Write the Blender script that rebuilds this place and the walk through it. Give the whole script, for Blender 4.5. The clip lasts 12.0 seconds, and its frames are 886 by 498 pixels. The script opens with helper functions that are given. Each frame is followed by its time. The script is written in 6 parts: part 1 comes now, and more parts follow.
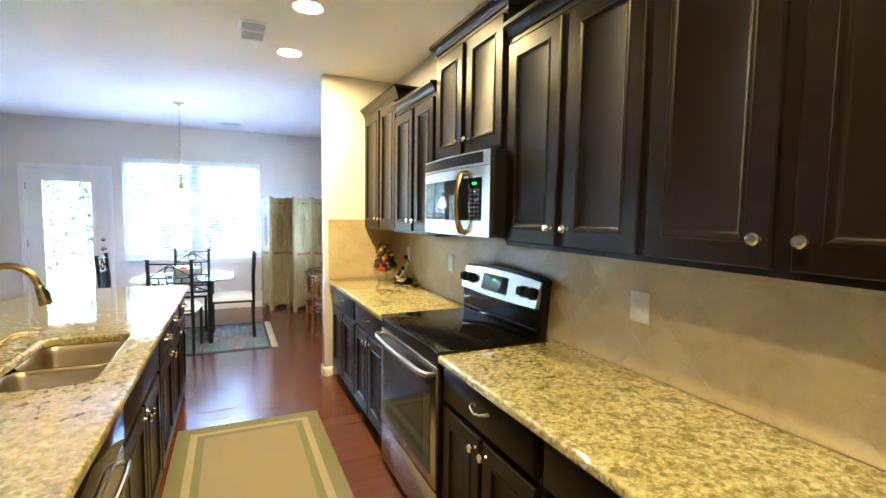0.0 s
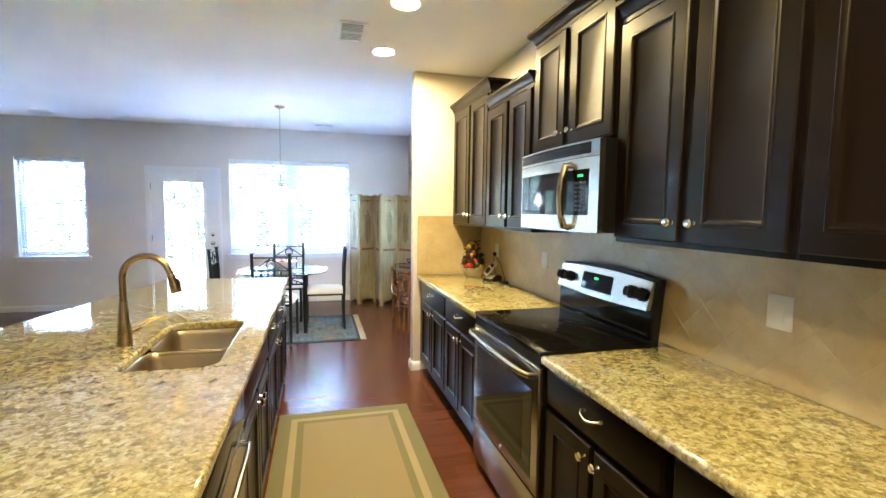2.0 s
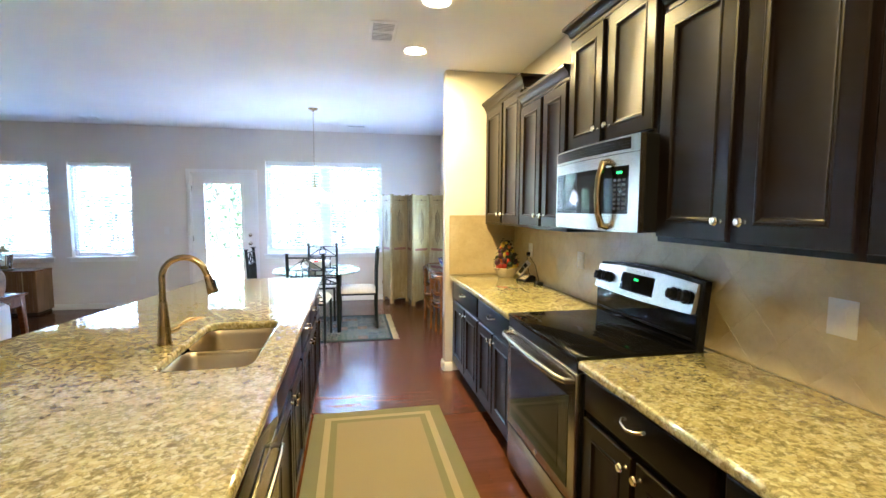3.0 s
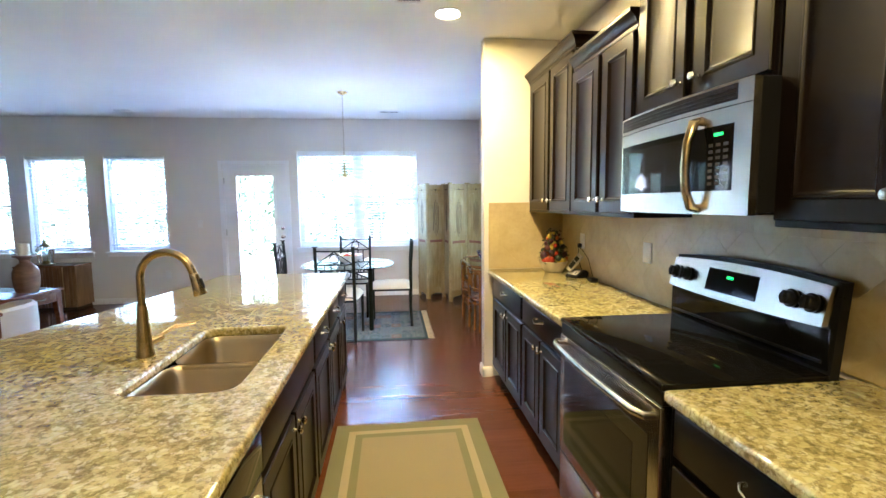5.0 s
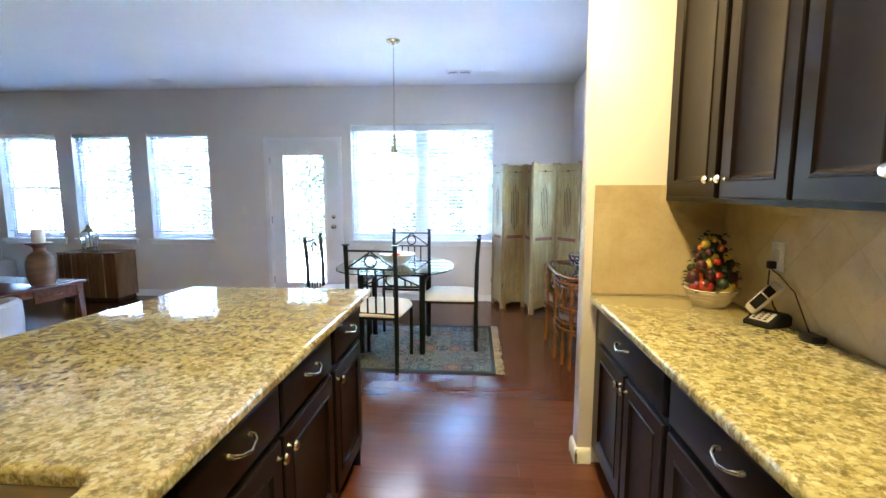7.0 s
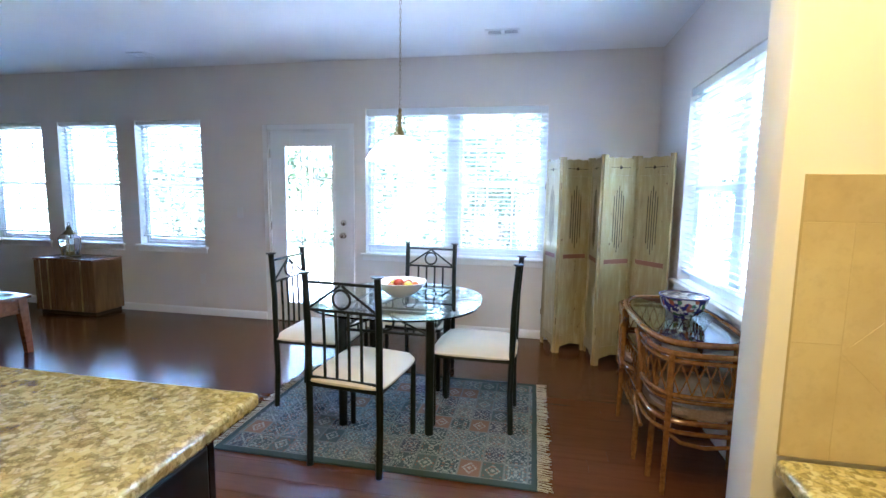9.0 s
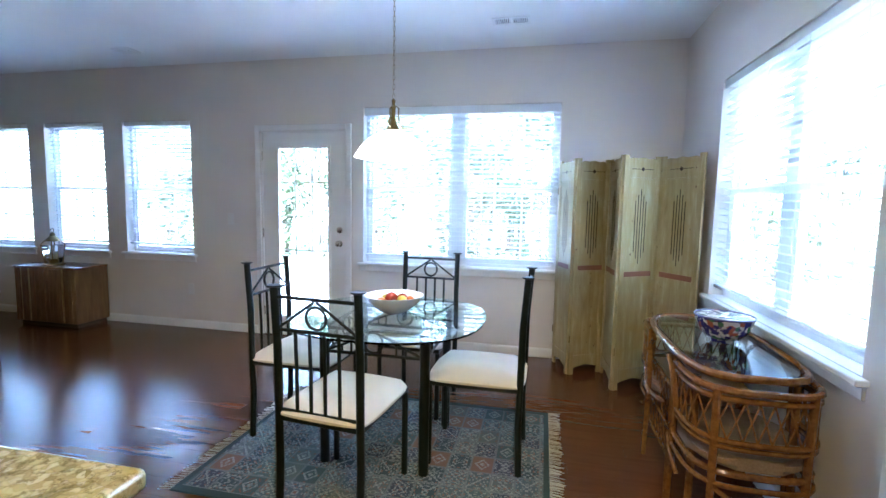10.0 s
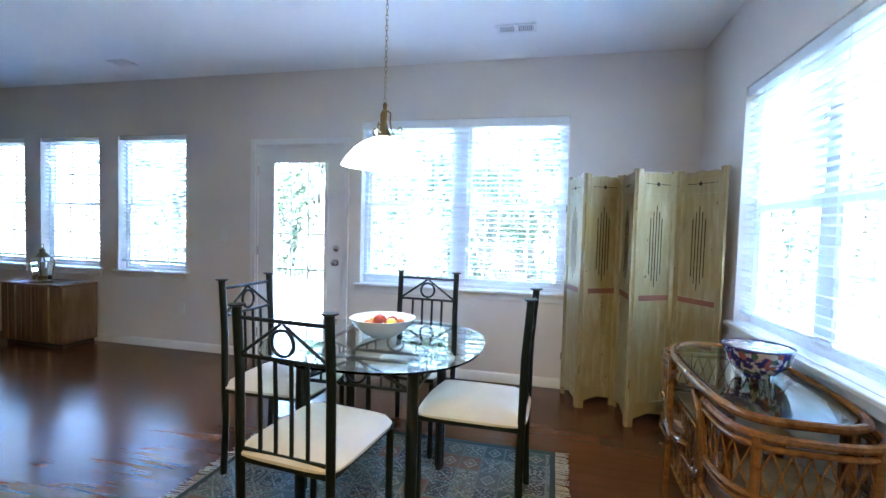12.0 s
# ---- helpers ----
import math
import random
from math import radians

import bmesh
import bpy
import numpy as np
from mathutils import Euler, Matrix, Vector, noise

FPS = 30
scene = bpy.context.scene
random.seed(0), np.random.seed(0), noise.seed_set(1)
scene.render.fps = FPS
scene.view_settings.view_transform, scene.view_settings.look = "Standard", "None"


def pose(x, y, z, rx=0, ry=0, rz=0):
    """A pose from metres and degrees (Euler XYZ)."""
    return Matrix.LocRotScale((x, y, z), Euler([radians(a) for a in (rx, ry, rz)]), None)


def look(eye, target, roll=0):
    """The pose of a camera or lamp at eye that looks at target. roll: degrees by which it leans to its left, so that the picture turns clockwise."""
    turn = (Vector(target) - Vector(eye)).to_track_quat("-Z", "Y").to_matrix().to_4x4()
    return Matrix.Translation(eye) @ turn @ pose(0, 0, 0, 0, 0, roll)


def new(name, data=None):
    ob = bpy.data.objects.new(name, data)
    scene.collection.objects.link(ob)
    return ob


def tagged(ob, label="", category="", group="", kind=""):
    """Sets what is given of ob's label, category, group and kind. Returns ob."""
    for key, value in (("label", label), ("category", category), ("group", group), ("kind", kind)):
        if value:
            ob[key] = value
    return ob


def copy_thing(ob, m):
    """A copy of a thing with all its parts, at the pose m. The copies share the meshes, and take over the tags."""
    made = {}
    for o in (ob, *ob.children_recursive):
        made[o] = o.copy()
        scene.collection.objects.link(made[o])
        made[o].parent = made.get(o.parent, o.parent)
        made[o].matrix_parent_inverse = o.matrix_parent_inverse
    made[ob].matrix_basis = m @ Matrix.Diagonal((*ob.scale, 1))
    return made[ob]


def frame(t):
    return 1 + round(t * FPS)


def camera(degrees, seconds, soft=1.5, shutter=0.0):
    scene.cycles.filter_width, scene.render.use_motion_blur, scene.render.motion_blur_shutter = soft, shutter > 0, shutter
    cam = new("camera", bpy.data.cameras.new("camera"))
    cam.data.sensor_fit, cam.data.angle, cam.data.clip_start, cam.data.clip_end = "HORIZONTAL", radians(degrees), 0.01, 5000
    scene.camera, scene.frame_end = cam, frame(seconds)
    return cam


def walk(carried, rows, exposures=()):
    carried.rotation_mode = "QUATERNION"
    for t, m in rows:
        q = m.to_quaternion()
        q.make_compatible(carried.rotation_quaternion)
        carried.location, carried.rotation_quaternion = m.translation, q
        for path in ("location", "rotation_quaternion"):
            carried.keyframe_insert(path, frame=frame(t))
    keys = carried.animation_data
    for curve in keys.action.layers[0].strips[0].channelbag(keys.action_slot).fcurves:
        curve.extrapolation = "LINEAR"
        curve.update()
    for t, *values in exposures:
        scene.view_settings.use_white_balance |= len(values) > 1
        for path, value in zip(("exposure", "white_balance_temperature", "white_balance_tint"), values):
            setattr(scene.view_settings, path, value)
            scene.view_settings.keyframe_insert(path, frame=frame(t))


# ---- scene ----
cam = camera(87.3, 12.0)
PATH = [
    (0, (-1.437, 0.368, 1.519), (-0.609, 2.182, 1.369), 0.8),
    (0.5, (-1.466, 0.388, 1.514), (-0.703, 2.23, 1.353), 0.7),
    (1, (-1.487, 0.407, 1.512), (-0.8, 2.278, 1.345), 0.7),
    (1.5, (-1.507, 0.435, 1.508), (-0.904, 2.334, 1.339), 0.6),
    (2, (-1.519, 0.461, 1.501), (-0.999, 2.386, 1.338), 0.7),
    (2.5, (-1.512, 0.485, 1.505), (-1.066, 2.427, 1.338), 0.4),
    (3, (-1.511, 0.502, 1.505), (-1.125, 2.457, 1.337), 0.2),
    (5, (-1.414, 0.931, 1.462), (-1.198, 2.909, 1.263), -0.6),
    (5.5, (-1.345, 1.215, 1.441), (-1.201, 3.199, 1.233), -0.3),
    (6, (-1.293, 1.54, 1.428), (-1.244, 3.527, 1.207), -0.1),
    (6.5, (-1.246, 1.907, 1.42), (-1.295, 3.893, 1.188), 0.0),
    (7, (-1.209, 2.31, 1.425), (-1.352, 4.289, 1.179), 0.0),
    (7.5, (-1.178, 2.699, 1.439), (-1.396, 4.671, 1.187), 0.2),
    (9.5, (-1.109, 3.908, 1.387), (-1.514, 5.855, 1.174), 1.0),
    (10, (-1.125, 4.06, 1.367), (-1.545, 6.006, 1.177), 1.1),
    (10.5, (-1.102, 4.194, 1.358), (-1.543, 6.137, 1.192), 1.4),
    (11, (-1.087, 4.274, 1.338), (-1.545, 6.216, 1.202), 1.5),
    (11.5, (-1.095, 4.305, 1.32), (-1.56, 6.247, 1.211), 1.6),
    (12, (-1.099, 4.319, 1.317), (-1.565, 6.262, 1.227), 1.6),
]
EXPOSURE = [(0.0, 7.62, 4980, 15), (5.5, 7.42, 5000, 15), (7.5, 7.24, 5000, 15), (9.5, 6.98, 4980, 14), (12.0, 6.85, 4980, 13)]
walk(cam, [(t, look(*p)) for t, *p in PATH], EXPOSURE)

# ---- world, sun, lamps ----
world = bpy.data.worlds.new("world")
scene.world = world
world.use_nodes = True
sky = world.node_tree.nodes.new("ShaderNodeTexSky")
sky.sky_type, sky.sun_disc = "NISHITA", False
sky.dust_density = 4.0
sky.sun_elevation, sky.sun_rotation = radians(58), radians(205)
world.node_tree.links.new(sky.outputs[0], world.node_tree.nodes["Background"].inputs[0])
world.node_tree.nodes["Background"].inputs[1].default_value = 0.15
sun_data = bpy.data.lights.new("sun", "SUN")
sun_data.energy, sun_data.angle, sun_data.color = 0.9, radians(12), (1, 0.96, 0.90)
sun = new("sun", sun_data)
sun.matrix_basis = look((0, 0, 20), (5.28, 11.33, 0))

WARM = (1.0, 0.64, 0.13)
# The last two are unseen, added to brighten the near backsplash.
CANS_AND_FILLS = [(-1.006, 4.206), (-0.997, 3.315), (-1.15, 0.75), (-1.90, -0.40)]
CAN_POWER = 0.275
CEIL = 2.745
NORTH = 8.285
EAST = -0.03
STUB0, STUB1 = 4.66, 4.77


# ---- materials ----
def mat_new(name):
    m = bpy.data.materials.new(name)
    m.use_nodes = True
    nt = m.node_tree
    return m, nt, nt.nodes["Principled BSDF"]


def nd(nt, kind, **sets):
    n = nt.nodes.new(kind)
    for k, v in sets.items():
        if k.startswith("i_"):
            n.inputs[k[2:].replace("_", " ")].default_value = v
        else:
            setattr(n, k, v)
    return n


def ramp(nt, fac, stops, interp="LINEAR"):
    r = nt.nodes.new("ShaderNodeValToRGB")
    r.color_ramp.interpolation = interp
    els = r.color_ramp.elements
    while len(els) < len(stops):
        els.new(0.5)
    for e, (p, c) in zip(els, stops):
        e.position = p
        e.color = (*c, 1) if len(c) == 3 else c
    nt.links.new(fac, r.inputs[0])
    return r.outputs[0]


def coords(nt, scale=(1, 1, 1)):
    t = nt.nodes.new("ShaderNodeTexCoord")
    mp = nt.nodes.new("ShaderNodeMapping")
    mp.inputs["Scale"].default_value = scale
    nt.links.new(t.outputs["Object"], mp.inputs[0])
    return mp.outputs[0]


def noise_tex(nt, vec, scale, detail=4, rough=0.5):
    n = nd(nt, "ShaderNodeTexNoise", i_Scale=scale, i_Detail=detail, i_Roughness=rough)
    nt.links.new(vec, n.inputs["Vector"])
    return n.outputs[0]


def mixc(nt, fac, a, b, mode="MIX"):
    m = nt.nodes.new("ShaderNodeMix")
    m.data_type, m.blend_type = "RGBA", mode
    for sock, val in ((m.inputs[0], fac), (m.inputs[6], a), (m.inputs[7], b)):
        if isinstance(val, (int, float)):
            sock.default_value = val
        elif isinstance(val, tuple):
            sock.default_value = (*val, 1)
        else:
            nt.links.new(val, sock)
    return m.outputs[2]


def math_n(nt, op, a, b=0.0):
    m = nt.nodes.new("ShaderNodeMath")
    m.operation = op
    for sock, val in ((m.inputs[0], a), (m.inputs[1], b)):
        if isinstance(val, (int, float)):
            sock.default_value = val
        else:
            nt.links.new(val, sock)
    return m.outputs[0]


def bump(nt, p, height, strength=0.2, dist=0.002):
    b = nd(nt, "ShaderNodeBump", i_Strength=strength, i_Distance=dist)
    nt.links.new(height, b.inputs["Height"])
    nt.links.new(b.outputs[0], p.inputs["Normal"])


def simple(name, col, rough=0.5, metal=0.0, fine=60, coarse=3, vary=0.12, bumps=0.1, stretch=(1, 1, 1), coat=0.0, emit=0.0, rvar=0.12):
    """A surface in one base colour, varied at a coarse and a fine scale."""
    m, nt, p = mat_new(name)
    v = coords(nt, stretch)
    a, b = noise_tex(nt, v, coarse, 3), noise_tex(nt, v, fine, 5, 0.6)
    lo, hi = tuple(c * (1 - vary) for c in col), tuple(min(1, c * (1 + vary)) for c in col)
    c1 = ramp(nt, a, [(0.3, lo), (0.7, hi)])
    c2 = mixc(nt, math_n(nt, "MULTIPLY", b, vary * 1.5), c1, tuple(c * 0.6 for c in col))
    nt.links.new(c2, p.inputs["Base Color"])
    r = ramp(nt, b, [(0.25, (rough * (1 - rvar),) * 3), (0.75, (min(1, rough * (1 + rvar)),) * 3)])
    nt.links.new(r, p.inputs["Roughness"])
    p.inputs["Metallic"].default_value = metal
    p.inputs["Coat Weight"].default_value = coat
    p.inputs["Coat Roughness"].default_value = 0.08
    if emit:
        p.inputs["Emission Color"].default_value = (*col, 1)
        p.inputs["Emission Strength"].default_value = emit
    if bumps:
        bump(nt, p, b, bumps, 0.001)
    return m


def granite_mat():
    m, nt, p = mat_new("granite")
    v = coords(nt)
    warp = nt.nodes.new("ShaderNodeTexNoise")
    warp.inputs["Scale"].default_value = 22
    nt.links.new(v, warp.inputs["Vector"])
    vm = nd(nt, "ShaderNodeVectorMath", operation="MULTIPLY_ADD")
    nt.links.new(warp.outputs["Color"], vm.inputs[0])
    vm.inputs[1].default_value = (0.03, 0.03, 0.03)
    nt.links.new(v, vm.inputs[2])
    vo = nd(nt, "ShaderNodeTexVoronoi", i_Scale=70.0)
    nt.links.new(vm.outputs[0], vo.inputs["Vector"])
    ve = nd(nt, "ShaderNodeTexVoronoi", i_Scale=70.0, feature="DISTANCE_TO_EDGE")
    nt.links.new(vm.outputs[0], ve.inputs["Vector"])
    cell = nt.nodes.new("ShaderNodeSeparateColor")
    nt.links.new(vo.outputs["Color"], cell.inputs[0])
    base = ramp(nt, cell.outputs[0], [(0.0, (0.54, 0.50, 0.28)), (0.22, (0.46, 0.42, 0.20)), (0.40, (0.60, 0.57, 0.37)), (0.58, (0.49, 0.45, 0.22)),
                                      (0.74, (0.40, 0.36, 0.17)), (0.88, (0.30, 0.265, 0.12)), (0.96, (0.55, 0.52, 0.37))], "CONSTANT")
    n1 = noise_tex(nt, v, 50, 5, 0.7)
    n3 = noise_tex(nt, vm.outputs[0], 15, 4, 0.65)
    gap = ramp(nt, ve.outputs["Distance"], [(0.03, (1, 1, 1)), (0.22, (0, 0, 0))])
    vein = math_n(nt, "MULTIPLY", gap, ramp(nt, n3, [(0.40, (0.15,) * 3), (0.60, (1, 1, 1))]))
    spots = ramp(nt, n1, [(0.51, (0, 0, 0)), (0.60, (1, 1, 1))])
    c = mixc(nt, math_n(nt, "MULTIPLY", vein, 0.5), base, (0.16, 0.14, 0.05))
    c = mixc(nt, math_n(nt, "MULTIPLY", spots, 0.7), c, (0.14, 0.125, 0.048))
    patch = ramp(nt, n3, [(0.55, (0, 0, 0)), (0.66, (1, 1, 1))])
    c = mixc(nt, math_n(nt, "MULTIPLY", patch, 0.55), c, (0.11, 0.095, 0.038))
    n2 = noise_tex(nt, v, 3.0, 3)
    big = ramp(nt, n2, [(0.35, (0.86, 0.82, 0.64)), (0.65, (0.98, 0.96, 0.82))])
    c = mixc(nt, 1.0, c, big, "MULTIPLY")
    nt.links.new(c, p.inputs["Base Color"])
    p.inputs["Roughness"].default_value = 0.09
    nt.links.new(ramp(nt, n1, [(0.3, (0.035,) * 3), (0.8, (0.07,) * 3)]), p.inputs["Roughness"])
    p.inputs["Coat Weight"].default_value = 0.6
    p.inputs["Coat Roughness"].default_value = 0.03
    return m


def plank_mat(name, dark, light, rough, spread=0.5):
    m, nt, p = mat_new(name)
    info, geo = nt.nodes.new("ShaderNodeObjectInfo"), nt.nodes.new("ShaderNodeNewGeometry")
    rnd = math_n(nt, "FRACT", math_n(nt, "ADD", info.outputs["Random"], geo.outputs["Random Per Island"]))
    v = coords(nt, (1.2, 14, 14))
    off = nt.nodes.new("ShaderNodeVectorMath")
    nt.links.new(v, off.inputs[0])
    cmb = nt.nodes.new("ShaderNodeCombineXYZ")
    nt.links.new(math_n(nt, "MULTIPLY", rnd, 37.0), cmb.inputs[0])
    nt.links.new(math_n(nt, "MULTIPLY", rnd, 91.0), cmb.inputs[1])
    nt.links.new(cmb.outputs[0], off.inputs[1])
    g = noise_tex(nt, off.outputs[0], 2.2, 7, 0.65)
    g2 = noise_tex(nt, off.outputs[0], 12, 3, 0.6)
    c = ramp(nt, g, [(0.25, dark), (0.75, light)])
    tone = ramp(nt, rnd, [(0, (1 - spread * 0.6,) * 3), (1, (1 + 0.0,) * 3)])
    c = mixc(nt, 1.0, c, tone, "MULTIPLY")
    c = mixc(nt, math_n(nt, "MULTIPLY", g2, 0.05), c, tuple(x * 0.5 for x in dark))
    nt.links.new(c, p.inputs["Base Color"])
    nt.links.new(ramp(nt, g, [(0.3, (rough * 0.97,) * 3), (0.8, (rough * 1.03,) * 3)]), p.inputs["Roughness"])
    return m


def wood_mat(name, dark, light, rough=0.4, axis=(10, 10, 1.2), coat=0.0):
    m, nt, p = mat_new(name)
    v = coords(nt, axis)
    g = noise_tex(nt, v, 3.0, 7, 0.65)
    g2 = noise_tex(nt, v, 24, 3, 0.6)
    c = ramp(nt, g, [(0.28, dark), (0.72, light)])
    c = mixc(nt, math_n(nt, "MULTIPLY", g2, 0.3), c, tuple(x * 0.5 for x in dark))
    nt.links.new(c, p.inputs["Base Color"])
    nt.links.new(ramp(nt, g2, [(0.3, (rough * 0.85,) * 3), (0.8, (min(1, rough * 1.2),) * 3)]), p.inputs["Roughness"])
    p.inputs["Coat Weight"].default_value = coat
    bump(nt, p, g2, 0.04, 0.0006)
    return m


def tile_mat():
    m, nt, p = mat_new("travertine_tile")
    info = nt.nodes.new("ShaderNodeObjectInfo")
    v = coords(nt)
    a, b = noise_tex(nt, v, 4.5, 5, 0.6), noise_tex(nt, v, 40, 5, 0.65)
    c = ramp(nt, a, [(0.3, (0.46, 0.355, 0.185)), (0.5, (0.54, 0.44, 0.24)), (0.72, (0.61, 0.52, 0.305))])
    c = mixc(nt, 1.0, c, ramp(nt, info.outputs["Random"], [(0, (0.93, 0.92, 0.90)), (1, (1, 1, 1))]), "MULTIPLY")
    c = mixc(nt, math_n(nt, "MULTIPLY", ramp(nt, b, [(0.5, (0, 0, 0)), (0.75, (1, 1, 1))]), 0.25), c, (0.30, 0.22, 0.12))
    nt.links.new(c, p.inputs["Base Color"])
    nt.links.new(ramp(nt, b, [(0.2, (0.34,) * 3), (0.8, (0.5,) * 3)]), p.inputs["Roughness"])
    bump(nt, p, b, 0.12, 0.001)
    return m


def steel_mat(name, col, rough, axis):
    m, nt, p = mat_new(name)
    v = coords(nt, axis)
    g = noise_tex(nt, v, 60, 3, 0.5)
    a = noise_tex(nt, coords(nt), 5, 3)
    nt.links.new(ramp(nt, a, [(0.3, tuple(c * 0.92 for c in col)), (0.7, col)]), p.inputs["Base Color"])
    nt.links.new(ramp(nt, g, [(0.2, (rough * 0.98,) * 3), (0.8, (rough * 1.02,) * 3)]), p.inputs["Roughness"])
    p.inputs["Metallic"].default_value = 1
    return m


def rug_mat():
    """Woven blocks, each with its own tone and a small motif of light and dark knots, inside a dark border."""
    m, nt, p = mat_new("patterned_rug")
    t = nt.nodes.new("ShaderNodeTexCoord")
    sep = nt.nodes.new("ShaderNodeSeparateXYZ")
    nt.links.new(t.outputs["Object"], sep.inputs[0])
    x, y = sep.outputs[0], sep.outputs[1]
    W, D = 0.118, 0.150
    cu, cv = math_n(nt, "DIVIDE", x, W), math_n(nt, "DIVIDE", y, D)
    fu, fv = math_n(nt, "FLOOR", cu), math_n(nt, "FLOOR", cv)
    lu, lv = math_n(nt, "SUBTRACT", math_n(nt, "FRACT", cu), 0.5), math_n(nt, "SUBTRACT", math_n(nt, "FRACT", cv), 0.5)
    cell = nt.nodes.new("ShaderNodeCombineXYZ")
    nt.links.new(fu, cell.inputs[0])
    nt.links.new(fv, cell.inputs[1])
    wn = nd(nt, "ShaderNodeTexWhiteNoise", noise_dimensions="2D")
    nt.links.new(cell.outputs[0], wn.inputs["Vector"])
    tone = ramp(nt, wn.outputs["Value"], [(0.0, (0.045, 0.075, 0.085)), (0.25, (0.10, 0.14, 0.15)), (0.45, (0.05, 0.06, 0.09)), (0.6, (0.14, 0.16, 0.15)),
                                          (0.8, (0.07, 0.11, 0.11)), (0.90, (0.24, 0.13, 0.08))], "CONSTANT")
    au, av = math_n(nt, "ABSOLUTE", lu), math_n(nt, "ABSOLUTE", lv)
    dia = math_n(nt, "ADD", au, av)
    ring = math_n(nt, "LESS_THAN", math_n(nt, "ABSOLUTE", math_n(nt, "SUBTRACT", dia, 0.30)), 0.06)
    core = math_n(nt, "LESS_THAN", dia, 0.13)
    chk = nd(nt, "ShaderNodeTexChecker", i_Scale=62.0)
    nt.links.new(t.outputs["Object"], chk.inputs[0])
    cross = math_n(nt, "LESS_THAN", math_n(nt, "ABSOLUTE", math_n(nt, "SUBTRACT", au, av)), 0.055)
    knot = nt.nodes.new("ShaderNodeCombineXYZ")
    nt.links.new(math_n(nt, "ADD", math_n(nt, "FLOOR", math_n(nt, "MULTIPLY", au, 15.0)), math_n(nt, "MULTIPLY", fu, 31.0)), knot.inputs[0])
    nt.links.new(math_n(nt, "ADD", math_n(nt, "FLOOR", math_n(nt, "MULTIPLY", av, 17.0)), math_n(nt, "MULTIPLY", fv, 47.0)), knot.inputs[1])
    kn = nd(nt, "ShaderNodeTexWhiteNoise", noise_dimensions="2D")
    nt.links.new(knot.outputs[0], kn.inputs["Vector"])
    knots = math_n(nt, "GREATER_THAN", kn.outputs["Value"], 0.62)
    accent = math_n(nt, "GREATER_THAN", kn.outputs["Value"], 0.93)
    motif_a = math_n(nt, "MAXIMUM", ring, core)
    motif_b = math_n(nt, "MAXIMUM", math_n(nt, "MULTIPLY", cross, chk.outputs["Fac"]), knots)
    pick = math_n(nt, "GREATER_THAN", nt.nodes["White Noise Texture"].outputs["Value"], 0.74)
    motif = math_n(nt, "ADD", math_n(nt, "MULTIPLY", motif_a, pick), math_n(nt, "MULTIPLY", motif_b, math_n(nt, "SUBTRACT", 1.0, pick)))
    c = mixc(nt, math_n(nt, "MULTIPLY", math_n(nt, "MULTIPLY", motif, ramp(nt, nt.nodes["Checker Texture"].outputs["Fac"], [(0, (0.45,) * 3), (1, (1,) * 3)])), 0.75), tone, (0.44, 0.45, 0.41))
    c = mixc(nt, math_n(nt, "MULTIPLY", accent, 0.8), c, (0.26, 0.10, 0.05))
    edge = math_n(nt, "GREATER_THAN", math_n(nt, "MAXIMUM", au, av), 0.455)
    c = mixc(nt, math_n(nt, "MULTIPLY", edge, 0.7), c, (0.22, 0.24, 0.23))
    bu = math_n(nt, "GREATER_THAN", math_n(nt, "ABSOLUTE", x), 0.845)
    bv = math_n(nt, "GREATER_THAN", math_n(nt, "ABSOLUTE", y), 0.60)
    c = mixc(nt, math_n(nt, "MAXIMUM", bu, bv), c, (0.03, 0.06, 0.06))
    n = noise_tex(nt, t.outputs["Object"], 9, 4)
    c = mixc(nt, math_n(nt, "MULTIPLY", n, 0.22), c, (0.10, 0.13, 0.14))
    n2 = noise_tex(nt, t.outputs["Object"], 260, 2)
    c = mixc(nt, math_n(nt, "MULTIPLY", n2, 0.4), c, (0.02, 0.03, 0.03))
    nt.links.new(c, p.inputs["Base Color"])
    p.inputs["Roughness"].default_value = 0.95
    bump(nt, p, n2, 0.5, 0.003)
    return m


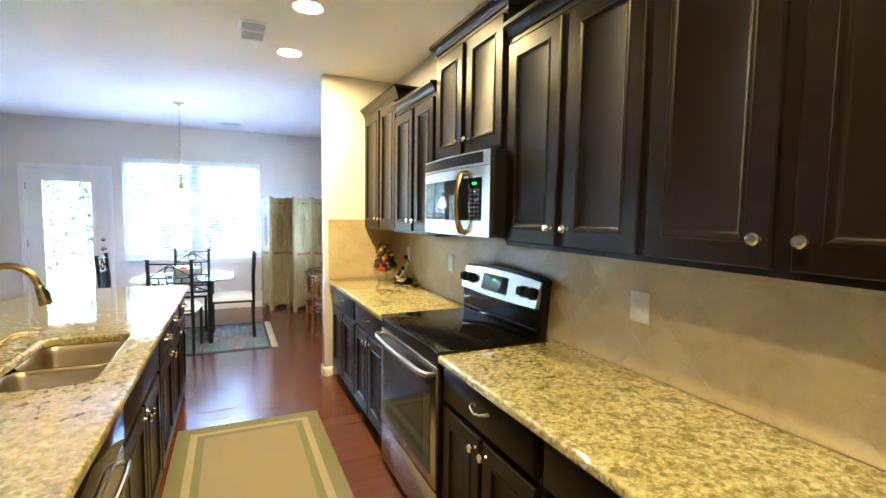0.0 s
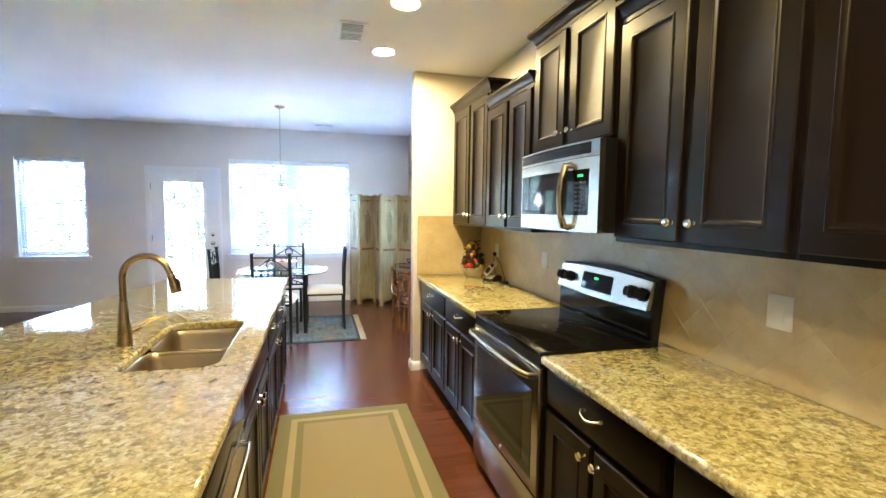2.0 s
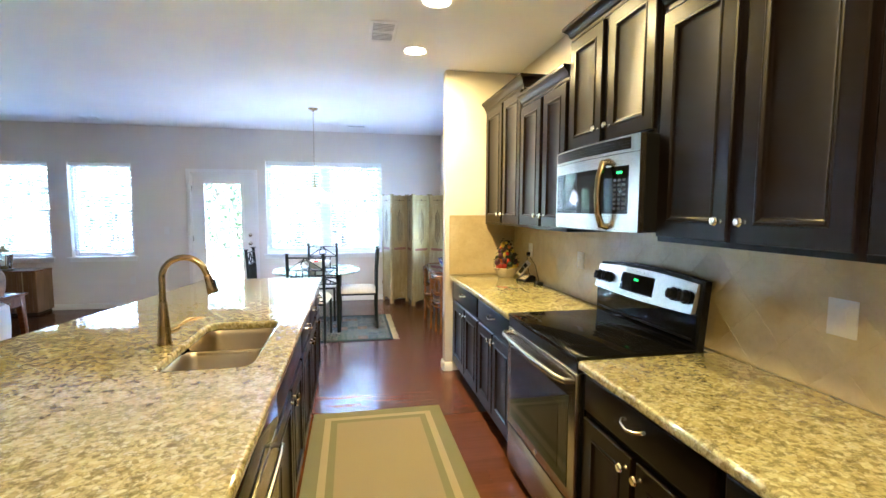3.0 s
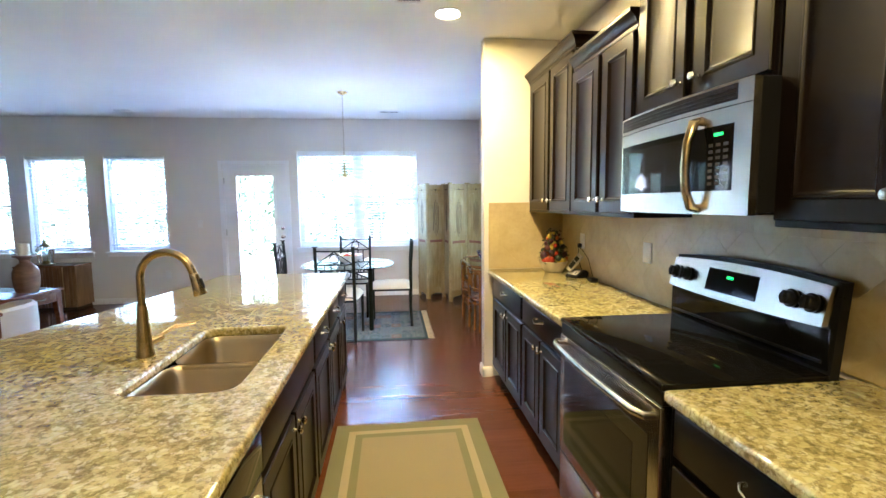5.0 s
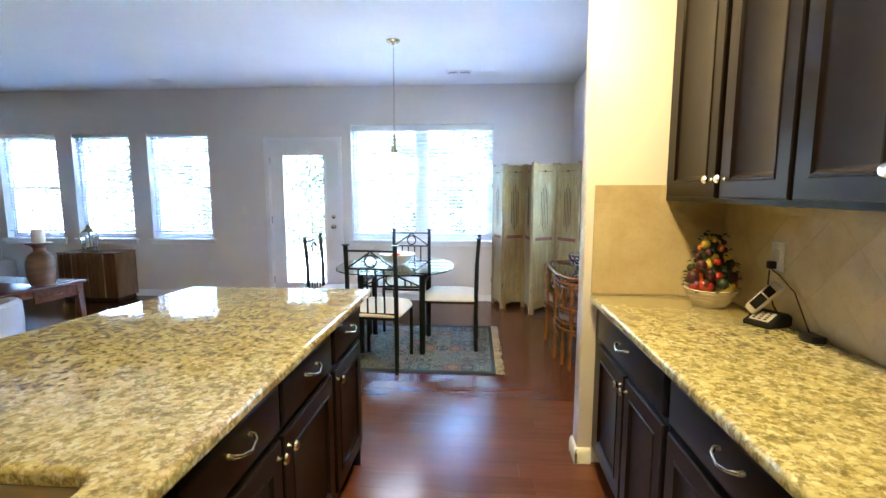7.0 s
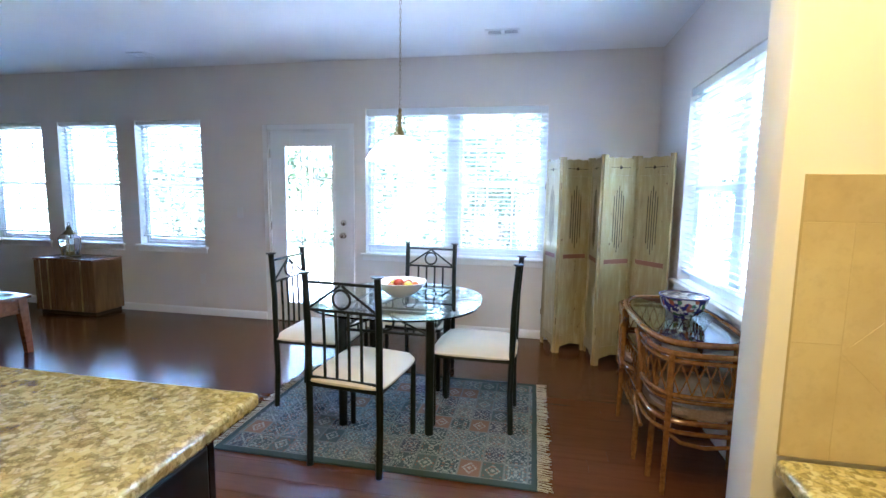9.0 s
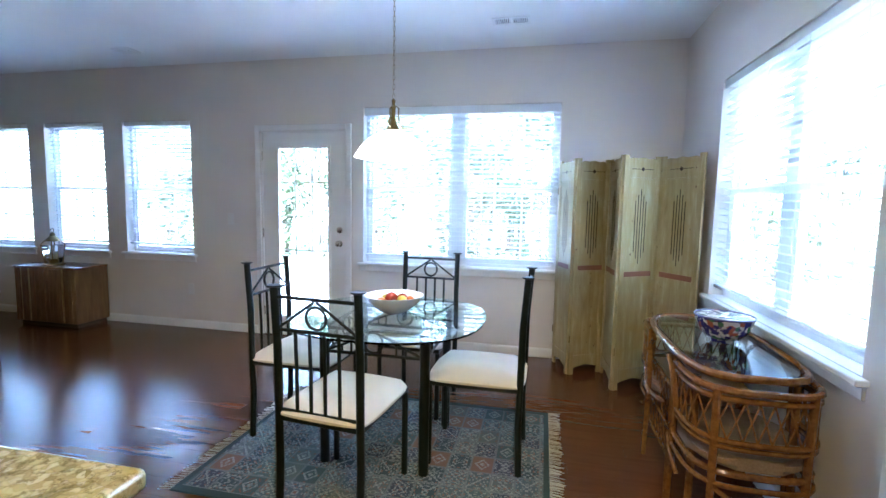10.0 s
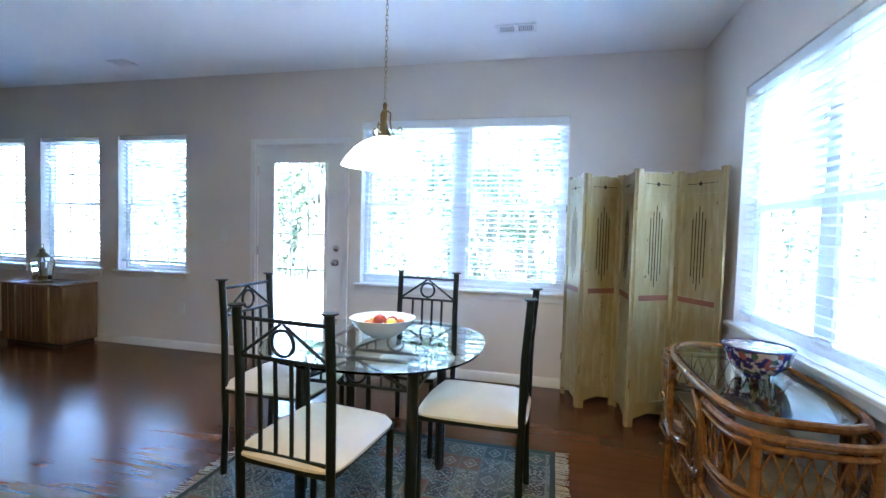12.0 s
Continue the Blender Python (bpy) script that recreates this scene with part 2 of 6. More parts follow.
def runner_mat():
    """A woven mat with two green bands round a tan field; the origin is the middle of the mat."""
    m, nt, p = mat_new("woven_runner")
    t = nt.nodes.new("ShaderNodeTexCoord")
    sep = nt.nodes.new("ShaderNodeSeparateXYZ")
    nt.links.new(t.outputs["Object"], sep.inputs[0])
    dx = math_n(nt, "SUBTRACT", 0.47, math_n(nt, "ABSOLUTE", sep.outputs[0]))
    dy = math_n(nt, "SUBTRACT", 0.90, math_n(nt, "ABSOLUTE", sep.outputs[1]))
    d = math_n(nt, "MULTIPLY", math_n(nt, "MINIMUM", dx, dy), 2.5)
    green, tan, field = (0.15, 0.155, 0.06), (0.35, 0.30, 0.16), (0.265, 0.222, 0.11)
    c = ramp(nt, d, [(0.0, green), (0.225, tan), (0.335, green), (0.445, field)], "CONSTANT")
    a = noise_tex(nt, t.outputs["Object"], 7, 4)
    c = mixc(nt, math_n(nt, "MULTIPLY", a, 0.3), c, (0.28, 0.19, 0.09))
    w1 = nd(nt, "ShaderNodeTexWave", i_Scale=95.0, i_Distortion=0.6)
    nt.links.new(t.outputs["Object"], w1.inputs["Vector"])
    w2 = nd(nt, "ShaderNodeTexWave", i_Scale=95.0, i_Distortion=0.6, bands_direction="Y")
    nt.links.new(t.outputs["Object"], w2.inputs["Vector"])
    wv = math_n(nt, "MULTIPLY", w1.outputs["Fac"], w2.outputs["Fac"])
    c = mixc(nt, math_n(nt, "MULTIPLY", wv, 0.25), c, (0.12, 0.09, 0.04))
    nt.links.new(c, p.inputs["Base Color"])
    p.inputs["Roughness"].default_value = 0.85
    bump(nt, p, wv, 0.4, 0.002)
    return m


def glass_mat(name, tint=(1, 1, 1), rough=0.0, ior=1.45):
    m, nt, p = mat_new(name)
    p.inputs["Base Color"].default_value = (*tint, 1)
    p.inputs["Transmission Weight"].default_value = 1
    p.inputs["Roughness"].default_value = rough
    p.inputs["IOR"].default_value = ior
    return m


def spotted(name, ground, spots, scale, cut=0.5, rough=0.3):
    """A ground colour with spots of others, for painted ware, patterned cloth and fruit."""
    m, nt, p = mat_new(name)
    v = coords(nt)
    vo = nd(nt, "ShaderNodeTexVoronoi", i_Scale=scale)
    nt.links.new(v, vo.inputs["Vector"])
    sc = nt.nodes.new("ShaderNodeSeparateColor")
    nt.links.new(vo.outputs["Color"], sc.inputs[0])
    cols = ramp(nt, sc.outputs[0], [(i / len(spots), s) for i, s in enumerate(spots)], "CONSTANT")
    n = noise_tex(nt, v, scale * 0.8, 4, 0.6)
    c = mixc(nt, ramp(nt, n, [(cut, (0, 0, 0)), (cut + 0.04, (1, 1, 1))]), ground, cols)
    nt.links.new(c, p.inputs["Base Color"])
    p.inputs["Roughness"].default_value = rough
    bump(nt, p, n, 0.05, 0.001)
    return m


ESPRESSO = simple("espresso_paint", (0.0065, 0.0036, 0.0028), 0.31, fine=30, coarse=2.5, vary=0.12, bumps=0, stretch=(2, 2, 1), rvar=0.03)
ESPRESSO.node_tree.nodes["Principled BSDF"].inputs["Specular IOR Level"].default_value = 0.17
GRANITE = granite_mat()
PLANK = plank_mat("cherry_plank", (0.095, 0.031, 0.011), (0.132, 0.046, 0.016), 0.22, 0.32)
TILE = tile_mat()
GROUT = simple("grout", (0.46, 0.37, 0.19), 0.9, vary=0.08, fine=120)
PAINT = simple("wall_paint", (0.74, 0.70, 0.65), 0.75, fine=180, coarse=1.2, vary=0.03, bumps=0.12)
CEILPAINT = simple("ceiling_paint", (0.86, 0.86, 0.86), 0.85, fine=140, coarse=1.0, vary=0.03, bumps=0.15)
TRIM = simple("white_trim", (0.80, 0.80, 0.79), 0.4, vary=0.03, fine=90, bumps=0.04)
VINYL = simple("white_vinyl", (0.82, 0.83, 0.84), 0.35, vary=0.02, fine=90, bumps=0.03)
SLAT = simple("white_slat", (0.84, 0.86, 0.88), 0.45, vary=0.03, fine=60, bumps=0.04)
_nt = SLAT.node_tree
_tr = nd(_nt, "ShaderNodeBsdfTranslucent", i_Color=(0.86, 0.88, 0.88, 1))
_mx = nd(_nt, "ShaderNodeMixShader", i_Fac=0.35)
_nt.links.new(_nt.nodes["Principled BSDF"].outputs[0], _mx.inputs[1])
_nt.links.new(_tr.outputs[0], _mx.inputs[2])
_nt.links.new(_mx.outputs[0], _nt.nodes["Material Output"].inputs[0])
STEEL = steel_mat("brushed_steel", (0.44, 0.42, 0.39), 0.26, (12, 0.1, 12))
STEEL_SINK = steel_mat("sink_steel", (0.55, 0.48, 0.37), 0.30, (0.3, 7, 7))
NICKEL = steel_mat("brushed_nickel", (0.50, 0.40, 0.22), 0.24, (1, 1, 0.1))
CHROME = simple("satin_chrome", (0.72, 0.70, 0.66), 0.2, 1.0, vary=0.06)
BLACK = simple("black_plastic", (0.012, 0.012, 0.013), 0.3, vary=0.2)
BLACKGLASS = simple("black_glass", (0.006, 0.006, 0.007), 0.05, vary=0.15, bumps=0, rvar=0.3)
for _m in (BLACKGLASS, BLACK):
    _m.node_tree.nodes["Principled BSDF"].inputs["Specular IOR Level"].default_value = 0.14
OVENGLASS = simple("oven_glass", (0.014, 0.012, 0.009), 0.07, vary=0.15, bumps=0)
OVENGLASS.node_tree.nodes["Principled BSDF"].inputs["Specular IOR Level"].default_value = 0.25
IRON = simple("dark_green_iron", (0.006, 0.013, 0.013), 0.36, 0.1, vary=0.2, fine=120, bumps=0.15)
CUSHION = simple("cream_fabric", (0.70, 0.66, 0.60), 0.9, vary=0.05, fine=400, coarse=5, bumps=0.3)
WHITEWARE = simple("white_ceramic", (0.80, 0.79, 0.75), 0.15, vary=0.03, bumps=0.02)
RUG = rug_mat()
FRINGE = simple("rug_fringe", (0.62, 0.60, 0.52), 0.95, vary=0.15, fine=200)
RUNNER = runner_mat()
PANE = glass_mat("window_glass", (0.97, 1.0, 0.99))
TOPGLASS = glass_mat("table_glass", (0.80, 0.93, 0.88), 0.0, 1.5)
RATTAN = wood_mat("rattan", (0.11, 0.043, 0.008), (0.30, 0.130, 0.028), 0.20, (14, 14, 14), 0.3)
WEAVE = wood_mat("rattan_light", (0.22, 0.13, 0.06), (0.34, 0.22, 0.11), 0.5, (30, 30, 30))
SCREENWOOD = None
CONSOLE = wood_mat("oak_veneer", (0.12, 0.055, 0.018), (0.24, 0.125, 0.045), 0.35, (8, 8, 1.0))
CONSOLE_TOP = wood_mat("oak_top", (0.17, 0.085, 0.04), (0.27, 0.15, 0.08), 0.25, (1, 10, 10))
BRONZEGLINT = simple("glint_strip", (0.55, 0.42, 0.24), 0.3, 1.0)
TABLEWOOD = wood_mat("red_brown_wood", (0.10, 0.035, 0.016), (0.22, 0.085, 0.035), 0.25, (1.5, 9, 9), 0.2)
VASE = simple("wood_vase", (0.23, 0.13, 0.065), 0.5, vary=0.35, fine=30, coarse=6, stretch=(1, 1, 4))
RUNNERCLOTH = spotted("pale_woven_cloth", (0.62, 0.66, 0.66), [(0.25, 0.38, 0.42), (0.5, 0.55, 0.5), (0.75, 0.75, 0.74)], 60, 0.5, 0.85)
WAX = simple("candle_wax", (0.80, 0.76, 0.60), 0.5, vary=0.05)
BRASS = simple("aged_brass", (0.22, 0.16, 0.065), 0.38, 1.0, vary=0.2)
FABRIC = simple("grey_white_fabric", (0.62, 0.60, 0.59), 0.9, vary=0.06, fine=300, bumps=0.25)
SOFA = simple("beige_fabric", (0.45, 0.40, 0.36), 0.95, vary=0.08, fine=300, bumps=0.3)
PILLOW = spotted("patterned_cushion", (0.025, 0.018, 0.018), [(0.20, 0.13, 0.08), (0.12, 0.03, 0.03), (0.28, 0.22, 0.15)], 38, 0.52, 0.9)
PORCELAIN = spotted("painted_porcelain", (0.035, 0.035, 0.14), [(0.60, 0.57, 0.50), (0.60, 0.57, 0.50), (0.50, 0.47, 0.40), (0.30, 0.10, 0.07), (0.07, 0.16, 0.09)], 38, 0.47, 0.12)
COBALT = spotted("cobalt_glaze", (0.03, 0.03, 0.13), [(0.25, 0.22, 0.32), (0.22, 0.08, 0.07), (0.08, 0.08, 0.24)], 45, 0.56, 0.45)
BASKET = simple("pale_basket", (0.60, 0.52, 0.38), 0.7, vary=0.15, fine=90, coarse=20, bumps=0.5)
FRUITS = {"red": simple("red_fruit", (0.42, 0.045, 0.02), 0.25, vary=0.3, coarse=14), "yellow": simple("yellow_fruit", (0.62, 0.48, 0.04), 0.3, vary=0.2, coarse=14),
          "orange": simple("orange_fruit", (0.58, 0.16, 0.02), 0.35, vary=0.2, coarse=14), "green": simple("green_leaf", (0.016, 0.030, 0.010), 0.5, vary=0.35, coarse=20),
          "dark": simple("dark_grape", (0.05, 0.012, 0.02), 0.3, vary=0.3, coarse=20)}
GREYPLASTIC = simple("grey_plastic", (0.46, 0.42, 0.38), 0.35, vary=0.1)
WHITEPLASTIC = simple("white_plastic", (0.74, 0.73, 0.70), 0.35, vary=0.03)
DISPLAY = simple("green_display", (0.03, 0.26, 0.03), 0.5, vary=0.05, emit=0.05, bumps=0)
MARKING = simple("grey_marking", (0.035, 0.035, 0.035), 0.5, vary=0.05, bumps=0)
VENTGREY = simple("vent_shadow", (0.03, 0.03, 0.03), 0.6, vary=0.1)
LENS = simple("lamp_lens", (1.0, 0.93, 0.80), 0.4, vary=0.02, emit=1.0, bumps=0)
SHADEGLASS = simple("frosted_shade", (1.0, 0.97, 0.92), 0.4, vary=0.02, emit=0.07, bumps=0)
LEAF = simple("leaf", (0.050, 0.080, 0.034), 0.5, vary=0.4, fine=6, coarse=0.8, bumps=0)
BARK = simple("bark", (0.13, 0.10, 0.075), 0.9, vary=0.3, fine=25, coarse=4, bumps=0.6)
GRASS = simple("lawn", (0.085, 0.10, 0.045), 0.9, vary=0.35, fine=18, coarse=0.5, bumps=0.5)


def screen_mat():
    m, nt, p = mat_new("distressed_paint")
    v = coords(nt, (9, 9, 1.3))
    g = noise_tex(nt, v, 3, 6, 0.65)
    g2 = noise_tex(nt, coords(nt), 7, 4, 0.6)
    c = ramp(nt, g, [(0.25, (0.25, 0.185, 0.075)), (0.55, (0.36, 0.295, 0.140)), (0.8, (0.50, 0.455, 0.300))])
    c = mixc(nt, ramp(nt, g2, [(0.50, (0, 0, 0)), (0.78, (1, 1, 1))]), c, (0.34, 0.25, 0.075))
    n3 = noise_tex(nt, coords(nt, (1, 1, 0.6)), 22, 3, 0.6)
    c = mixc(nt, ramp(nt, n3, [(0.69, (0, 0, 0)), (0.73, (1, 1, 1))]), c, (0.14, 0.08, 0.04))
    nt.links.new(c, p.inputs["Base Color"])
    nt.links.new(ramp(nt, g, [(0.3, (0.34,) * 3), (0.8, (0.5,) * 3)]), p.inputs["Roughness"])
    bump(nt, p, g, 0.25, 0.002)
    return m


SCREENWOOD = screen_mat()
REDBAND = simple("red_brown_paint", (0.24, 0.10, 0.06), 0.6, vary=0.2)
SLOT = simple("slot_dark", (0.03, 0.02, 0.012), 0.8, vary=0.2)


# ---- mesh helpers ----
def root_of(ob):
    while ob.parent:
        ob = ob.parent
    return ob


def finish(bm, name, material):
    bmesh.ops.recalc_face_normals(bm, faces=bm.faces)
    me = bpy.data.meshes.new(name)
    bm.to_mesh(me)
    bm.free()
    me.materials.append(material)
    return me


def smooth(me, angle=35):
    for poly in me.polygons:
        poly.use_smooth = True
    me.set_sharp_from_angle(angle=radians(angle))


def thing(name, base, label, category, group="", kind=""):
    ob = new(name)
    ob.location = base
    ob.empty_display_size = 0.1
    return tagged(ob, label, category, group, kind)


def part(name, bm, material, parent, label=""):
    """One mesh under a thing or a part; the mesh is given in world places."""
    base = root_of(parent).location
    bmesh.ops.translate(bm, verts=bm.verts, vec=-base)
    me = finish(bm, name, material)
    smooth(me)
    ob = new(name, me)
    ob.parent = parent
    return tagged(ob, label)


def repeat(name, me, parent, at):
    ob = new(name, me)
    ob.parent = parent
    ob.location = Vector(at) - root_of(parent).location
    return ob


def solid(name, bm, material, label, category, kind="", group=""):
    me = finish(bm, name, material)
    smooth(me)
    return tagged(new(name, me), label, category, group, kind)


def box(bm, x0, x1, y0, y1, z0, z1, bev=0.0, seg=1):
    x0, x1, y0, y1, z0, z1 = min(x0, x1), max(x0, x1), min(y0, y1), max(y0, y1), min(z0, z1), max(z0, z1)
    m = Matrix.Translation(((x0 + x1) / 2, (y0 + y1) / 2, (z0 + z1) / 2)) @ Matrix.Diagonal((x1 - x0, y1 - y0, z1 - z0, 1))
    r = bmesh.ops.create_cube(bm, size=1, matrix=m)
    if bev:
        es = list({e for v in r["verts"] for e in v.link_edges})
        bmesh.ops.bevel(bm, geom=es, offset=bev, segments=seg, affect="EDGES", profile=0.5)
    return bm


def boxes(*rows, bev=0.0, seg=1):
    bm = bmesh.new()
    for r in rows:
        box(bm, *r, bev=bev, seg=seg)
    return bm


def tube(pts, r, n=10, closed=False, bm=None, flat=1.0):
    """A round bar swept along points. r: one radius or one a point."""
    bm = bm or bmesh.new()
    pts = [Vector(p) for p in pts]
    rs = r if isinstance(r, (list, tuple)) else [r] * len(pts)
    count = len(pts)
    rings, up = [], None
    for i, p in enumerate(pts):
        a = pts[(i - 1) % count] if (i or closed) else pts[0]
        b = pts[(i + 1) % count] if (i < count - 1 or closed) else pts[-1]
        d = (b - a).normalized()
        if up is None:
            up = d.orthogonal().normalized()
        up = (up - d * up.dot(d)).normalized()
        side = d.cross(up)
        rings.append([bm.verts.new(p + (up * math.cos(2 * math.pi * k / n) * flat + side * math.sin(2 * math.pi * k / n)) * rs[i]) for k in range(n)])
    for i in range(count if closed else count - 1):
        a, b = rings[i], rings[(i + 1) % count]
        for k in range(n):
            bm.faces.new((a[k], a[(k + 1) % n], b[(k + 1) % n], b[k]))
    if not closed:
        bm.faces.new(rings[0][::-1])
        bm.faces.new(rings[-1])
    return bm


def lathe(prof, c=(0, 0, 0), n=28, bm=None, axis="z"):
    """A turned shape from rows of radius and height."""
    bm = bm or bmesh.new()
    c = Vector(c)

    def place(rad, h, a):
        u, v = rad * math.cos(a), rad * math.sin(a)
        return c + Vector({"z": (u, v, h), "x": (h, u, v), "y": (u, h, v)}[axis])
    rings = []
    for rad, h in prof:
        rings.append([bm.verts.new(place(rad, h, 0))] if rad < 1e-6 else [bm.verts.new(place(rad, h, 2 * math.pi * k / n)) for k in range(n)])
    for a, b in zip(rings, rings[1:]):
        for k in range(n):
            q = [a[k % len(a)], a[(k + 1) % len(a)], b[(k + 1) % len(b)], b[k % len(b)]]
            q = list(dict.fromkeys(q))
            if len(q) > 2:
                bm.faces.new(q)
    if len(rings[0]) > 1:
        bm.faces.new(rings[0])
    if len(rings[-1]) > 1:
        bm.faces.new(rings[-1])
    return bm


def prism(poly, lo, hi, axis="z", bm=None):
    """A polygon of two coordinates, extruded along an axis from lo to hi."""
    bm = bm or bmesh.new()

    def place(u, v, h):
        return {"z": (u, v, h), "x": (h, u, v), "y": (u, h, v)}[axis]
    a = [bm.verts.new(place(u, v, lo)) for u, v in poly]
    b = [bm.verts.new(place(u, v, hi)) for u, v in poly]
    bm.faces.new(a)
    bm.faces.new(b[::-1])
    for i in range(len(poly)):
        j = (i + 1) % len(poly)
        bm.faces.new((a[i], a[j], b[j], b[i]))
    return bm


def arc(c, r, a0, a1, n, plane="xz"):
    out = []
    for i in range(n + 1):
        a = radians(a0 + (a1 - a0) * i / n)
        u, v = r * math.cos(a), r * math.sin(a)
        out.append(Vector(c) + Vector({"xz": (u, 0, v), "yz": (0, u, v), "xy": (u, v, 0)}[plane]))
    return out


def ball(c, r, squash=1.0, bm=None, seg=14):
    bm = bm or bmesh.new()
    bmesh.ops.create_uvsphere(bm, u_segments=seg, v_segments=max(6, seg * 2 // 3), radius=r, matrix=Matrix.Translation(c) @ Matrix.Diagonal((1, 1, squash, 1)))
    return bm


def panel(rings, x, s, y0, y1, z0, z1, bm=None):
    """A door or drawer front in a plane of constant x that looks towards s: nested rectangles, rows of inset and depth."""
    bm = bm or bmesh.new()
    loops = []
    for inset, depth in rings:
        X = x + s * depth
        loops.append([bm.verts.new((X, y, z)) for y, z in ((y0 + inset, z0 + inset), (y1 - inset, z0 + inset), (y1 - inset, z1 - inset), (y0 + inset, z1 - inset))])
    bm.faces.new(loops[0])
    for a, b in zip(loops, loops[1:]):
        for k in range(4):
            bm.faces.new((a[k], a[(k + 1) % 4], b[(k + 1) % 4], b[k]))
    bm.faces.new(loops[-1])
    return bm


DOOR_RINGS = [(0, 0), (0, 0.014), (0.004, 0.019), (0.060, 0.019), (0.064, 0.0225), (0.070, 0.0225), (0.075, 0.016), (0.084, 0.011), (0.089, 0.009)]
DRAWER_RINGS = [(0, 0), (0, 0.012), (0.005, 0.018), (0.011, 0.020)]


def knob(x, s, y, z, parent):
    part("knob", lathe([(0.008, 0), (0.006, 0.004), (0.0055, 0.014), (0.013, 0.019), (0.0165, 0.025), (0.013, 0.031), (0.0, 0.033)] if s > 0 else
                       [(0.008, 0), (0.006, -0.004), (0.0055, -0.014), (0.013, -0.019), (0.0165, -0.025), (0.013, -0.031), (0.0, -0.033)], (x, y, z), 14, None, "x"),
         CHROME, parent, "satin nickel knob")


def pull(x, s, y, z, parent, half=0.052):
    z += 0.012
    pts = [(x, y - half, z + 0.006), (x + s * 0.014, y - half, z + 0.006), (x + s * 0.026, y - half * 0.72, z + 0.001), (x + s * 0.030, y, z - 0.008),
           (x + s * 0.026, y + half * 0.72, z + 0.001), (x + s * 0.014, y + half, z + 0.006), (x, y + half, z + 0.006)]
    bm = tube(pts, [0.008, 0.006, 0.0045, 0.0055, 0.0045, 0.006, 0.008], 10)
    part("pull", bm, CHROME, parent, "satin nickel arched pull")


def cabinet(name, xb, xf, y0, y1, z0, z1, doors, drawers, label, group, toe=True, category="cabinet", dz=(0.150, 0.690), wz=(0.718, 0.864)):
    """A cabinet unit against x = xb with its face at xf. doors: rows of y0, y1, knob side (-1, 1 or 0); drawers: rows of y0, y1, has a pull."""
    s = 1 if xf > xb else -1
    g = 0.0006
    ob = thing(name, ((xb + xf) / 2, (y0 + y1) / 2, z0), label, category, group)
    rows = [(xb, xf, y0 + g, y1 - g, z0 + (0.1 if toe else 0), z1)]
    part("body", boxes(*rows, bev=0.001), ESPRESSO, ob)
    if toe:
        part("toe_kick", boxes((xb, xf - s * 0.075, y0 + g, y1 - g, z0, z0 + 0.0995)), ESPRESSO, ob)
    for a, b, side in doors:
        d = part("door", panel(DOOR_RINGS, xf + s * 0.0005, s, a, b, dz[0], dz[1]), ESPRESSO, ob)
        if side:
            ky = b - 0.028 if side > 0 else a + 0.028
            kz = dz[1] - 0.045 if toe else dz[0] + 0.070
            knob(xf + s * 0.0195, s, ky, kz, d)
    for a, b, has in drawers:
        d = part("drawer_front", panel(DRAWER_RINGS, xf + s * 0.0005, s, a, b, wz[0], wz[1]), ESPRESSO, ob)
        if has:
            pull(xf + s * 0.0205, s, (a + b) / 2, (wz[0] + wz[1]) / 2, d)
    return ob


def crown(xf, y0, y1, z, parent, left=True, right=True):
    """Crown moulding along the front of a wall cabinet, returned to the wall at its free ends."""
    prof = [(0.0, 0.0), (0.006, 0.0), (0.006, 0.018), (0.014, 0.024), (0.020, 0.044), (0.038, 0.062), (0.046, 0.066), (0.046, 0.084), (0.0, 0.084)]
    bm = bmesh.new()
    ext0, ext1 = (1 if left else 0), (1 if right else 0)
    paths = []
    for o, h in prof:
        row = []
        if ext0:
            row.append((-0.002, y0 - o, z + h))
        row.append((xf - o, y0 - o * ext0, z + h))
        row.append((xf - o, y1 + o * ext1, z + h))
        if ext1:
            row.append((-0.002, y1 + o, z + h))
        paths.append([bm.verts.new(q) for q in row])
    n = len(prof)
    for i in range(n):
        a, b = paths[i], paths[(i + 1) % n]
        for k in range(len(a) - 1):
            bm.faces.new((a[k], a[k + 1], b[k + 1], b[k]))
    bm.faces.new([q[0] for q in paths])
    bm.faces.new([q[-1] for q in paths][::-1])
    return part("crown_moulding", bm, ESPRESSO, parent)


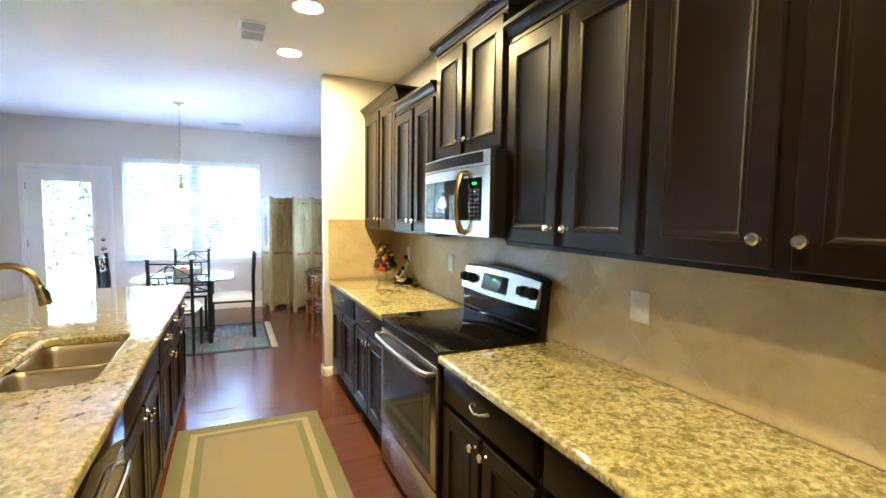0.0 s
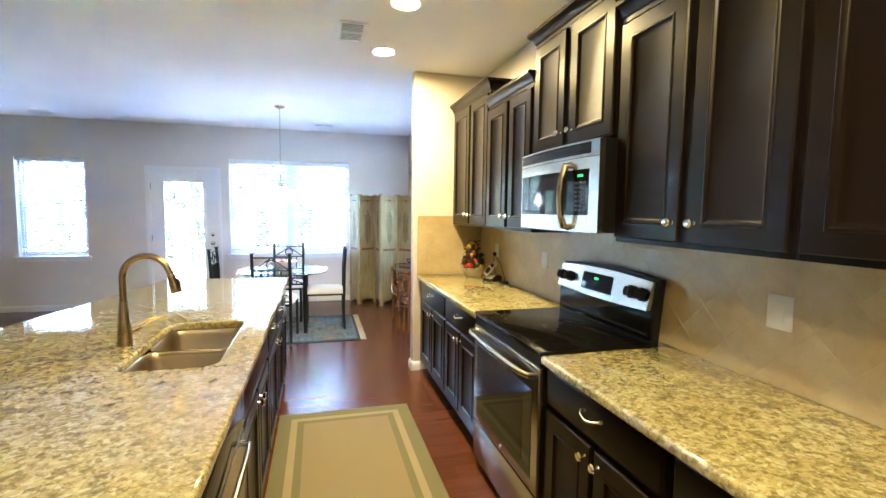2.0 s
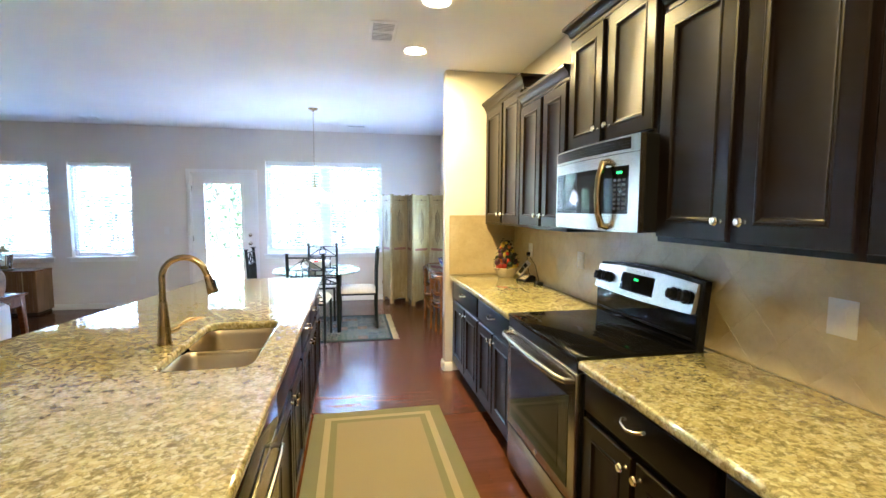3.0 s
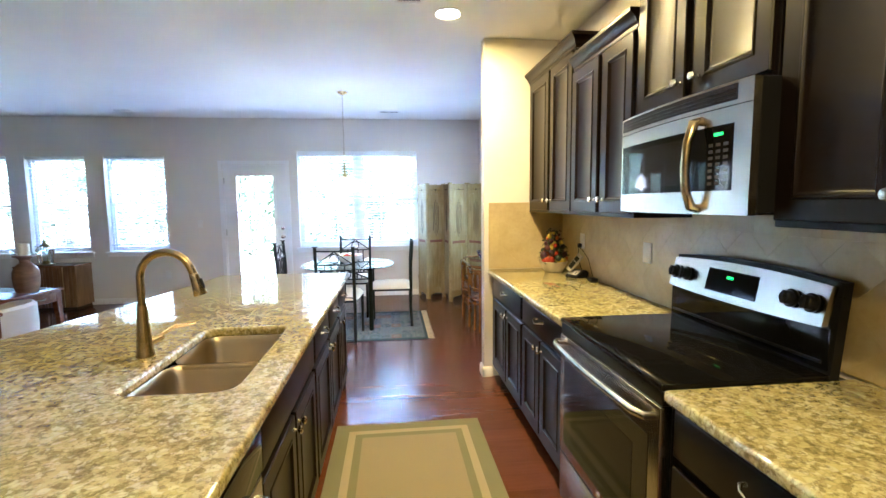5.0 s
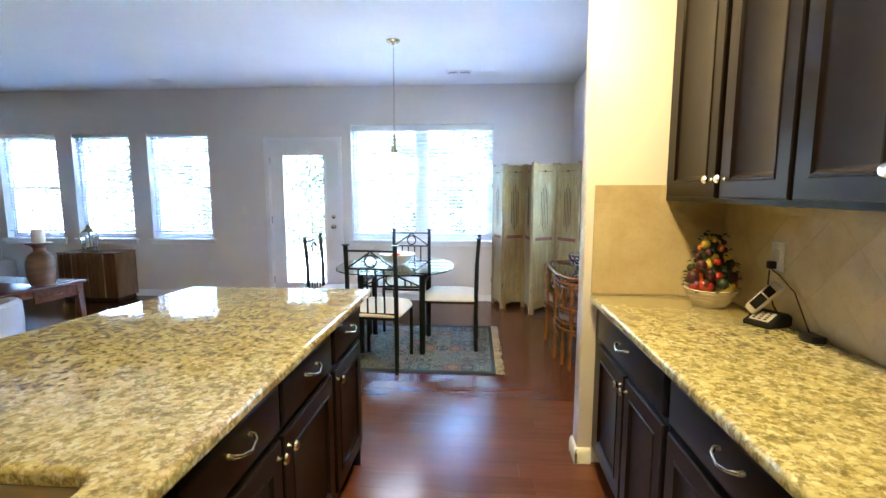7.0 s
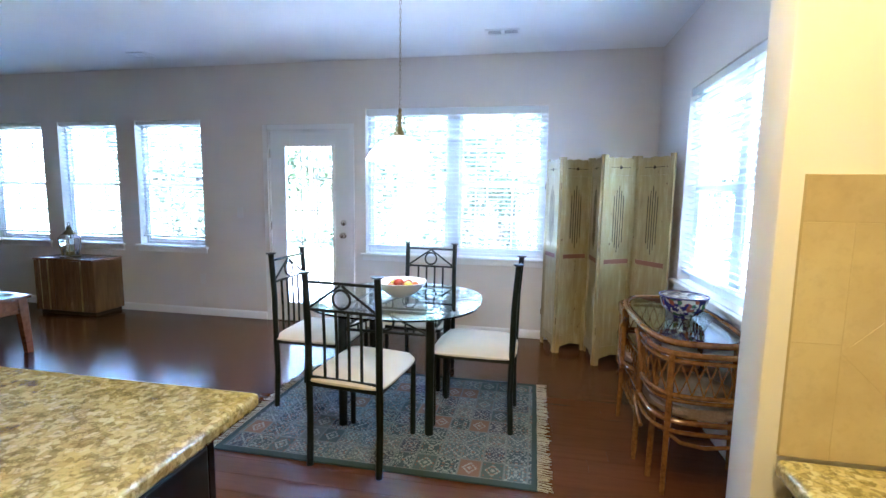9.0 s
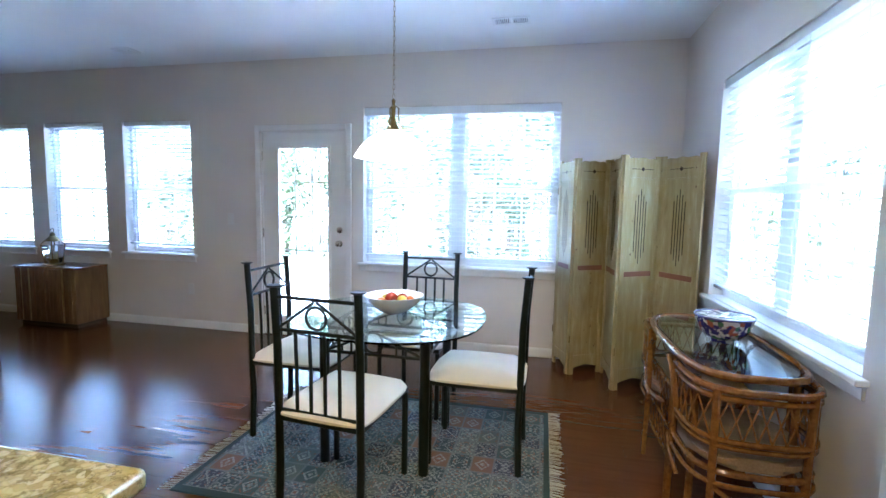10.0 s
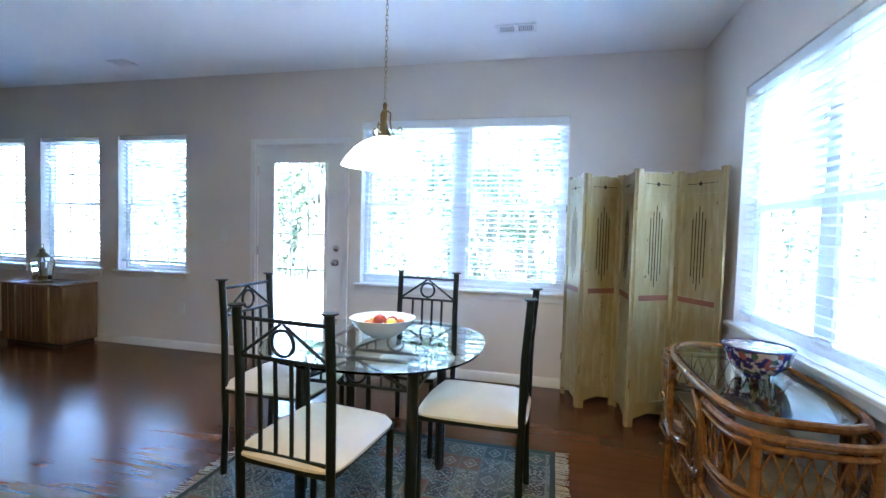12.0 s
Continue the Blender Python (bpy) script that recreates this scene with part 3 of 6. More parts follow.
# ---- structure ----
def wall(name, axis, face, out, u0, u1, z0, z1, openings, label):
    """A wall with real openings. axis: the axis along which it runs; face: its inner plane; out: thickness, signed."""
    us = sorted({u0, u1, *[v for o in openings for v in o[:2]]})
    zs = sorted({z0, z1, *[v for o in openings for v in o[2:]]})
    bm = bmesh.new()
    cache = {}

    def vert(u, w, z):
        key = (round(u, 5), round(w, 5), round(z, 5))
        if key not in cache:
            cache[key] = bm.verts.new((u, w, z) if axis == "x" else (w, u, z))
        return cache[key]

    def full(i, j):
        if not (0 <= i < len(us) - 1 and 0 <= j < len(zs) - 1):
            return False
        cu, cz = (us[i] + us[i + 1]) / 2, (zs[j] + zs[j + 1]) / 2
        return not any(o[0] < cu < o[1] and o[2] < cz < o[3] for o in openings)
    a, b = face, face + out
    for i in range(len(us) - 1):
        for j in range(len(zs) - 1):
            if not full(i, j):
                continue
            ua, ub, za, zb = us[i], us[i + 1], zs[j], zs[j + 1]
            for w in (a, b):
                bm.faces.new((vert(ua, w, za), vert(ub, w, za), vert(ub, w, zb), vert(ua, w, zb)))
            if not full(i - 1, j):
                bm.faces.new((vert(ua, a, za), vert(ua, b, za), vert(ua, b, zb), vert(ua, a, zb)))
            if not full(i + 1, j):
                bm.faces.new((vert(ub, a, za), vert(ub, b, za), vert(ub, b, zb), vert(ub, a, zb)))
            if not full(i, j - 1):
                bm.faces.new((vert(ua, a, za), vert(ub, a, za), vert(ub, b, za), vert(ua, b, za)))
            if not full(i, j + 1):
                bm.faces.new((vert(ua, a, zb), vert(ub, a, zb), vert(ub, b, zb), vert(ua, b, zb)))
    me = finish(bm, name, PAINT)
    return tagged(new(name, me), label, "wall", "", "structure")


WIN_LIVING = [(-7.700, -6.866), (-6.635, -5.828), (-5.577, -4.735)]
WIN_BIG = (-2.830, -1.010)
WIN_SIDE = (5.890, 7.440)
wall_north = wall("wall_north", "x", NORTH, 0.16, -9.4, 0.2, 0.0, CEIL,
                  [(a, b, 0.787, 2.185) for a, b in WIN_LIVING] + [(-3.922, -3.005, 0.0, 2.06), (*WIN_BIG, 0.79, 2.265)],
                  "beige painted wall with windows and a glazed door")
wall_east = wall("wall_east", "y", EAST, 0.16, STUB1, NORTH, 0.0, CEIL, [(*WIN_SIDE, 0.80, 2.195)], "beige painted nook wall with one wide window")
wall_kitchen = wall("wall_kitchen", "y", 0.0, 0.12, -3.5, STUB1, 0.0, CEIL, [], "beige painted kitchen wall behind the cabinets")
wall_west = wall("wall_west", "y", -9.4, -0.12, -3.5, NORTH + 0.16, 0.0, CEIL, [], "plain beige painted wall closing the living room")
wall_south = wall("wall_south", "x", -3.5, -0.12, -9.52, 0.12, 0.0, CEIL, [], "plain beige painted wall behind the kitchen")
wall_stub = solid("wall_stub", boxes((-0.670, -0.0005, STUB0, STUB1, 0, CEIL), bev=0.008, seg=2), PAINT, "short beige painted wall at the end of the counter", "wall", "structure")
ceiling = solid("ceiling", boxes((-9.52, 0.2, -3.62, NORTH + 0.16, CEIL + 0.001, CEIL + 0.12)), CEILPAINT, "flat white painted ceiling", "ceiling", "structure")


def baseboard(rows):
    for axis, face, s, u0, u1 in rows:
        prof = [(0, 0.001), (0.014, 0.001), (0.014, 0.062), (0.010, 0.072), (0.005, 0.082), (0, 0.086)]
        poly = [(face + s * o, z) for o, z in prof]
        bm = prism(poly, u0, u1, "y") if axis == "y" else bmesh.new()
        if axis == "x":
            a = [bm.verts.new((u0, w, z)) for w, z in poly]
            b = [bm.verts.new((u1, w, z)) for w, z in poly]
            bm.faces.new(a)
            bm.faces.new(b[::-1])
            for i in range(len(poly)):
                j = (i + 1) % len(poly)
                bm.faces.new((a[i], a[j], b[j], b[i]))
        solid("baseboard", bm, TRIM, "white painted baseboard along the wall", "baseboard", "structure")


baseboard([("x", NORTH - 0.0005, -1, -9.39, -3.986), ("x", NORTH - 0.0005, -1, -2.943, EAST - 0.016), ("y", EAST - 0.0005, -1, STUB1 + 0.002, NORTH - 0.002),
           ("x", STUB0 - 0.0005, -1, -0.682, -0.60), ("y", -0.6705, -1, STUB0 - 0.0145, STUB1 + 0.0145), ("x", STUB1 + 0.0005, 1, -0.670, EAST - 0.016),
           ("y", -9.3995, 1, -3.49, NORTH - 0.02)])


def place_n(u, w, z):
    return (u, NORTH + w, z)


def place_e(u, w, z):
    return (EAST + w, u, z)


def ubox(bm, place, u0, u1, w0, w1, z0, z1, bev=0.0):
    a, b = place(u0, w0, z0), place(u1, w1, z1)
    return box(bm, a[0], b[0], a[1], b[1], a[2], b[2], bev)


def window(index, place, u0, u1, z0, z1, units):
    """A vinyl sash window: frame, two sashes a unit with thin bars, panes, stool and apron."""
    ob = tagged(new("window_%d" % index), "white vinyl sash window with thin glazing bars", "window", "", "structure")
    ob.location = place((u0 + u1) / 2, 0, z0)
    W0, W1 = 0.085, 0.145
    f = 0.035
    fr = bmesh.new()
    ubox(fr, place, u0, u0 + f, W0, W1, z0, z1, 0.002)
    ubox(fr, place, u1 - f, u1, W0, W1, z0, z1, 0.002)
    ubox(fr, place, u0 + f, u1 - f, W0, W1, z1 - f, z1, 0.002)
    ubox(fr, place, u0 + f, u1 - f, W0, W1, z0, z0 + f, 0.002)
    edges = [u0 + f]
    for k in range(1, units):
        m = u0 + (u1 - u0) * k / units
        ubox(fr, place, m - 0.055, m + 0.055, W0 - 0.004, W1, z0 + f, z1 - f, 0.002)
        edges += [m - 0.055, m + 0.055]
    edges.append(u1 - f)
    part("window_frame", fr, VINYL, ob)
    zm = z0 + (z1 - z0) * 0.49
    for k in range(units):
        a, b = edges[2 * k] + 0.0005, edges[2 * k + 1] - 0.0005
        for lo, hi, w in ((z0 + f + 0.0005, zm + 0.02, 0.088), (zm - 0.02, z1 - f - 0.0005, 0.115)):
            r = 0.032
            sb = bmesh.new()
            ubox(sb, place, a, a + r, w, w + 0.024, lo, hi, 0.002)
            ubox(sb, place, b - r, b, w, w + 0.024, lo, hi, 0.002)
            ubox(sb, place, a + r, b - r, w, w + 0.024, lo, lo + r, 0.002)
            ubox(sb, place, a + r, b - r, w, w + 0.024, hi - r, hi, 0.002)
            sash = part("sash", sb, VINYL, ob)
            mb = bmesh.new()
            for i in (1, 2):
                u = a + r + (b - a - 2 * r) * i / 3
                ubox(mb, place, u - 0.008, u + 0.008, w + 0.004, w + 0.019, lo + r, hi - r)
            zz = (lo + hi) / 2
            ubox(mb, place, a + r, b - r, w + 0.0045, w + 0.0185, zz - 0.008, zz + 0.008)
            part("glazing_bars", mb, VINYL, sash)
            pb = bmesh.new()
            ubox(pb, place, a + r * 0.7, b - r * 0.7, w + 0.010, w + 0.013, lo + r * 0.7, hi - r * 0.7)
            pn = part("pane", pb, PANE, sash, "clear window glass")
            pn.visible_shadow = False
    sb = bmesh.new()
    ubox(sb, place, u0 - 0.045, u1 + 0.045, -0.045, -0.0005, z0 - 0.022, z0 + 0.002, 0.004)
    ubox(sb, place, u0 + 0.0005, u1 - 0.0005, -0.0005, W0 - 0.001, z0 + 0.0005, z0 + 0.004)
    part("window_sill", sb, TRIM, ob)
    ab = bmesh.new()
    ubox(ab, place, u0 - 0.03, u1 + 0.03, -0.014, -0.0005, z0 - 0.075, z0 - 0.0225, 0.003)
    part("apron", ab, TRIM, ob)


def blind(place, u0, u1, z0, z1, valance, label, tilt=-9, pitch=0.043, along_x=True, rail_z=None):
    ob = thing("window_blind", place((u0 + u1) / 2, 0.045, z0), label, "blind", "window blinds")
    a, b = u0 + 0.008, u1 - 0.008
    vb = bmesh.new()
    ubox(vb, place, a, b, 0.008, 0.020, z1 - valance, z1 - 0.004, 0.002)
    part("valance", vb, SLAT, ob)
    hb = bmesh.new()
    ubox(hb, place, a + 0.004, b - 0.004, 0.022, 0.070, z1 - 0.045, z1 - 0.006, 0.002)
    part("headrail", hb, SLAT, ob)
    rz = rail_z or z0 + 0.06
    rb = bmesh.new()
    ubox(rb, place, a + 0.004, b - 0.004, 0.022, 0.070, rz - 0.010, rz + 0.010, 0.003)
    part("bottom_rail", rb, SLAT, ob)
    sb = bmesh.new()
    half = (b - a) / 2 - 0.004
    t = radians(tilt)
    prof = [(-0.025, -0.0010), (0, 0.0022), (0.025, -0.0010), (0.025, -0.0034), (0, -0.0006), (-0.025, -0.0034)]
    rot = [(u * math.cos(t) - v * math.sin(t), u * math.sin(t) + v * math.cos(t)) for u, v in prof]
    if along_x:
        va = [sb.verts.new((-half, w, z)) for w, z in rot]
        vc = [sb.verts.new((half, w, z)) for w, z in rot]
    else:
        va = [sb.verts.new((w, -half, z)) for w, z in rot]
        vc = [sb.verts.new((w, half, z)) for w, z in rot]
    sb.faces.new(va)
    sb.faces.new(vc[::-1])
    for i in range(6):
        j = (i + 1) % 6
        sb.faces.new((va[i], va[j], vc[j], vc[i]))
    me = finish(sb, "slat", SLAT)
    z = rz + 0.032
    while z < z1 - 0.06:
        repeat("slat", me, ob, place((u0 + u1) / 2, 0.046, z))
        z += pitch
    cords = 4 if b - a > 1.2 else 2
    for k in range(cords):
        u = a + (b - a) * (0.12 + 0.76 * k / (cords - 1))
        cb = bmesh.new()
        for w in (0.0205, 0.0715):
            ubox(cb, place, u - 0.0015, u + 0.0015, w - 0.001, w + 0.001, rz, z1 - 0.045)
        part("ladder_cord", cb, SLAT, ob)
    return ob


for i, (a, b) in enumerate(WIN_LIVING):
    window(i + 1, place_n, a, b, 0.787, 2.185, 1)
    blind(place_n, a, b, 0.792, 2.185, 0.045, "white slatted blind lowered over a living room window", rail_z=0.885)
window(4, place_n, *WIN_BIG, 0.79, 2.265, 2)
blind(place_n, *WIN_BIG, 0.795, 2.265, 0.075, "wide white slatted blind over the dining window", rail_z=0.870)
window(5, place_e, *WIN_SIDE, 0.80, 2.195, 2)
blind(place_e, *WIN_SIDE, 0.805, 2.195, 0.055, "wide white slatted blind over the side window", along_x=False, rail_z=0.87)


def patio_door():
    ob = tagged(new("door_1"), "white glazed exterior door, closed, beside the window", "door", "", "structure")
    ob.location = (-3.4637, NORTH, 0)
    x0, x1, zt = -3.9076, -3.0198, 2.045
    g0, g1, gz0, gz1 = -3.7387, -3.1916, 0.205, 1.899
    ya, yb = NORTH + 0.012, NORTH + 0.056
    leaf = boxes((x0, g0, ya, yb, 0.012, zt), (g1, x1, ya, yb, 0.012, zt), (g0, g1, ya, yb, 0.012, gz0), (g0, g1, ya, yb, gz1, zt))
    door = part("door_leaf", leaf, TRIM, ob)
    fr = boxes((g0 - 0.02, g0 + 0.008, ya - 0.010, ya - 0.0005, gz0 - 0.02, gz1 + 0.02), (g1 - 0.008, g1 + 0.02, ya - 0.010, ya - 0.0005, gz0 - 0.02, gz1 + 0.02),
               (g0 + 0.008, g1 - 0.008, ya - 0.010, ya - 0.0005, gz0 - 0.02, gz0 + 0.008), (g0 + 0.008, g1 - 0.008, ya - 0.010, ya - 0.0005, gz1 - 0.008, gz1 + 0.02), bev=0.002)
    part("glass_frame", fr, TRIM, door)
    pn = part("pane", boxes((g0 + 0.0005, g1 - 0.0005, ya + 0.014, ya + 0.018, gz0 + 0.0005, gz1 - 0.0005)), PANE, door, "clear door glass")
    pn.visible_shadow = False
    bars = bmesh.new()
    for k in (1, 2):
        u = g0 + (g1 - g0) * k / 3
        box(bars, u - 0.006, u + 0.006, ya + 0.006, ya + 0.0135, gz0, gz1)
    for k in range(1, 5):
        z = gz0 + (gz1 - gz0) * k / 5
        box(bars, g0, g1, ya + 0.0065, ya + 0.013, z - 0.006, z + 0.006)
    part("glazing_bars", bars, TRIM, door)
    for z in (0.966, 1.097):
        part("door_knob" if z < 1 else "deadbolt", lathe([(0.032, 0), (0.032, -0.006), (0.012, -0.010), (0.012, -0.03), (0.026, -0.036), (0.030, -0.048), (0.024, -0.060), (0, -0.063)] if z < 1 else
                                                         [(0.031, 0), (0.031, -0.008), (0.026, -0.014), (0.010, -0.016), (0.010, -0.026), (0, -0.027)], (-3.0797, ya, z), 20, None, "y"), CHROME, door, "satin nickel hardware")
    for z in (0.25, 1.05, 1.82):
        part("hinge", tube([(x0 - 0.004, ya - 0.006, z - 0.045), (x0 - 0.004, ya - 0.006, z + 0.045)], 0.007, 8), CHROME, ob, "satin nickel hinge")
    part("jamb", boxes((-3.9216, -3.9091, NORTH + 0.0005, NORTH + 0.159, 0, 2.059), (-3.0184, -3.0058, NORTH + 0.0005, NORTH + 0.159, 0, 2.059), (-3.9091, -3.0184, NORTH + 0.0005, NORTH + 0.159, 2.0465, 2.059)), TRIM, ob)
    part("casing", boxes((-3.9800, -3.9240, NORTH - 0.018, NORTH - 0.0005, 0, 2.118), (-3.0053, -2.9494, NORTH - 0.018, NORTH - 0.0005, 0, 2.118), (-3.9240, -3.0053, NORTH - 0.018, NORTH - 0.0005, 2.062, 2.118), bev=0.004), TRIM, ob)
    part("threshold", boxes((-3.9076, -3.0198, NORTH - 0.01, NORTH + 0.159, 0.0005, 0.011), bev=0.003), CHROME, ob, "metal threshold")


patio_door()


# ---- ceiling fittings ----
def can_light(x, y):
    # Also builds the two added fill lights.
    ob = thing("recessed_light", (x, y, CEIL), "round white recessed ceiling light, lit", "ceiling light", "recessed ceiling lights")
    part("trim_ring", tube([(x + 0.079 * math.cos(k * math.pi / 20), y + 0.079 * math.sin(k * math.pi / 20), CEIL - 0.0045) for k in range(40)], 0.014, 8, True, None, 0.26), TRIM, ob, "white trim ring")
    part("lens", lathe([(0.0, -0.004), (0.064, -0.004), (0.064, -0.0008), (0.0, -0.0008)], (x, y, CEIL), 28), LENS, ob, "glowing lens")
    d = bpy.data.lights.new("can_lamp", "AREA")
    d.shape, d.size, d.energy, d.color = "DISK", 0.115, CAN_POWER, WARM
    lo = new("can_lamp", d)
    lo.parent = ob
    lo.location = (0, 0, -0.0095)


for x, y in CANS_AND_FILLS:
    can_light(x, y)


def ceiling_vent(x0, x1, y0, y1, along, blades, blocks=1):
    ob = thing("ceiling_vent", ((x0 + x1) / 2, (y0 + y1) / 2, CEIL), "white metal air register in the ceiling", "vent", "ceiling vents")
    t = 0.022
    Z = CEIL - 0.0005
    part("frame", boxes((x0, x1, y0, y0 + t, Z - 0.007, Z), (x0, x1, y1 - t, y1, Z - 0.007, Z), (x0, x0 + t, y0 + t, y1 - t, Z - 0.007, Z), (x1 - t, x1, y0 + t, y1 - t, Z - 0.007, Z), bev=0.002), TRIM, ob)
    # No hole is cut: this sheet's dark colour stands for the duct's shade.
    part("duct_backing", boxes((x0 + t, x1 - t, y0 + t, y1 - t, Z - 0.0015, Z)), VENTGREY, ob, "dark sheet for the shade inside the duct")
    u0, u1 = (x0 + t, x1 - t) if along == "x" else (y0 + t, y1 - t)
    for k in range(blades):
        u = u0 + (u1 - u0) * (k + 0.5) / blades
        w = 0.0035 if blocks == 1 or k != blades // 2 else 0.009
        part("slat", boxes((u - w, u + w, y0 + t, y1 - t, Z - 0.006, Z - 0.0022) if along == "x" else (x0 + t, x1 - t, u - w, u + w, Z - 0.006, Z - 0.0022)), TRIM, ob)


ceiling_vent(-1.370, -1.183, 3.695, 4.070, "y", 13, 2)
ceiling_vent(-1.562, -1.278, 7.62, 7.76, "x", 17, 2)
ceiling_vent(-5.10, -4.90, 7.74, 7.89, "x", 15, 2)


# ---- kitchen, right side ----
CF = -0.597
cabinet("base_cabinet", -0.001, CF, 2.990, 3.725, 0, 0.873, [(3.008, 3.357, 1), (3.376, 3.710, -1)], [(3.008, 3.710, True)], "espresso wood base cabinet with two doors and a drawer, closed", "base cabinets on the range side")
cabinet("base_cabinet", -0.001, CF, 3.727, STUB0 - 0.002, 0, 0.873, [(3.746, 4.122, 1), (4.140, 4.545, -1)], [(3.746, 4.545, True)], "espresso wood base cabinet with two doors beside the short wall", "base cabinets on the range side")
for y0 in (1.460, 0.760, 0.060, -0.640):
    y1 = y0 + 0.698
    m = (y0 + y1) / 2
    cabinet("base_cabinet", -0.001, CF, y0, y1, 0, 0.873, [(y0 + 0.015, m - 0.012, 1), (m + 0.012, y1 - 0.018, -1)], [(y0 + 0.015, y1 - 0.018, True)],
            "espresso wood base cabinet with two doors and a wide drawer", "base cabinets on the range side")


def worktop(name, x0, x1, y0, y1, label):
    bm = boxes((x0, x1, y0, y1, 0.874, 0.914))
    es = [e for e in bm.edges if all(abs(v.co.x - x0) < 1e-5 for v in e.verts) or (all(abs(v.co.y - y0) < 1e-5 for v in e.verts) and all(v.co.z > 0.9 for v in e.verts)) or
          (all(abs(v.co.y - y1) < 1e-5 for v in e.verts) and all(v.co.z > 0.9 for v in e.verts))]
    bmesh.ops.bevel(bm, geom=es, offset=0.013, segments=3, affect="EDGES", profile=0.5)
    return solid(name, bm, GRANITE, label, "worktop")


worktop("worktop", -0.640, -0.0125, 2.989, STUB0 - 0.0125, "speckled cream and brown granite worktop beyond the range")
worktop("worktop", -0.640, -0.0125, -1.2, 2.161, "speckled cream and brown granite worktop on dark cabinets")

# wall cabinets
UB = 1.380


def wall_cabinet(y0, y1, top, xf, doors, left, right, z0=UB, label="espresso wood wall cabinet with two panelled doors"):
    (a, b), (c, d) = doors
    ob = cabinet("wall_cabinet", -0.001, xf, y0, y1, z0, top, [(a, b, 1), (c, d, -1)], [], label, "wall cabinets", toe=False, dz=(z0 + 0.020, top - 0.010))
    crown(xf, y0, y1, top, ob, left, right)
    return ob


XA, XC, XD = -0.277, -0.299, -0.291
wall_cabinet(3.718, STUB0 - 0.002, 2.378, XD, ((3.735, 4.120), (4.158, 4.590)), True, False, label="tall espresso wall cabinet beside the short wall")
wall_cabinet(2.978, 3.716, 2.234, XC, ((2.992, 3.303), (3.348, 3.703)), False, False)
wall_cabinet(2.205, 2.976, 2.432, XD, ((2.218, 2.574), (2.623, 2.964)), True, True, 1.8165, "raised espresso wall cabinet above the microwave")
for y0 in (1.411, 0.617, -0.177):
    wall_cabinet(y0, y0 + 0.792, 2.283, XA, ((y0 + 0.018, y0 + 0.373), (y0 + 0.417, y0 + 0.780)), False, False)


def microwave():
    y0, y1, z0, z1 = 2.185, 2.946, 1.414, 1.815
    ob = thing("microwave", (-0.2, 2.54, z0), "stainless steel microwave mounted under a wall cabinet", "microwave")
    part("body", boxes((-0.355, -0.014, y0, y1, z0 + 0.008, z1 - 0.001), bev=0.002), BLACK, ob, "black casing")
    n = 14

    def bulge(y, depth=0.026):
        q = (y - y0) / (y1 - y0)
        return -0.3555 - 0.026 - depth * (1 - (2 * q - 1) ** 2)

    def front(ya, yb, za, zb, lift, back, steps=n):
        bm = bmesh.new()
        cols = []
        for i in range(steps + 1):
            y = ya + (yb - ya) * i / steps
            X = bulge(y) - lift
            cols.append([bm.verts.new((X + back, y, za)), bm.verts.new((X, y, za)), bm.verts.new((X, y, zb)), bm.verts.new((X + back, y, zb))])
        for a, b in zip(cols, cols[1:]):
            for k in range(4):
                bm.faces.new((a[k], b[k], b[(k + 1) % 4], a[(k + 1) % 4]))
        bm.faces.new(cols[0])
        bm.faces.new(cols[-1][::-1])
        return bm
    part("vent_grille", front(y0, y1, 1.745, z1 - 0.001, 0, 0.025), STEEL, ob)
    dark = part("vent_opening", front(y0 + 0.055, y1 - 0.012, 1.758, 1.806, 0.0012, 0.002), BLACK, ob, "black vent opening")
    for k in range(3):
        part("louvre", front(y0 + 0.058, y1 - 0.015, 1.7665 + k * 0.0125, 1.7700 + k * 0.0125, 0.003, 0.002), BLACK, dark)
    door = part("door", front(y0, y1, z0, 1.742, 0, 0.025), STEEL, ob)
    part("window", front(y0 + 0.062, y1 - 0.018, z0 + 0.076, 1.692, 0.0012, 0.003), BLACKGLASS, door, "black glass window")
    part("window_rim", front(y0 + 0.27, y1 - 0.045, z0 + 0.098, 1.670, 0.0022, 0.001), OVENGLASS, door)
    hy = y0 + 0.196
    X = bulge(hy)
    pts = [(X, hy, 1.434), (X - 0.026, hy, 1.438), (X - 0.044, hy + 0.003, 1.49), (X - 0.050, hy + 0.004, 1.57), (X - 0.044, hy + 0.003, 1.65), (X - 0.026, hy, 1.712), (X, hy, 1.716)]
    part("handle", tube(pts, [0.017, 0.017, 0.014, 0.014, 0.014, 0.017, 0.017], 12, flat=0.8), NICKEL, door, "brushed metal handle")
    part("display", front(y0 + 0.100, y0 + 0.136, 1.660, 1.670, 0.0026, 0.001, 2), DISPLAY, door, "lit green digits")
    for r in range(7):
        for c in range(3):
            part("button", front(y0 + 0.078 + c * 0.030, y0 + 0.096 + c * 0.030, 1.508 + r * 0.020, 1.518 + r * 0.020, 0.0026, 0.001, 1), MARKING, door)
    part("badge", lathe([(0.010, 0), (0.010, -0.002), (0, -0.002)], (bulge(y1 - 0.03) - 0.0005, y1 - 0.03, z0 + 0.035), 16, None, "x"), CHROME, door)
    part("underside", boxes((-0.34, -0.02, y0 + 0.01, y1 - 0.01, z0 + 0.001, z0 + 0.0075)), BLACK, ob)


microwave()


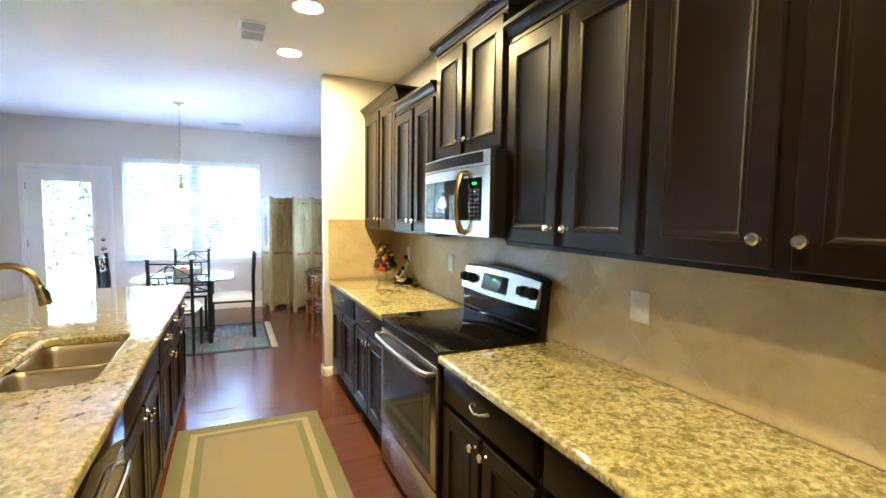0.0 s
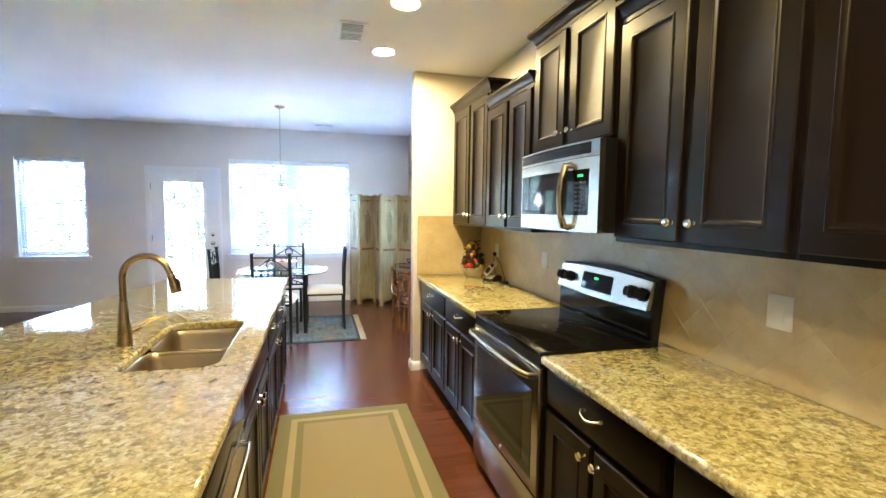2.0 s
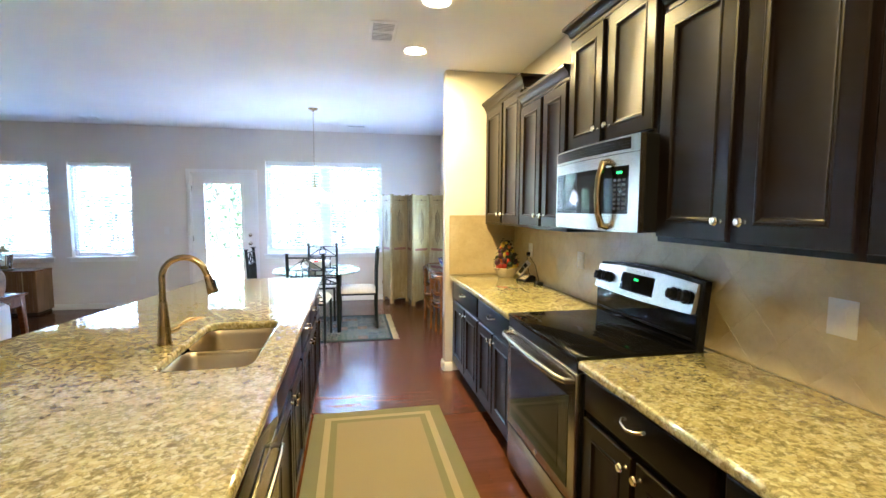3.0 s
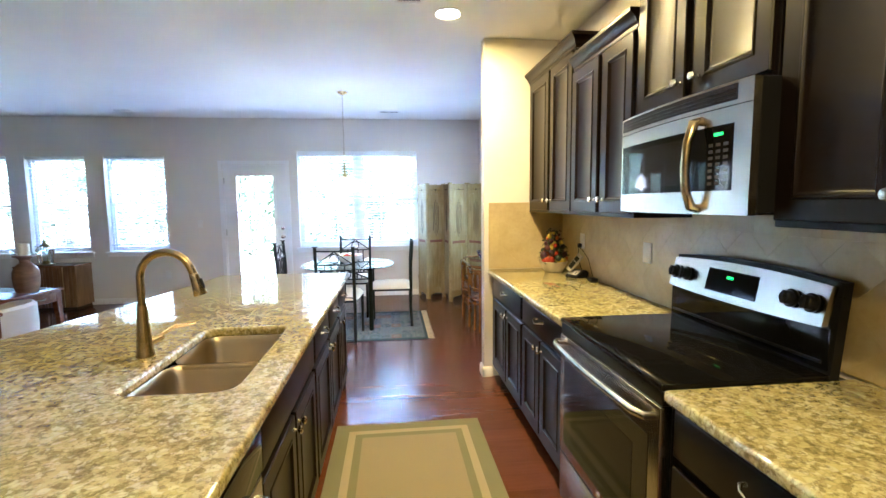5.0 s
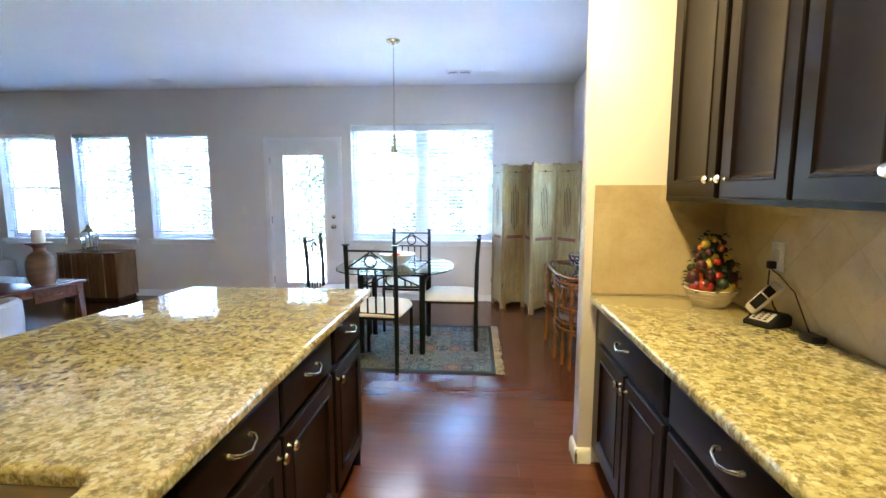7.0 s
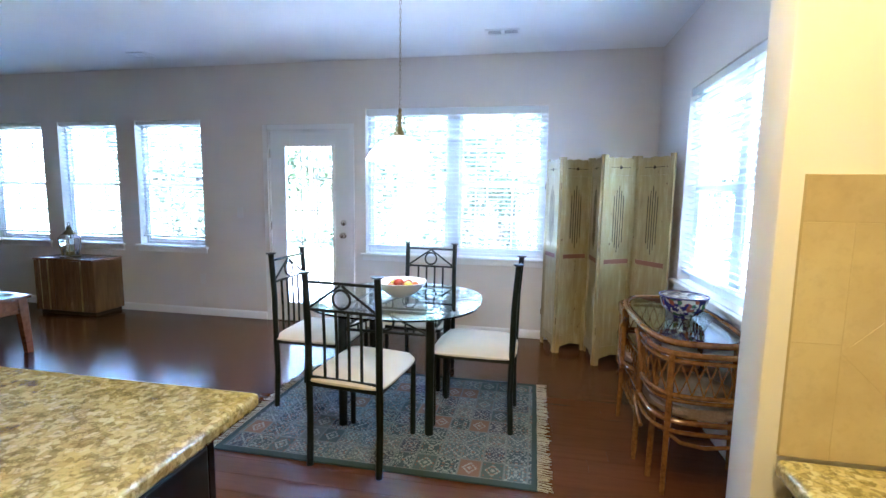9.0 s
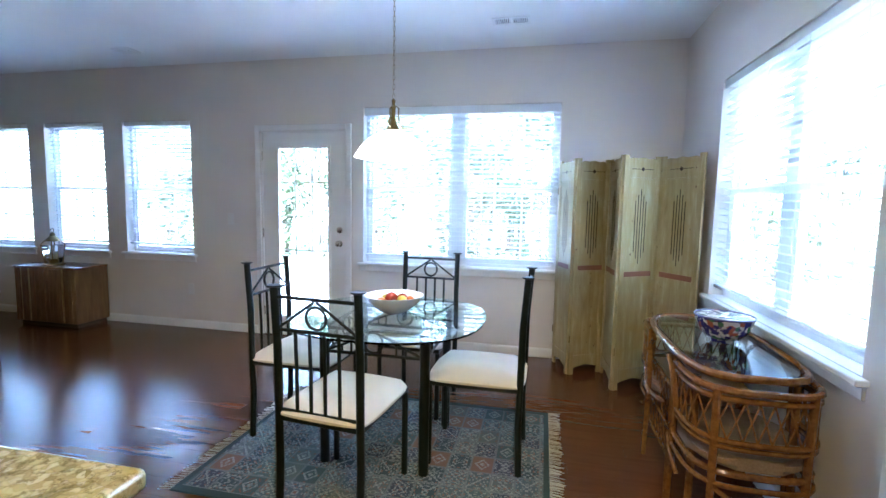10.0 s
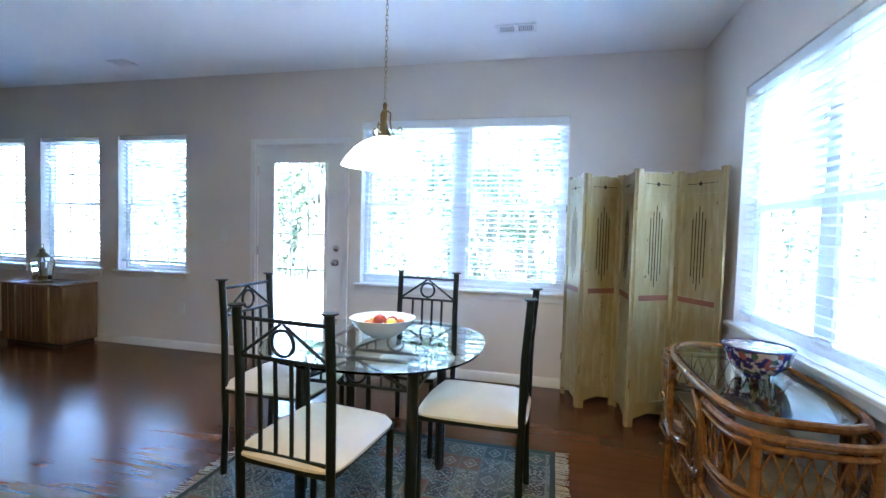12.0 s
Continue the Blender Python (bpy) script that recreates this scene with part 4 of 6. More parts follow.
def cooking_range():
    y0, y1 = 2.165, 2.985
    ob = thing("range", (-0.34, 2.55, 0), "stainless steel electric range with a black glass cooktop", "range")
    part("body", boxes((-0.600, -0.02, y0, y1, 0.02, 0.902), bev=0.002), BLACK, ob, "black enamel sides")
    for x in (-0.58, -0.08):
        for y in (y0 + 0.05, y1 - 0.05):
            part("foot", lathe([(0.018, 0), (0.018, 0.0195)], (x, y, 0), 12), BLACK, ob)
    part("cooktop", boxes((-0.640, -0.095, y0 + 0.001, y1 - 0.001, 0.903, 0.924), bev=0.005, seg=2), BLACKGLASS, ob, "black glass cooktop")
    part("front_band", boxes((-0.636, -0.6005, y0 + 0.002, y1 - 0.002, 0.855, 0.902), bev=0.003), BLACK, ob)
    door = part("oven_door", boxes((-0.640, -0.6005, y0 + 0.004, y1 - 0.004, 0.292, 0.852), bev=0.006, seg=2), STEEL, ob)
    part("oven_window", boxes((-0.6425, -0.6398, y0 + 0.060, y1 - 0.060, 0.345, 0.742), bev=0.001), OVENGLASS, door, "dark oven glass")
    part("inner_window", boxes((-0.6435, -0.6422, y0 + 0.15, y1 - 0.15, 0.39, 0.67)), BLACKGLASS, door)
    pts = [(-0.640, y1 - 0.030, 0.818), (-0.672, y1 - 0.030, 0.818), (-0.688, y1 - 0.075, 0.818)] + [(-0.688 - 0.012 * math.sin(math.pi * k / 10), y1 - 0.075 - (y1 - y0 - 0.15) * k / 10, 0.818) for k in range(1, 10)] + \
          [(-0.688, y0 + 0.075, 0.818), (-0.672, y0 + 0.030, 0.818), (-0.640, y0 + 0.030, 0.818)]
    part("handle", tube(pts, 0.0135, 12), STEEL, door, "bowed steel handle")
    for k in range(2):
        part("vent_slot", boxes((-0.6415, -0.6395, y0 + 0.09, y1 - 0.09, 0.836 + k * 0.008, 0.840 + k * 0.008)), BLACK, door)
    part("badge", lathe([(0.011, 0), (0.011, -0.0025), (0, -0.0025)], (-0.640, y1 - 0.42, 0.318), 16, None, "x"), CHROME, door)
    part("drawer", boxes((-0.636, -0.6005, y0 + 0.004, y1 - 0.004, 0.055, 0.281), bev=0.005, seg=2), STEEL, ob, "steel storage drawer")
    # backguard with a bowed, tilted control panel
    n = 16

    def sheet(ya, yb, lo, hi, x_lo, x_hi, thick, rise=0.0, sink=0.0):
        bm = bmesh.new()
        cols = []
        x_lo, x_hi = x_lo - 0.02, x_hi - 0.02
        for i in range(n + 1):
            y = ya + (yb - ya) * i / n
            q = 1 - (2 * (y - y0) / (y1 - y0) - 1) ** 2
            zt, zb = hi + rise * q, lo + sink * q
            cols.append([bm.verts.new((x_lo + thick, y, zb)), bm.verts.new((x_lo, y, zb)), bm.verts.new((x_hi, y, zt)), bm.verts.new((x_hi + thick, y, zt))])
        for a, b in zip(cols, cols[1:]):
            for k in range(4):
                bm.faces.new((a[k], b[k], b[(k + 1) % 4], a[(k + 1) % 4]))
        bm.faces.new(cols[0])
        bm.faces.new(cols[-1][::-1])
        return bm
    part("backguard", sheet(y0 + 0.003, y1 - 0.003, 0.904, 1.208, -0.074, -0.046, 0.032, 0.020), BLACK, ob, "black backguard")
    part("guard_face", sheet(y0 + 0.01, y1 - 0.01, 0.935, 1.062, -0.0775, -0.0765, 0.003, 0.0, -0.004), BLACKGLASS, ob, "glossy black guard face")
    part("guard_rib", tube([(-0.102, y0 + 0.03 + (y1 - y0 - 0.06) * k / 10, 0.958) for k in range(11)], 0.006, 8), BLACK, ob)
    pnl = part("control_panel", sheet(y0 + 0.018, y1 - 0.018, 1.072, 1.196, -0.100, -0.068, 0.022, 0.018, -0.010), STEEL, ob)
    disp = part("display_window", sheet(y0 + 0.290, y0 + 0.560, 1.092, 1.182, -0.0965, -0.0750, 0.003, 0.0, 0.0), BLACKGLASS, pnl, "dark display window")
    part("digits", sheet(y0 + 0.414, y0 + 0.449, 1.150, 1.160, -0.0835, -0.0810, 0.001), DISPLAY, pnl, "lit green digits")
    for y in (y0 + 0.062, y0 + 0.138, y1 - 0.062, y1 - 0.138):
        kb = lathe([(0.030, 0.0), (0.031, -0.006), (0.025, -0.010), (0.022, -0.028), (0.019, -0.031), (0, -0.031)], (0, 0, 0), 20, None, "x")
        box(kb, -0.037, -0.028, -0.006, 0.006, -0.022, 0.022, 0.002)
        bmesh.ops.transform(kb, verts=kb.verts, matrix=pose(-0.110, y, 1.137, 0, 12, 0))
        part("knob", kb, BLACK, pnl, "black control knob")


cooking_range()


# ---- island ----
IF = -1.804
for y0, y1, doors, drawers, lab in (
        (4.090, 4.545, [(4.108, 4.525, -1)], [(4.108, 4.525, True)], "espresso wood island cabinet with one door and a drawer"),
        (3.087, 4.088, [(3.102, 3.578, 1), (3.596, 4.073, -1)], [(3.102, 3.578, True), (3.596, 4.073, True)], "espresso wood island cabinet with two doors and two drawers"),
        (1.350, 1.552, [(1.362, 1.540, 0)], [(1.362, 1.540, False)], "narrow espresso wood island cabinet beside the dishwasher"),
        (0.350, 1.348, [(0.365, 0.840, 1), (0.858, 1.333, -1)], [(0.365, 0.840, True), (0.858, 1.333, True)], "espresso wood island cabinet with two doors and two drawers")):
    cabinet("island_cabinet", -2.46, IF, y0, y1, 0, 0.873, doors, drawers, lab, "island cabinets")


def sink_cabinet():
    y0, y1 = 2.180, 3.085
    ob = thing("sink_cabinet", (-2.2, 2.57, 0), "espresso wood sink cabinet with two doors", "cabinet", "island cabinets")
    part("body", boxes((-1.824, IF, y0, y1, 0.1, 0.873), (-2.46, -1.824, y0, y0 + 0.018, 0.1, 0.873), (-2.46, -1.824, y1 - 0.018, y1, 0.1, 0.873), (-2.46, -1.824, y0 + 0.018, y1 - 0.018, 0.1, 0.118)), ESPRESSO, ob)
    part("toe_kick", boxes((-2.46, IF - 0.075, y0, y1, 0, 0.0995)), ESPRESSO, ob)
    for a, b, s in ((y0 + 0.018, 2.625, 1), (2.645, y1 - 0.018, -1)):
        d = part("door", panel(DOOR_RINGS, IF + 0.0005, 1, a, b, 0.150, 0.690), ESPRESSO, ob)
        knob(IF + 0.0195, 1, b - 0.028 if s > 0 else a + 0.028, 0.645, d)
    part("false_front", panel(DRAWER_RINGS, IF + 0.0005, 1, y0 + 0.018, y1 - 0.018, 0.718, 0.864), ESPRESSO, ob)


sink_cabinet()
solid("island_end_panel", boxes((-2.46, IF, 4.5465, 4.565, 0, 0.873), bev=0.001), ESPRESSO, "espresso wood end panel of the island", "panel")
solid("island_back_panel", boxes((-2.48, -2.461, -0.3, 4.565, 0, 0.873), bev=0.001), ESPRESSO, "espresso wood back panel of the island", "panel")
cabinet("island_cabinet", -2.46, IF, -0.25, 0.348, 0, 0.873, [(-0.235, 0.333, 1)], [(-0.235, 0.333, True)], "espresso wood island cabinet with one door and a drawer", "island cabinets")


def dishwasher():
    y0, y1 = 1.556, 2.176
    ob = thing("dishwasher", (-2.2, 1.816, 0), "stainless steel dishwasher built into the island", "dishwasher")
    part("tub", boxes((-2.40, IF, y0, y1, 0.1, 0.868)), BLACK, ob, "black casing")
    door = part("door", boxes((IF + 0.0005, IF + 0.026, y0 + 0.003, y1 - 0.003, 0.115, 0.735), bev=0.006, seg=2), STEEL, ob)
    part("control_strip", boxes((IF + 0.0005, IF + 0.030, y0 + 0.003, y1 - 0.003, 0.745, 0.866), bev=0.008, seg=3), BLACKGLASS, ob, "glossy black control strip")
    part("handle", tube([(IF + 0.026, y0 + 0.06, 0.700), (IF + 0.050, y0 + 0.07, 0.700)] + [(IF + 0.056, y0 + 0.07 + (y1 - y0 - 0.14) * k / 6, 0.700) for k in range(1, 6)] + [(IF + 0.050, y1 - 0.07, 0.700), (IF + 0.026, y1 - 0.06, 0.700)], 0.010, 10), STEEL, door)
    part("kick_plate", boxes((IF - 0.07, IF - 0.05, y0 + 0.003, y1 - 0.003, 0, 0.0995)), BLACK, ob)


dishwasher()


def rounded_rect(x0, x1, y0, y1, r, n=6):
    out = []
    for cx, cy, a in ((x1 - r, y1 - r, 0), (x0 + r, y1 - r, 90), (x0 + r, y0 + r, 180), (x1 - r, y0 + r, 270)):
        for i in range(n + 1):
            t = radians(a + 90 * i / n)
            out.append((cx + r * math.cos(t), cy + r * math.sin(t)))
    return out


SX0, SX1, SY0, SY1 = -2.235, -1.897, 2.325, 3.058


def island_top():
    bow = [(4.69, -2.749), (4.402, -2.777), (4.113, -2.821), (3.872, -2.863), (3.632, -2.905), (3.391, -2.958), (3.151, -3.01), (2.91, -3.062), (2.669, -3.104), (2.429, -3.142), (2.188, -3.169), (1.947, -3.186), (1.707, -3.19), (1.418, -3.18), (1.129, -3.155), (0.841, -3.12), (0.552, -3.075), (0.263, -3.02), (-0.35, -2.95)]
    yc, hole = 2.6, sorted(rounded_rect(SX0, SX1, SY0, SY1, 0.055), key=lambda p: math.atan2(p[1] - 2.6, p[0] + 2.066))
    xc = -3.115
    north = [(-1.765, yc), (-1.765, 4.69)] + [(x, y) for y, x in bow if y > yc] + [(xc, yc), (SX0, yc)] + [p for p in hole if p[1] > yc][::-1] + [(SX1, yc)]
    south = [(-1.765, -0.35), (-1.765, yc), (SX1, yc)] + [p for p in hole if p[1] < yc][::-1] + [(SX0, yc), (xc, yc)] + [(x, y) for y, x in bow if y < yc]
    bm = bmesh.new()
    made = {}
    for poly in (north, south):
        loop = []
        for x, y in poly:
            key = (round(x, 5), round(y, 5))
            if key not in made:
                made[key] = bm.verts.new((x, y, 0.914))
            loop.append(made[key])
        bm.faces.new(loop)
    bmesh.ops.recalc_face_normals(bm, faces=bm.faces[:])
    r = bmesh.ops.extrude_face_region(bm, geom=list(bm.faces))
    bmesh.ops.translate(bm, verts=[v for v in r["geom"] if isinstance(v, bmesh.types.BMVert)], vec=(0, 0, -0.04))
    bmesh.ops.recalc_face_normals(bm, faces=bm.faces[:])
    ob = solid("island_worktop", bm, GRANITE, "speckled cream and brown granite island worktop with a sink cut-out", "worktop")
    md = ob.modifiers.new("edge", "BEVEL")
    md.width, md.segments, md.limit_method, md.angle_limit = 0.012, 3, "ANGLE", radians(50)


island_top()


def sink():
    ob = thing("sink", ((SX0 + SX1) / 2, (SY0 + SY1) / 2, 0.67), "undermount stainless steel double sink, empty", "sink")
    ym = 2.695
    for ya, yb, depth in ((SY0 - 0.004, ym - 0.012, 0.19), (ym + 0.012, SY1 + 0.004, 0.19)):
        bm = bmesh.new()
        rings = []
        for k, (ins, z, rr) in enumerate([(-0.004, 0.8735, 0.055), (0.0, 0.866, 0.055), (0.004, 0.84, 0.055), (0.012, 0.73, 0.055), (0.020, 0.70, 0.055), (0.045, 0.686, 0.05), (0.10, 0.683, 0.03), (0.13, 0.681, 0.02)]):
            rings.append([bm.verts.new((x, y, z)) for x, y in rounded_rect(SX0 - 0.004 + ins, SX1 + 0.004 - ins, ya + ins, yb - ins, rr)])
        for a, b in zip(rings, rings[1:]):
            for i in range(len(a)):
                j = (i + 1) % len(a)
                bm.faces.new((a[i], a[j], b[j], b[i]))
        bm.faces.new(rings[-1])
        bowl = part("bowl", bm, STEEL_SINK, ob)
        part("drain", lathe([(0.045, 0.0), (0.045, 0.004), (0.036, 0.005), (0.030, 0.002), (0, 0.002)], ((SX0 + SX1) / 2, (ya + yb) / 2, 0.6815), 22), CHROME, bowl)
    part("divider", boxes((SX0 - 0.003, SX1 + 0.003, ym - 0.0135, ym + 0.0135, 0.852, 0.871), bev=0.006, seg=2), STEEL_SINK, ob)


sink()


def faucet():
    bx, by = -2.318, 2.690
    ob = thing("faucet", (bx, by, 0.914), "brushed nickel gooseneck pull-down faucet beside the sink", "faucet")
    part("body", lathe([(0.031, 0.0005), (0.031, 0.008), (0.028, 0.020), (0.026, 0.07), (0.021, 0.13), (0.0165, 0.18), (0.0155, 0.19), (0.0155, 0.193)], (bx, by, 0.914), 26), NICKEL, ob)
    pts = [(bx, by, 1.107), (bx, by, 1.16), (bx, by, 1.205)] + arc((bx + 0.090, by, 1.205), 0.090, 176, 22, 14) + [(bx + 0.187, by, 1.207)]
    part("spout", tube(pts, 0.0135, 14), NICKEL, ob)
    head = [(0.0145, 0), (0.0165, -0.006), (0.0165, -0.02), (0.019, -0.045), (0.0235, -0.078), (0.022, -0.082), (0, -0.082)]
    hb = lathe(head, (0, 0, 0), 20)
    bmesh.ops.transform(hb, verts=hb.verts, matrix=pose(bx + 0.183, by, 1.215, 0, -15, 0))
    hd = part("spray_head", hb, NICKEL, ob)
    bt = boxes((0.014, 0.021, -0.008, 0.008, -0.062, -0.022), bev=0.004, seg=2)
    bmesh.ops.transform(bt, verts=bt.verts, matrix=pose(bx + 0.185, by, 1.215, 0, -15, 0))
    part("spray_button", bt, BLACK, hd, "black spray button")
    part("handle_hub", tube([(bx, by, 0.965), (bx + 0.032, by + 0.02, 0.972), (bx + 0.052, by + 0.03, 0.982)], [0.016, 0.013, 0.011], 12), NICKEL, ob)
    part("lever", tube([(bx + 0.046, by + 0.028, 0.986), (bx + 0.085, by + 0.050, 1.010), (bx + 0.150, by + 0.075, 1.014)], [0.009, 0.012, 0.007], 12, flat=0.5), NICKEL, ob)


faucet()


# ---- things on the worktops ----
def outlet(y, z, w, h, gang, x=-0.010):
    ob = thing("wall_plate", (x, y, z), "white plastic wall plate on the tiled wall", "wall plate", "wall plates")
    pl = part("plate", boxes((x - 0.006, x - 0.0002, y - w / 2, y + w / 2, z - h / 2, z + h / 2), bev=0.003, seg=2), WHITEPLASTIC, ob)
    for k in range(gang):
        cy = y + (k - (gang - 1) / 2) * 0.046
        part("insert", boxes((x - 0.0085, x - 0.0062, cy - 0.016, cy + 0.016, z - 0.033, z + 0.033), bev=0.001), WHITEPLASTIC, pl)


outlet(1.658, 1.173, 0.092, 0.118, 1)
outlet(3.348, 1.173, 0.084, 0.112, 1)
outlet(4.230, 1.168, 0.080, 0.112, 1)


def plate_n(x, z):
    ob = thing("wall_plate", (x, NORTH, z), "white plastic wall plate on the painted wall", "wall plate", "wall plates")
    part("plate", boxes((x - 0.036, x + 0.036, NORTH - 0.006, NORTH - 0.0005, z - 0.058, z + 0.058), bev=0.002), WHITEPLASTIC, ob)
    part("insert", boxes((x - 0.016, x + 0.016, NORTH - 0.008, NORTH - 0.0062, z - 0.033, z + 0.033), bev=0.001), WHITEPLASTIC, ob)


plate_n(-4.78, 0.42)
plate_n(-4.28, 1.18)


def fruit_basket():
    cx, cy, z = -0.155, 4.445, 0.9145
    rng = random.Random(4)
    ob = thing("fruit_basket", (cx, cy, z), "pale oval basket piled with artificial fruit in the corner", "basket")
    first = set(bpy.data.objects)
    bb = lathe([(0.070, 0.0), (0.088, 0.035), (0.105, 0.07), (0.112, 0.078), (0.106, 0.080), (0.098, 0.072), (0.080, 0.03), (0.0, 0.02)], (0, 0, 0), 30)
    for v in bb.verts:
        v.co.x *= 1.0
        v.co.y *= 0.88
    bmesh.ops.translate(bb, verts=bb.verts, vec=(cx, cy, z))
    bk = part("basket_bowl", bb, BASKET, ob)
    for k in range(4):
        part("weave_band", tube([(cx + (0.083 + 0.008 * k) * math.cos(a * math.pi / 15), cy + (0.083 + 0.008 * k) * 0.88 * math.sin(a * math.pi / 15), z + 0.016 + 0.017 * k) for a in range(30)], 0.0018, 6, True), BASKET, bk)
    fruit = [("red", -0.045, -0.045, 0.095, 0.036, 0.9), ("yellow", 0.030, -0.055, 0.090, 0.033, 0.85), ("orange", -0.062, 0.005, 0.135, 0.034, 0.9), ("red", 0.005, -0.035, 0.140, 0.026, 1.0),
             ("yellow", 0.068, -0.012, 0.085, 0.030, 0.9), ("orange", -0.02, 0.02, 0.175, 0.028, 0.9), ("dark", 0.055, 0.01, 0.150, 0.024, 1.0), ("dark", 0.035, -0.01, 0.178, 0.022, 1.0),
             ("yellow", -0.006, -0.018, 0.222, 0.022, 1.0), ("red", 0.02, 0.01, 0.25, 0.02, 1.0), ("green", -0.03, -0.005, 0.20, 0.018, 1.1), ("yellow", -0.028, -0.03, 0.195, 0.014, 1.8),
             ("dark", 0.0, 0.0, 0.285, 0.018, 1.0), ("orange", 0.035, 0.005, 0.215, 0.018, 1.0), ("red", -0.075, -0.02, 0.09, 0.026, 1.0), ("green", 0.06, -0.03, 0.12, 0.018, 1.2)]
    for c, dx, dy, dz, r, sq in fruit:
        bm = ball((cx + dx, cy + dy, z + dz), r, sq, None, 16)
        f = part("fruit", bm, FRUITS[c], ob, {"red": "red apple", "yellow": "yellow lemon", "orange": "orange fruit", "dark": "dark red grape", "green": "green fruit"}[c])
        part("stem", tube([(cx + dx, cy + dy, z + dz + r * sq * 0.9), (cx + dx + 0.003, cy + dy, z + dz + r * sq + 0.008)], 0.0015, 5), BARK, f)
    for k in range(30):
        h = 0.10 + 0.215 * (k / 30)
        a, R = k * 2.4, 0.090 * (1 - ((h - 0.06) / 0.30) ** 1.6) + 0.006
        c, q = rng.choice(("red", "yellow", "yellow", "orange", "dark", "dark", "green", "green")), rng.uniform(0.016, 0.026) * (1.25 - k / 50)
        p = Vector((cx + R * math.cos(a), cy + 0.9 * R * math.sin(a), z + h))
        part("fruit", ball(tuple(p), q, rng.uniform(0.9, 1.25), None, 12), FRUITS[c], ob, {"red": "small red fruit", "yellow": "small yellow fruit", "orange": "small orange fruit", "dark": "dark grape", "green": "green fig"}[c])
    # Dark green ellipsoid that fills the middle of the fruit pile.
    core = ball((cx, cy + 0.01, z + 0.16), 0.052, 2.7, None, 12)
    part("filler_core", core, FRUITS["green"], ob, "dark green filler core")
    for k in range(64):
        a, h = rng.uniform(0, 2 * math.pi), rng.uniform(0.07, 0.34)
        R = 0.100 * (1 - (h / 0.40) ** 1.5) + 0.012
        c = Vector((cx + R * math.cos(a), cy + 0.9 * R * math.sin(a), z + h))
        out = Vector((math.cos(a), math.sin(a), rng.uniform(-0.2, 0.8))).normalized()
        side = out.cross(Vector((0, 0, 1))).normalized()
        L, W = rng.uniform(0.022, 0.038), rng.uniform(0.009, 0.014)
        bm = bmesh.new()
        q = [bm.verts.new(c), bm.verts.new(c + out * L * 0.5 + side * W), bm.verts.new(c + out * L - Vector((0, 0, 0.008))), bm.verts.new(c + out * L * 0.5 - side * W), bm.verts.new(c + out * L * 0.5 + Vector((0, 0, 0.005)))]
        for i in range(4):
            bm.faces.new((q[i], q[(i + 1) % 4], q[4]))
        part("leaf", bm, FRUITS["green"], ob)


fruit_basket()


def telephone():
    c = Vector((-0.085, 4.140, 0.9148))
    ob = thing("cordless_phone", c, "grey and black cordless phone standing in its charging base", "telephone")
    turn = Matrix.Translation(c) @ pose(0, 0, 0, 0, 0, -64) @ Matrix.Scale(0.88, 4)
    base = prism([(-0.080, 0.0), (0.075, 0.0), (0.075, 0.040), (0.030, 0.062), (0.000, 0.058), (-0.078, 0.018)], -0.060, 0.060, "x")
    bmesh.ops.bevel(base, geom=base.edges[:], offset=0.005, segments=2, affect="EDGES")
    bmesh.ops.transform(base, verts=base.verts, matrix=turn)
    bs = part("base", base, BLACK, ob)
    pad = boxes((-0.042, 0.042, -0.070, -0.006, 0.0, 0.004), bev=0.0015)
    bmesh.ops.transform(pad, verts=pad.verts, matrix=turn @ pose(0, 0, 0.0568, 27, 0, 0))
    kp = part("keypad", pad, GREYPLASTIC, bs, "grey keypad plate")
    for i in range(3):
        for j in range(4):
            k = boxes((-0.032 + 0.024 * i, -0.018 + 0.024 * i, -0.064 + 0.0145 * j, -0.055 + 0.0145 * j, 0.0042, 0.0062), bev=0.001)
            bmesh.ops.transform(k, verts=k.verts, matrix=turn @ pose(0, 0, 0.0568, 27, 0, 0))
            part("key", k, BLACK, kp)
    up = turn @ pose(-0.012, -0.020, 0.118, -12, 36, 0)
    hs = boxes((-0.027, 0.027, -0.014, 0.014, -0.085, 0.085), bev=0.010, seg=3)
    bmesh.ops.transform(hs, verts=hs.verts, matrix=up)
    h = part("handset", hs, GREYPLASTIC, ob)
    sc = boxes((-0.019, 0.019, -0.0162, -0.0142, 0.020, 0.060), (-0.019, 0.019, -0.0160, -0.0142, -0.055, 0.012))
    bmesh.ops.transform(sc, verts=sc.verts, matrix=up)
    part("handset_screen", sc, BLACK, h)
    plug = thing("power_adapter", (-0.02, 4.235, 1.14), "black power adapter plugged into the wall plate", "adapter")
    part("plug", boxes((-0.046, -0.0195, 4.217, 4.249, 1.118, 1.150), bev=0.006, seg=2), BLACK, plug)
    part("cord", tube([(-0.04, 4.230, 1.114), (-0.05, 4.215, 1.06), (-0.045, 4.18, 0.98), (-0.03, 4.13, 0.925), (-0.06, 4.11, 0.918)], 0.003, 6), BLACK, plug, "black cord")
    part("cord", tube([(-0.03, 4.230, 1.114), (-0.022, 4.20, 1.10), (-0.022, 4.10, 1.05), (-0.03, 4.02, 0.96), (-0.04, 3.97, 0.919), (-0.05, 3.93, 0.919), (-0.07, 3.97, 0.919)], 0.0025, 6), BLACK, plug, "black cord")
    part("brick", boxes((-0.085, -0.035, 3.90, 3.97, 0.9145, 0.940), bev=0.006, seg=2), BLACK, plug)


telephone()


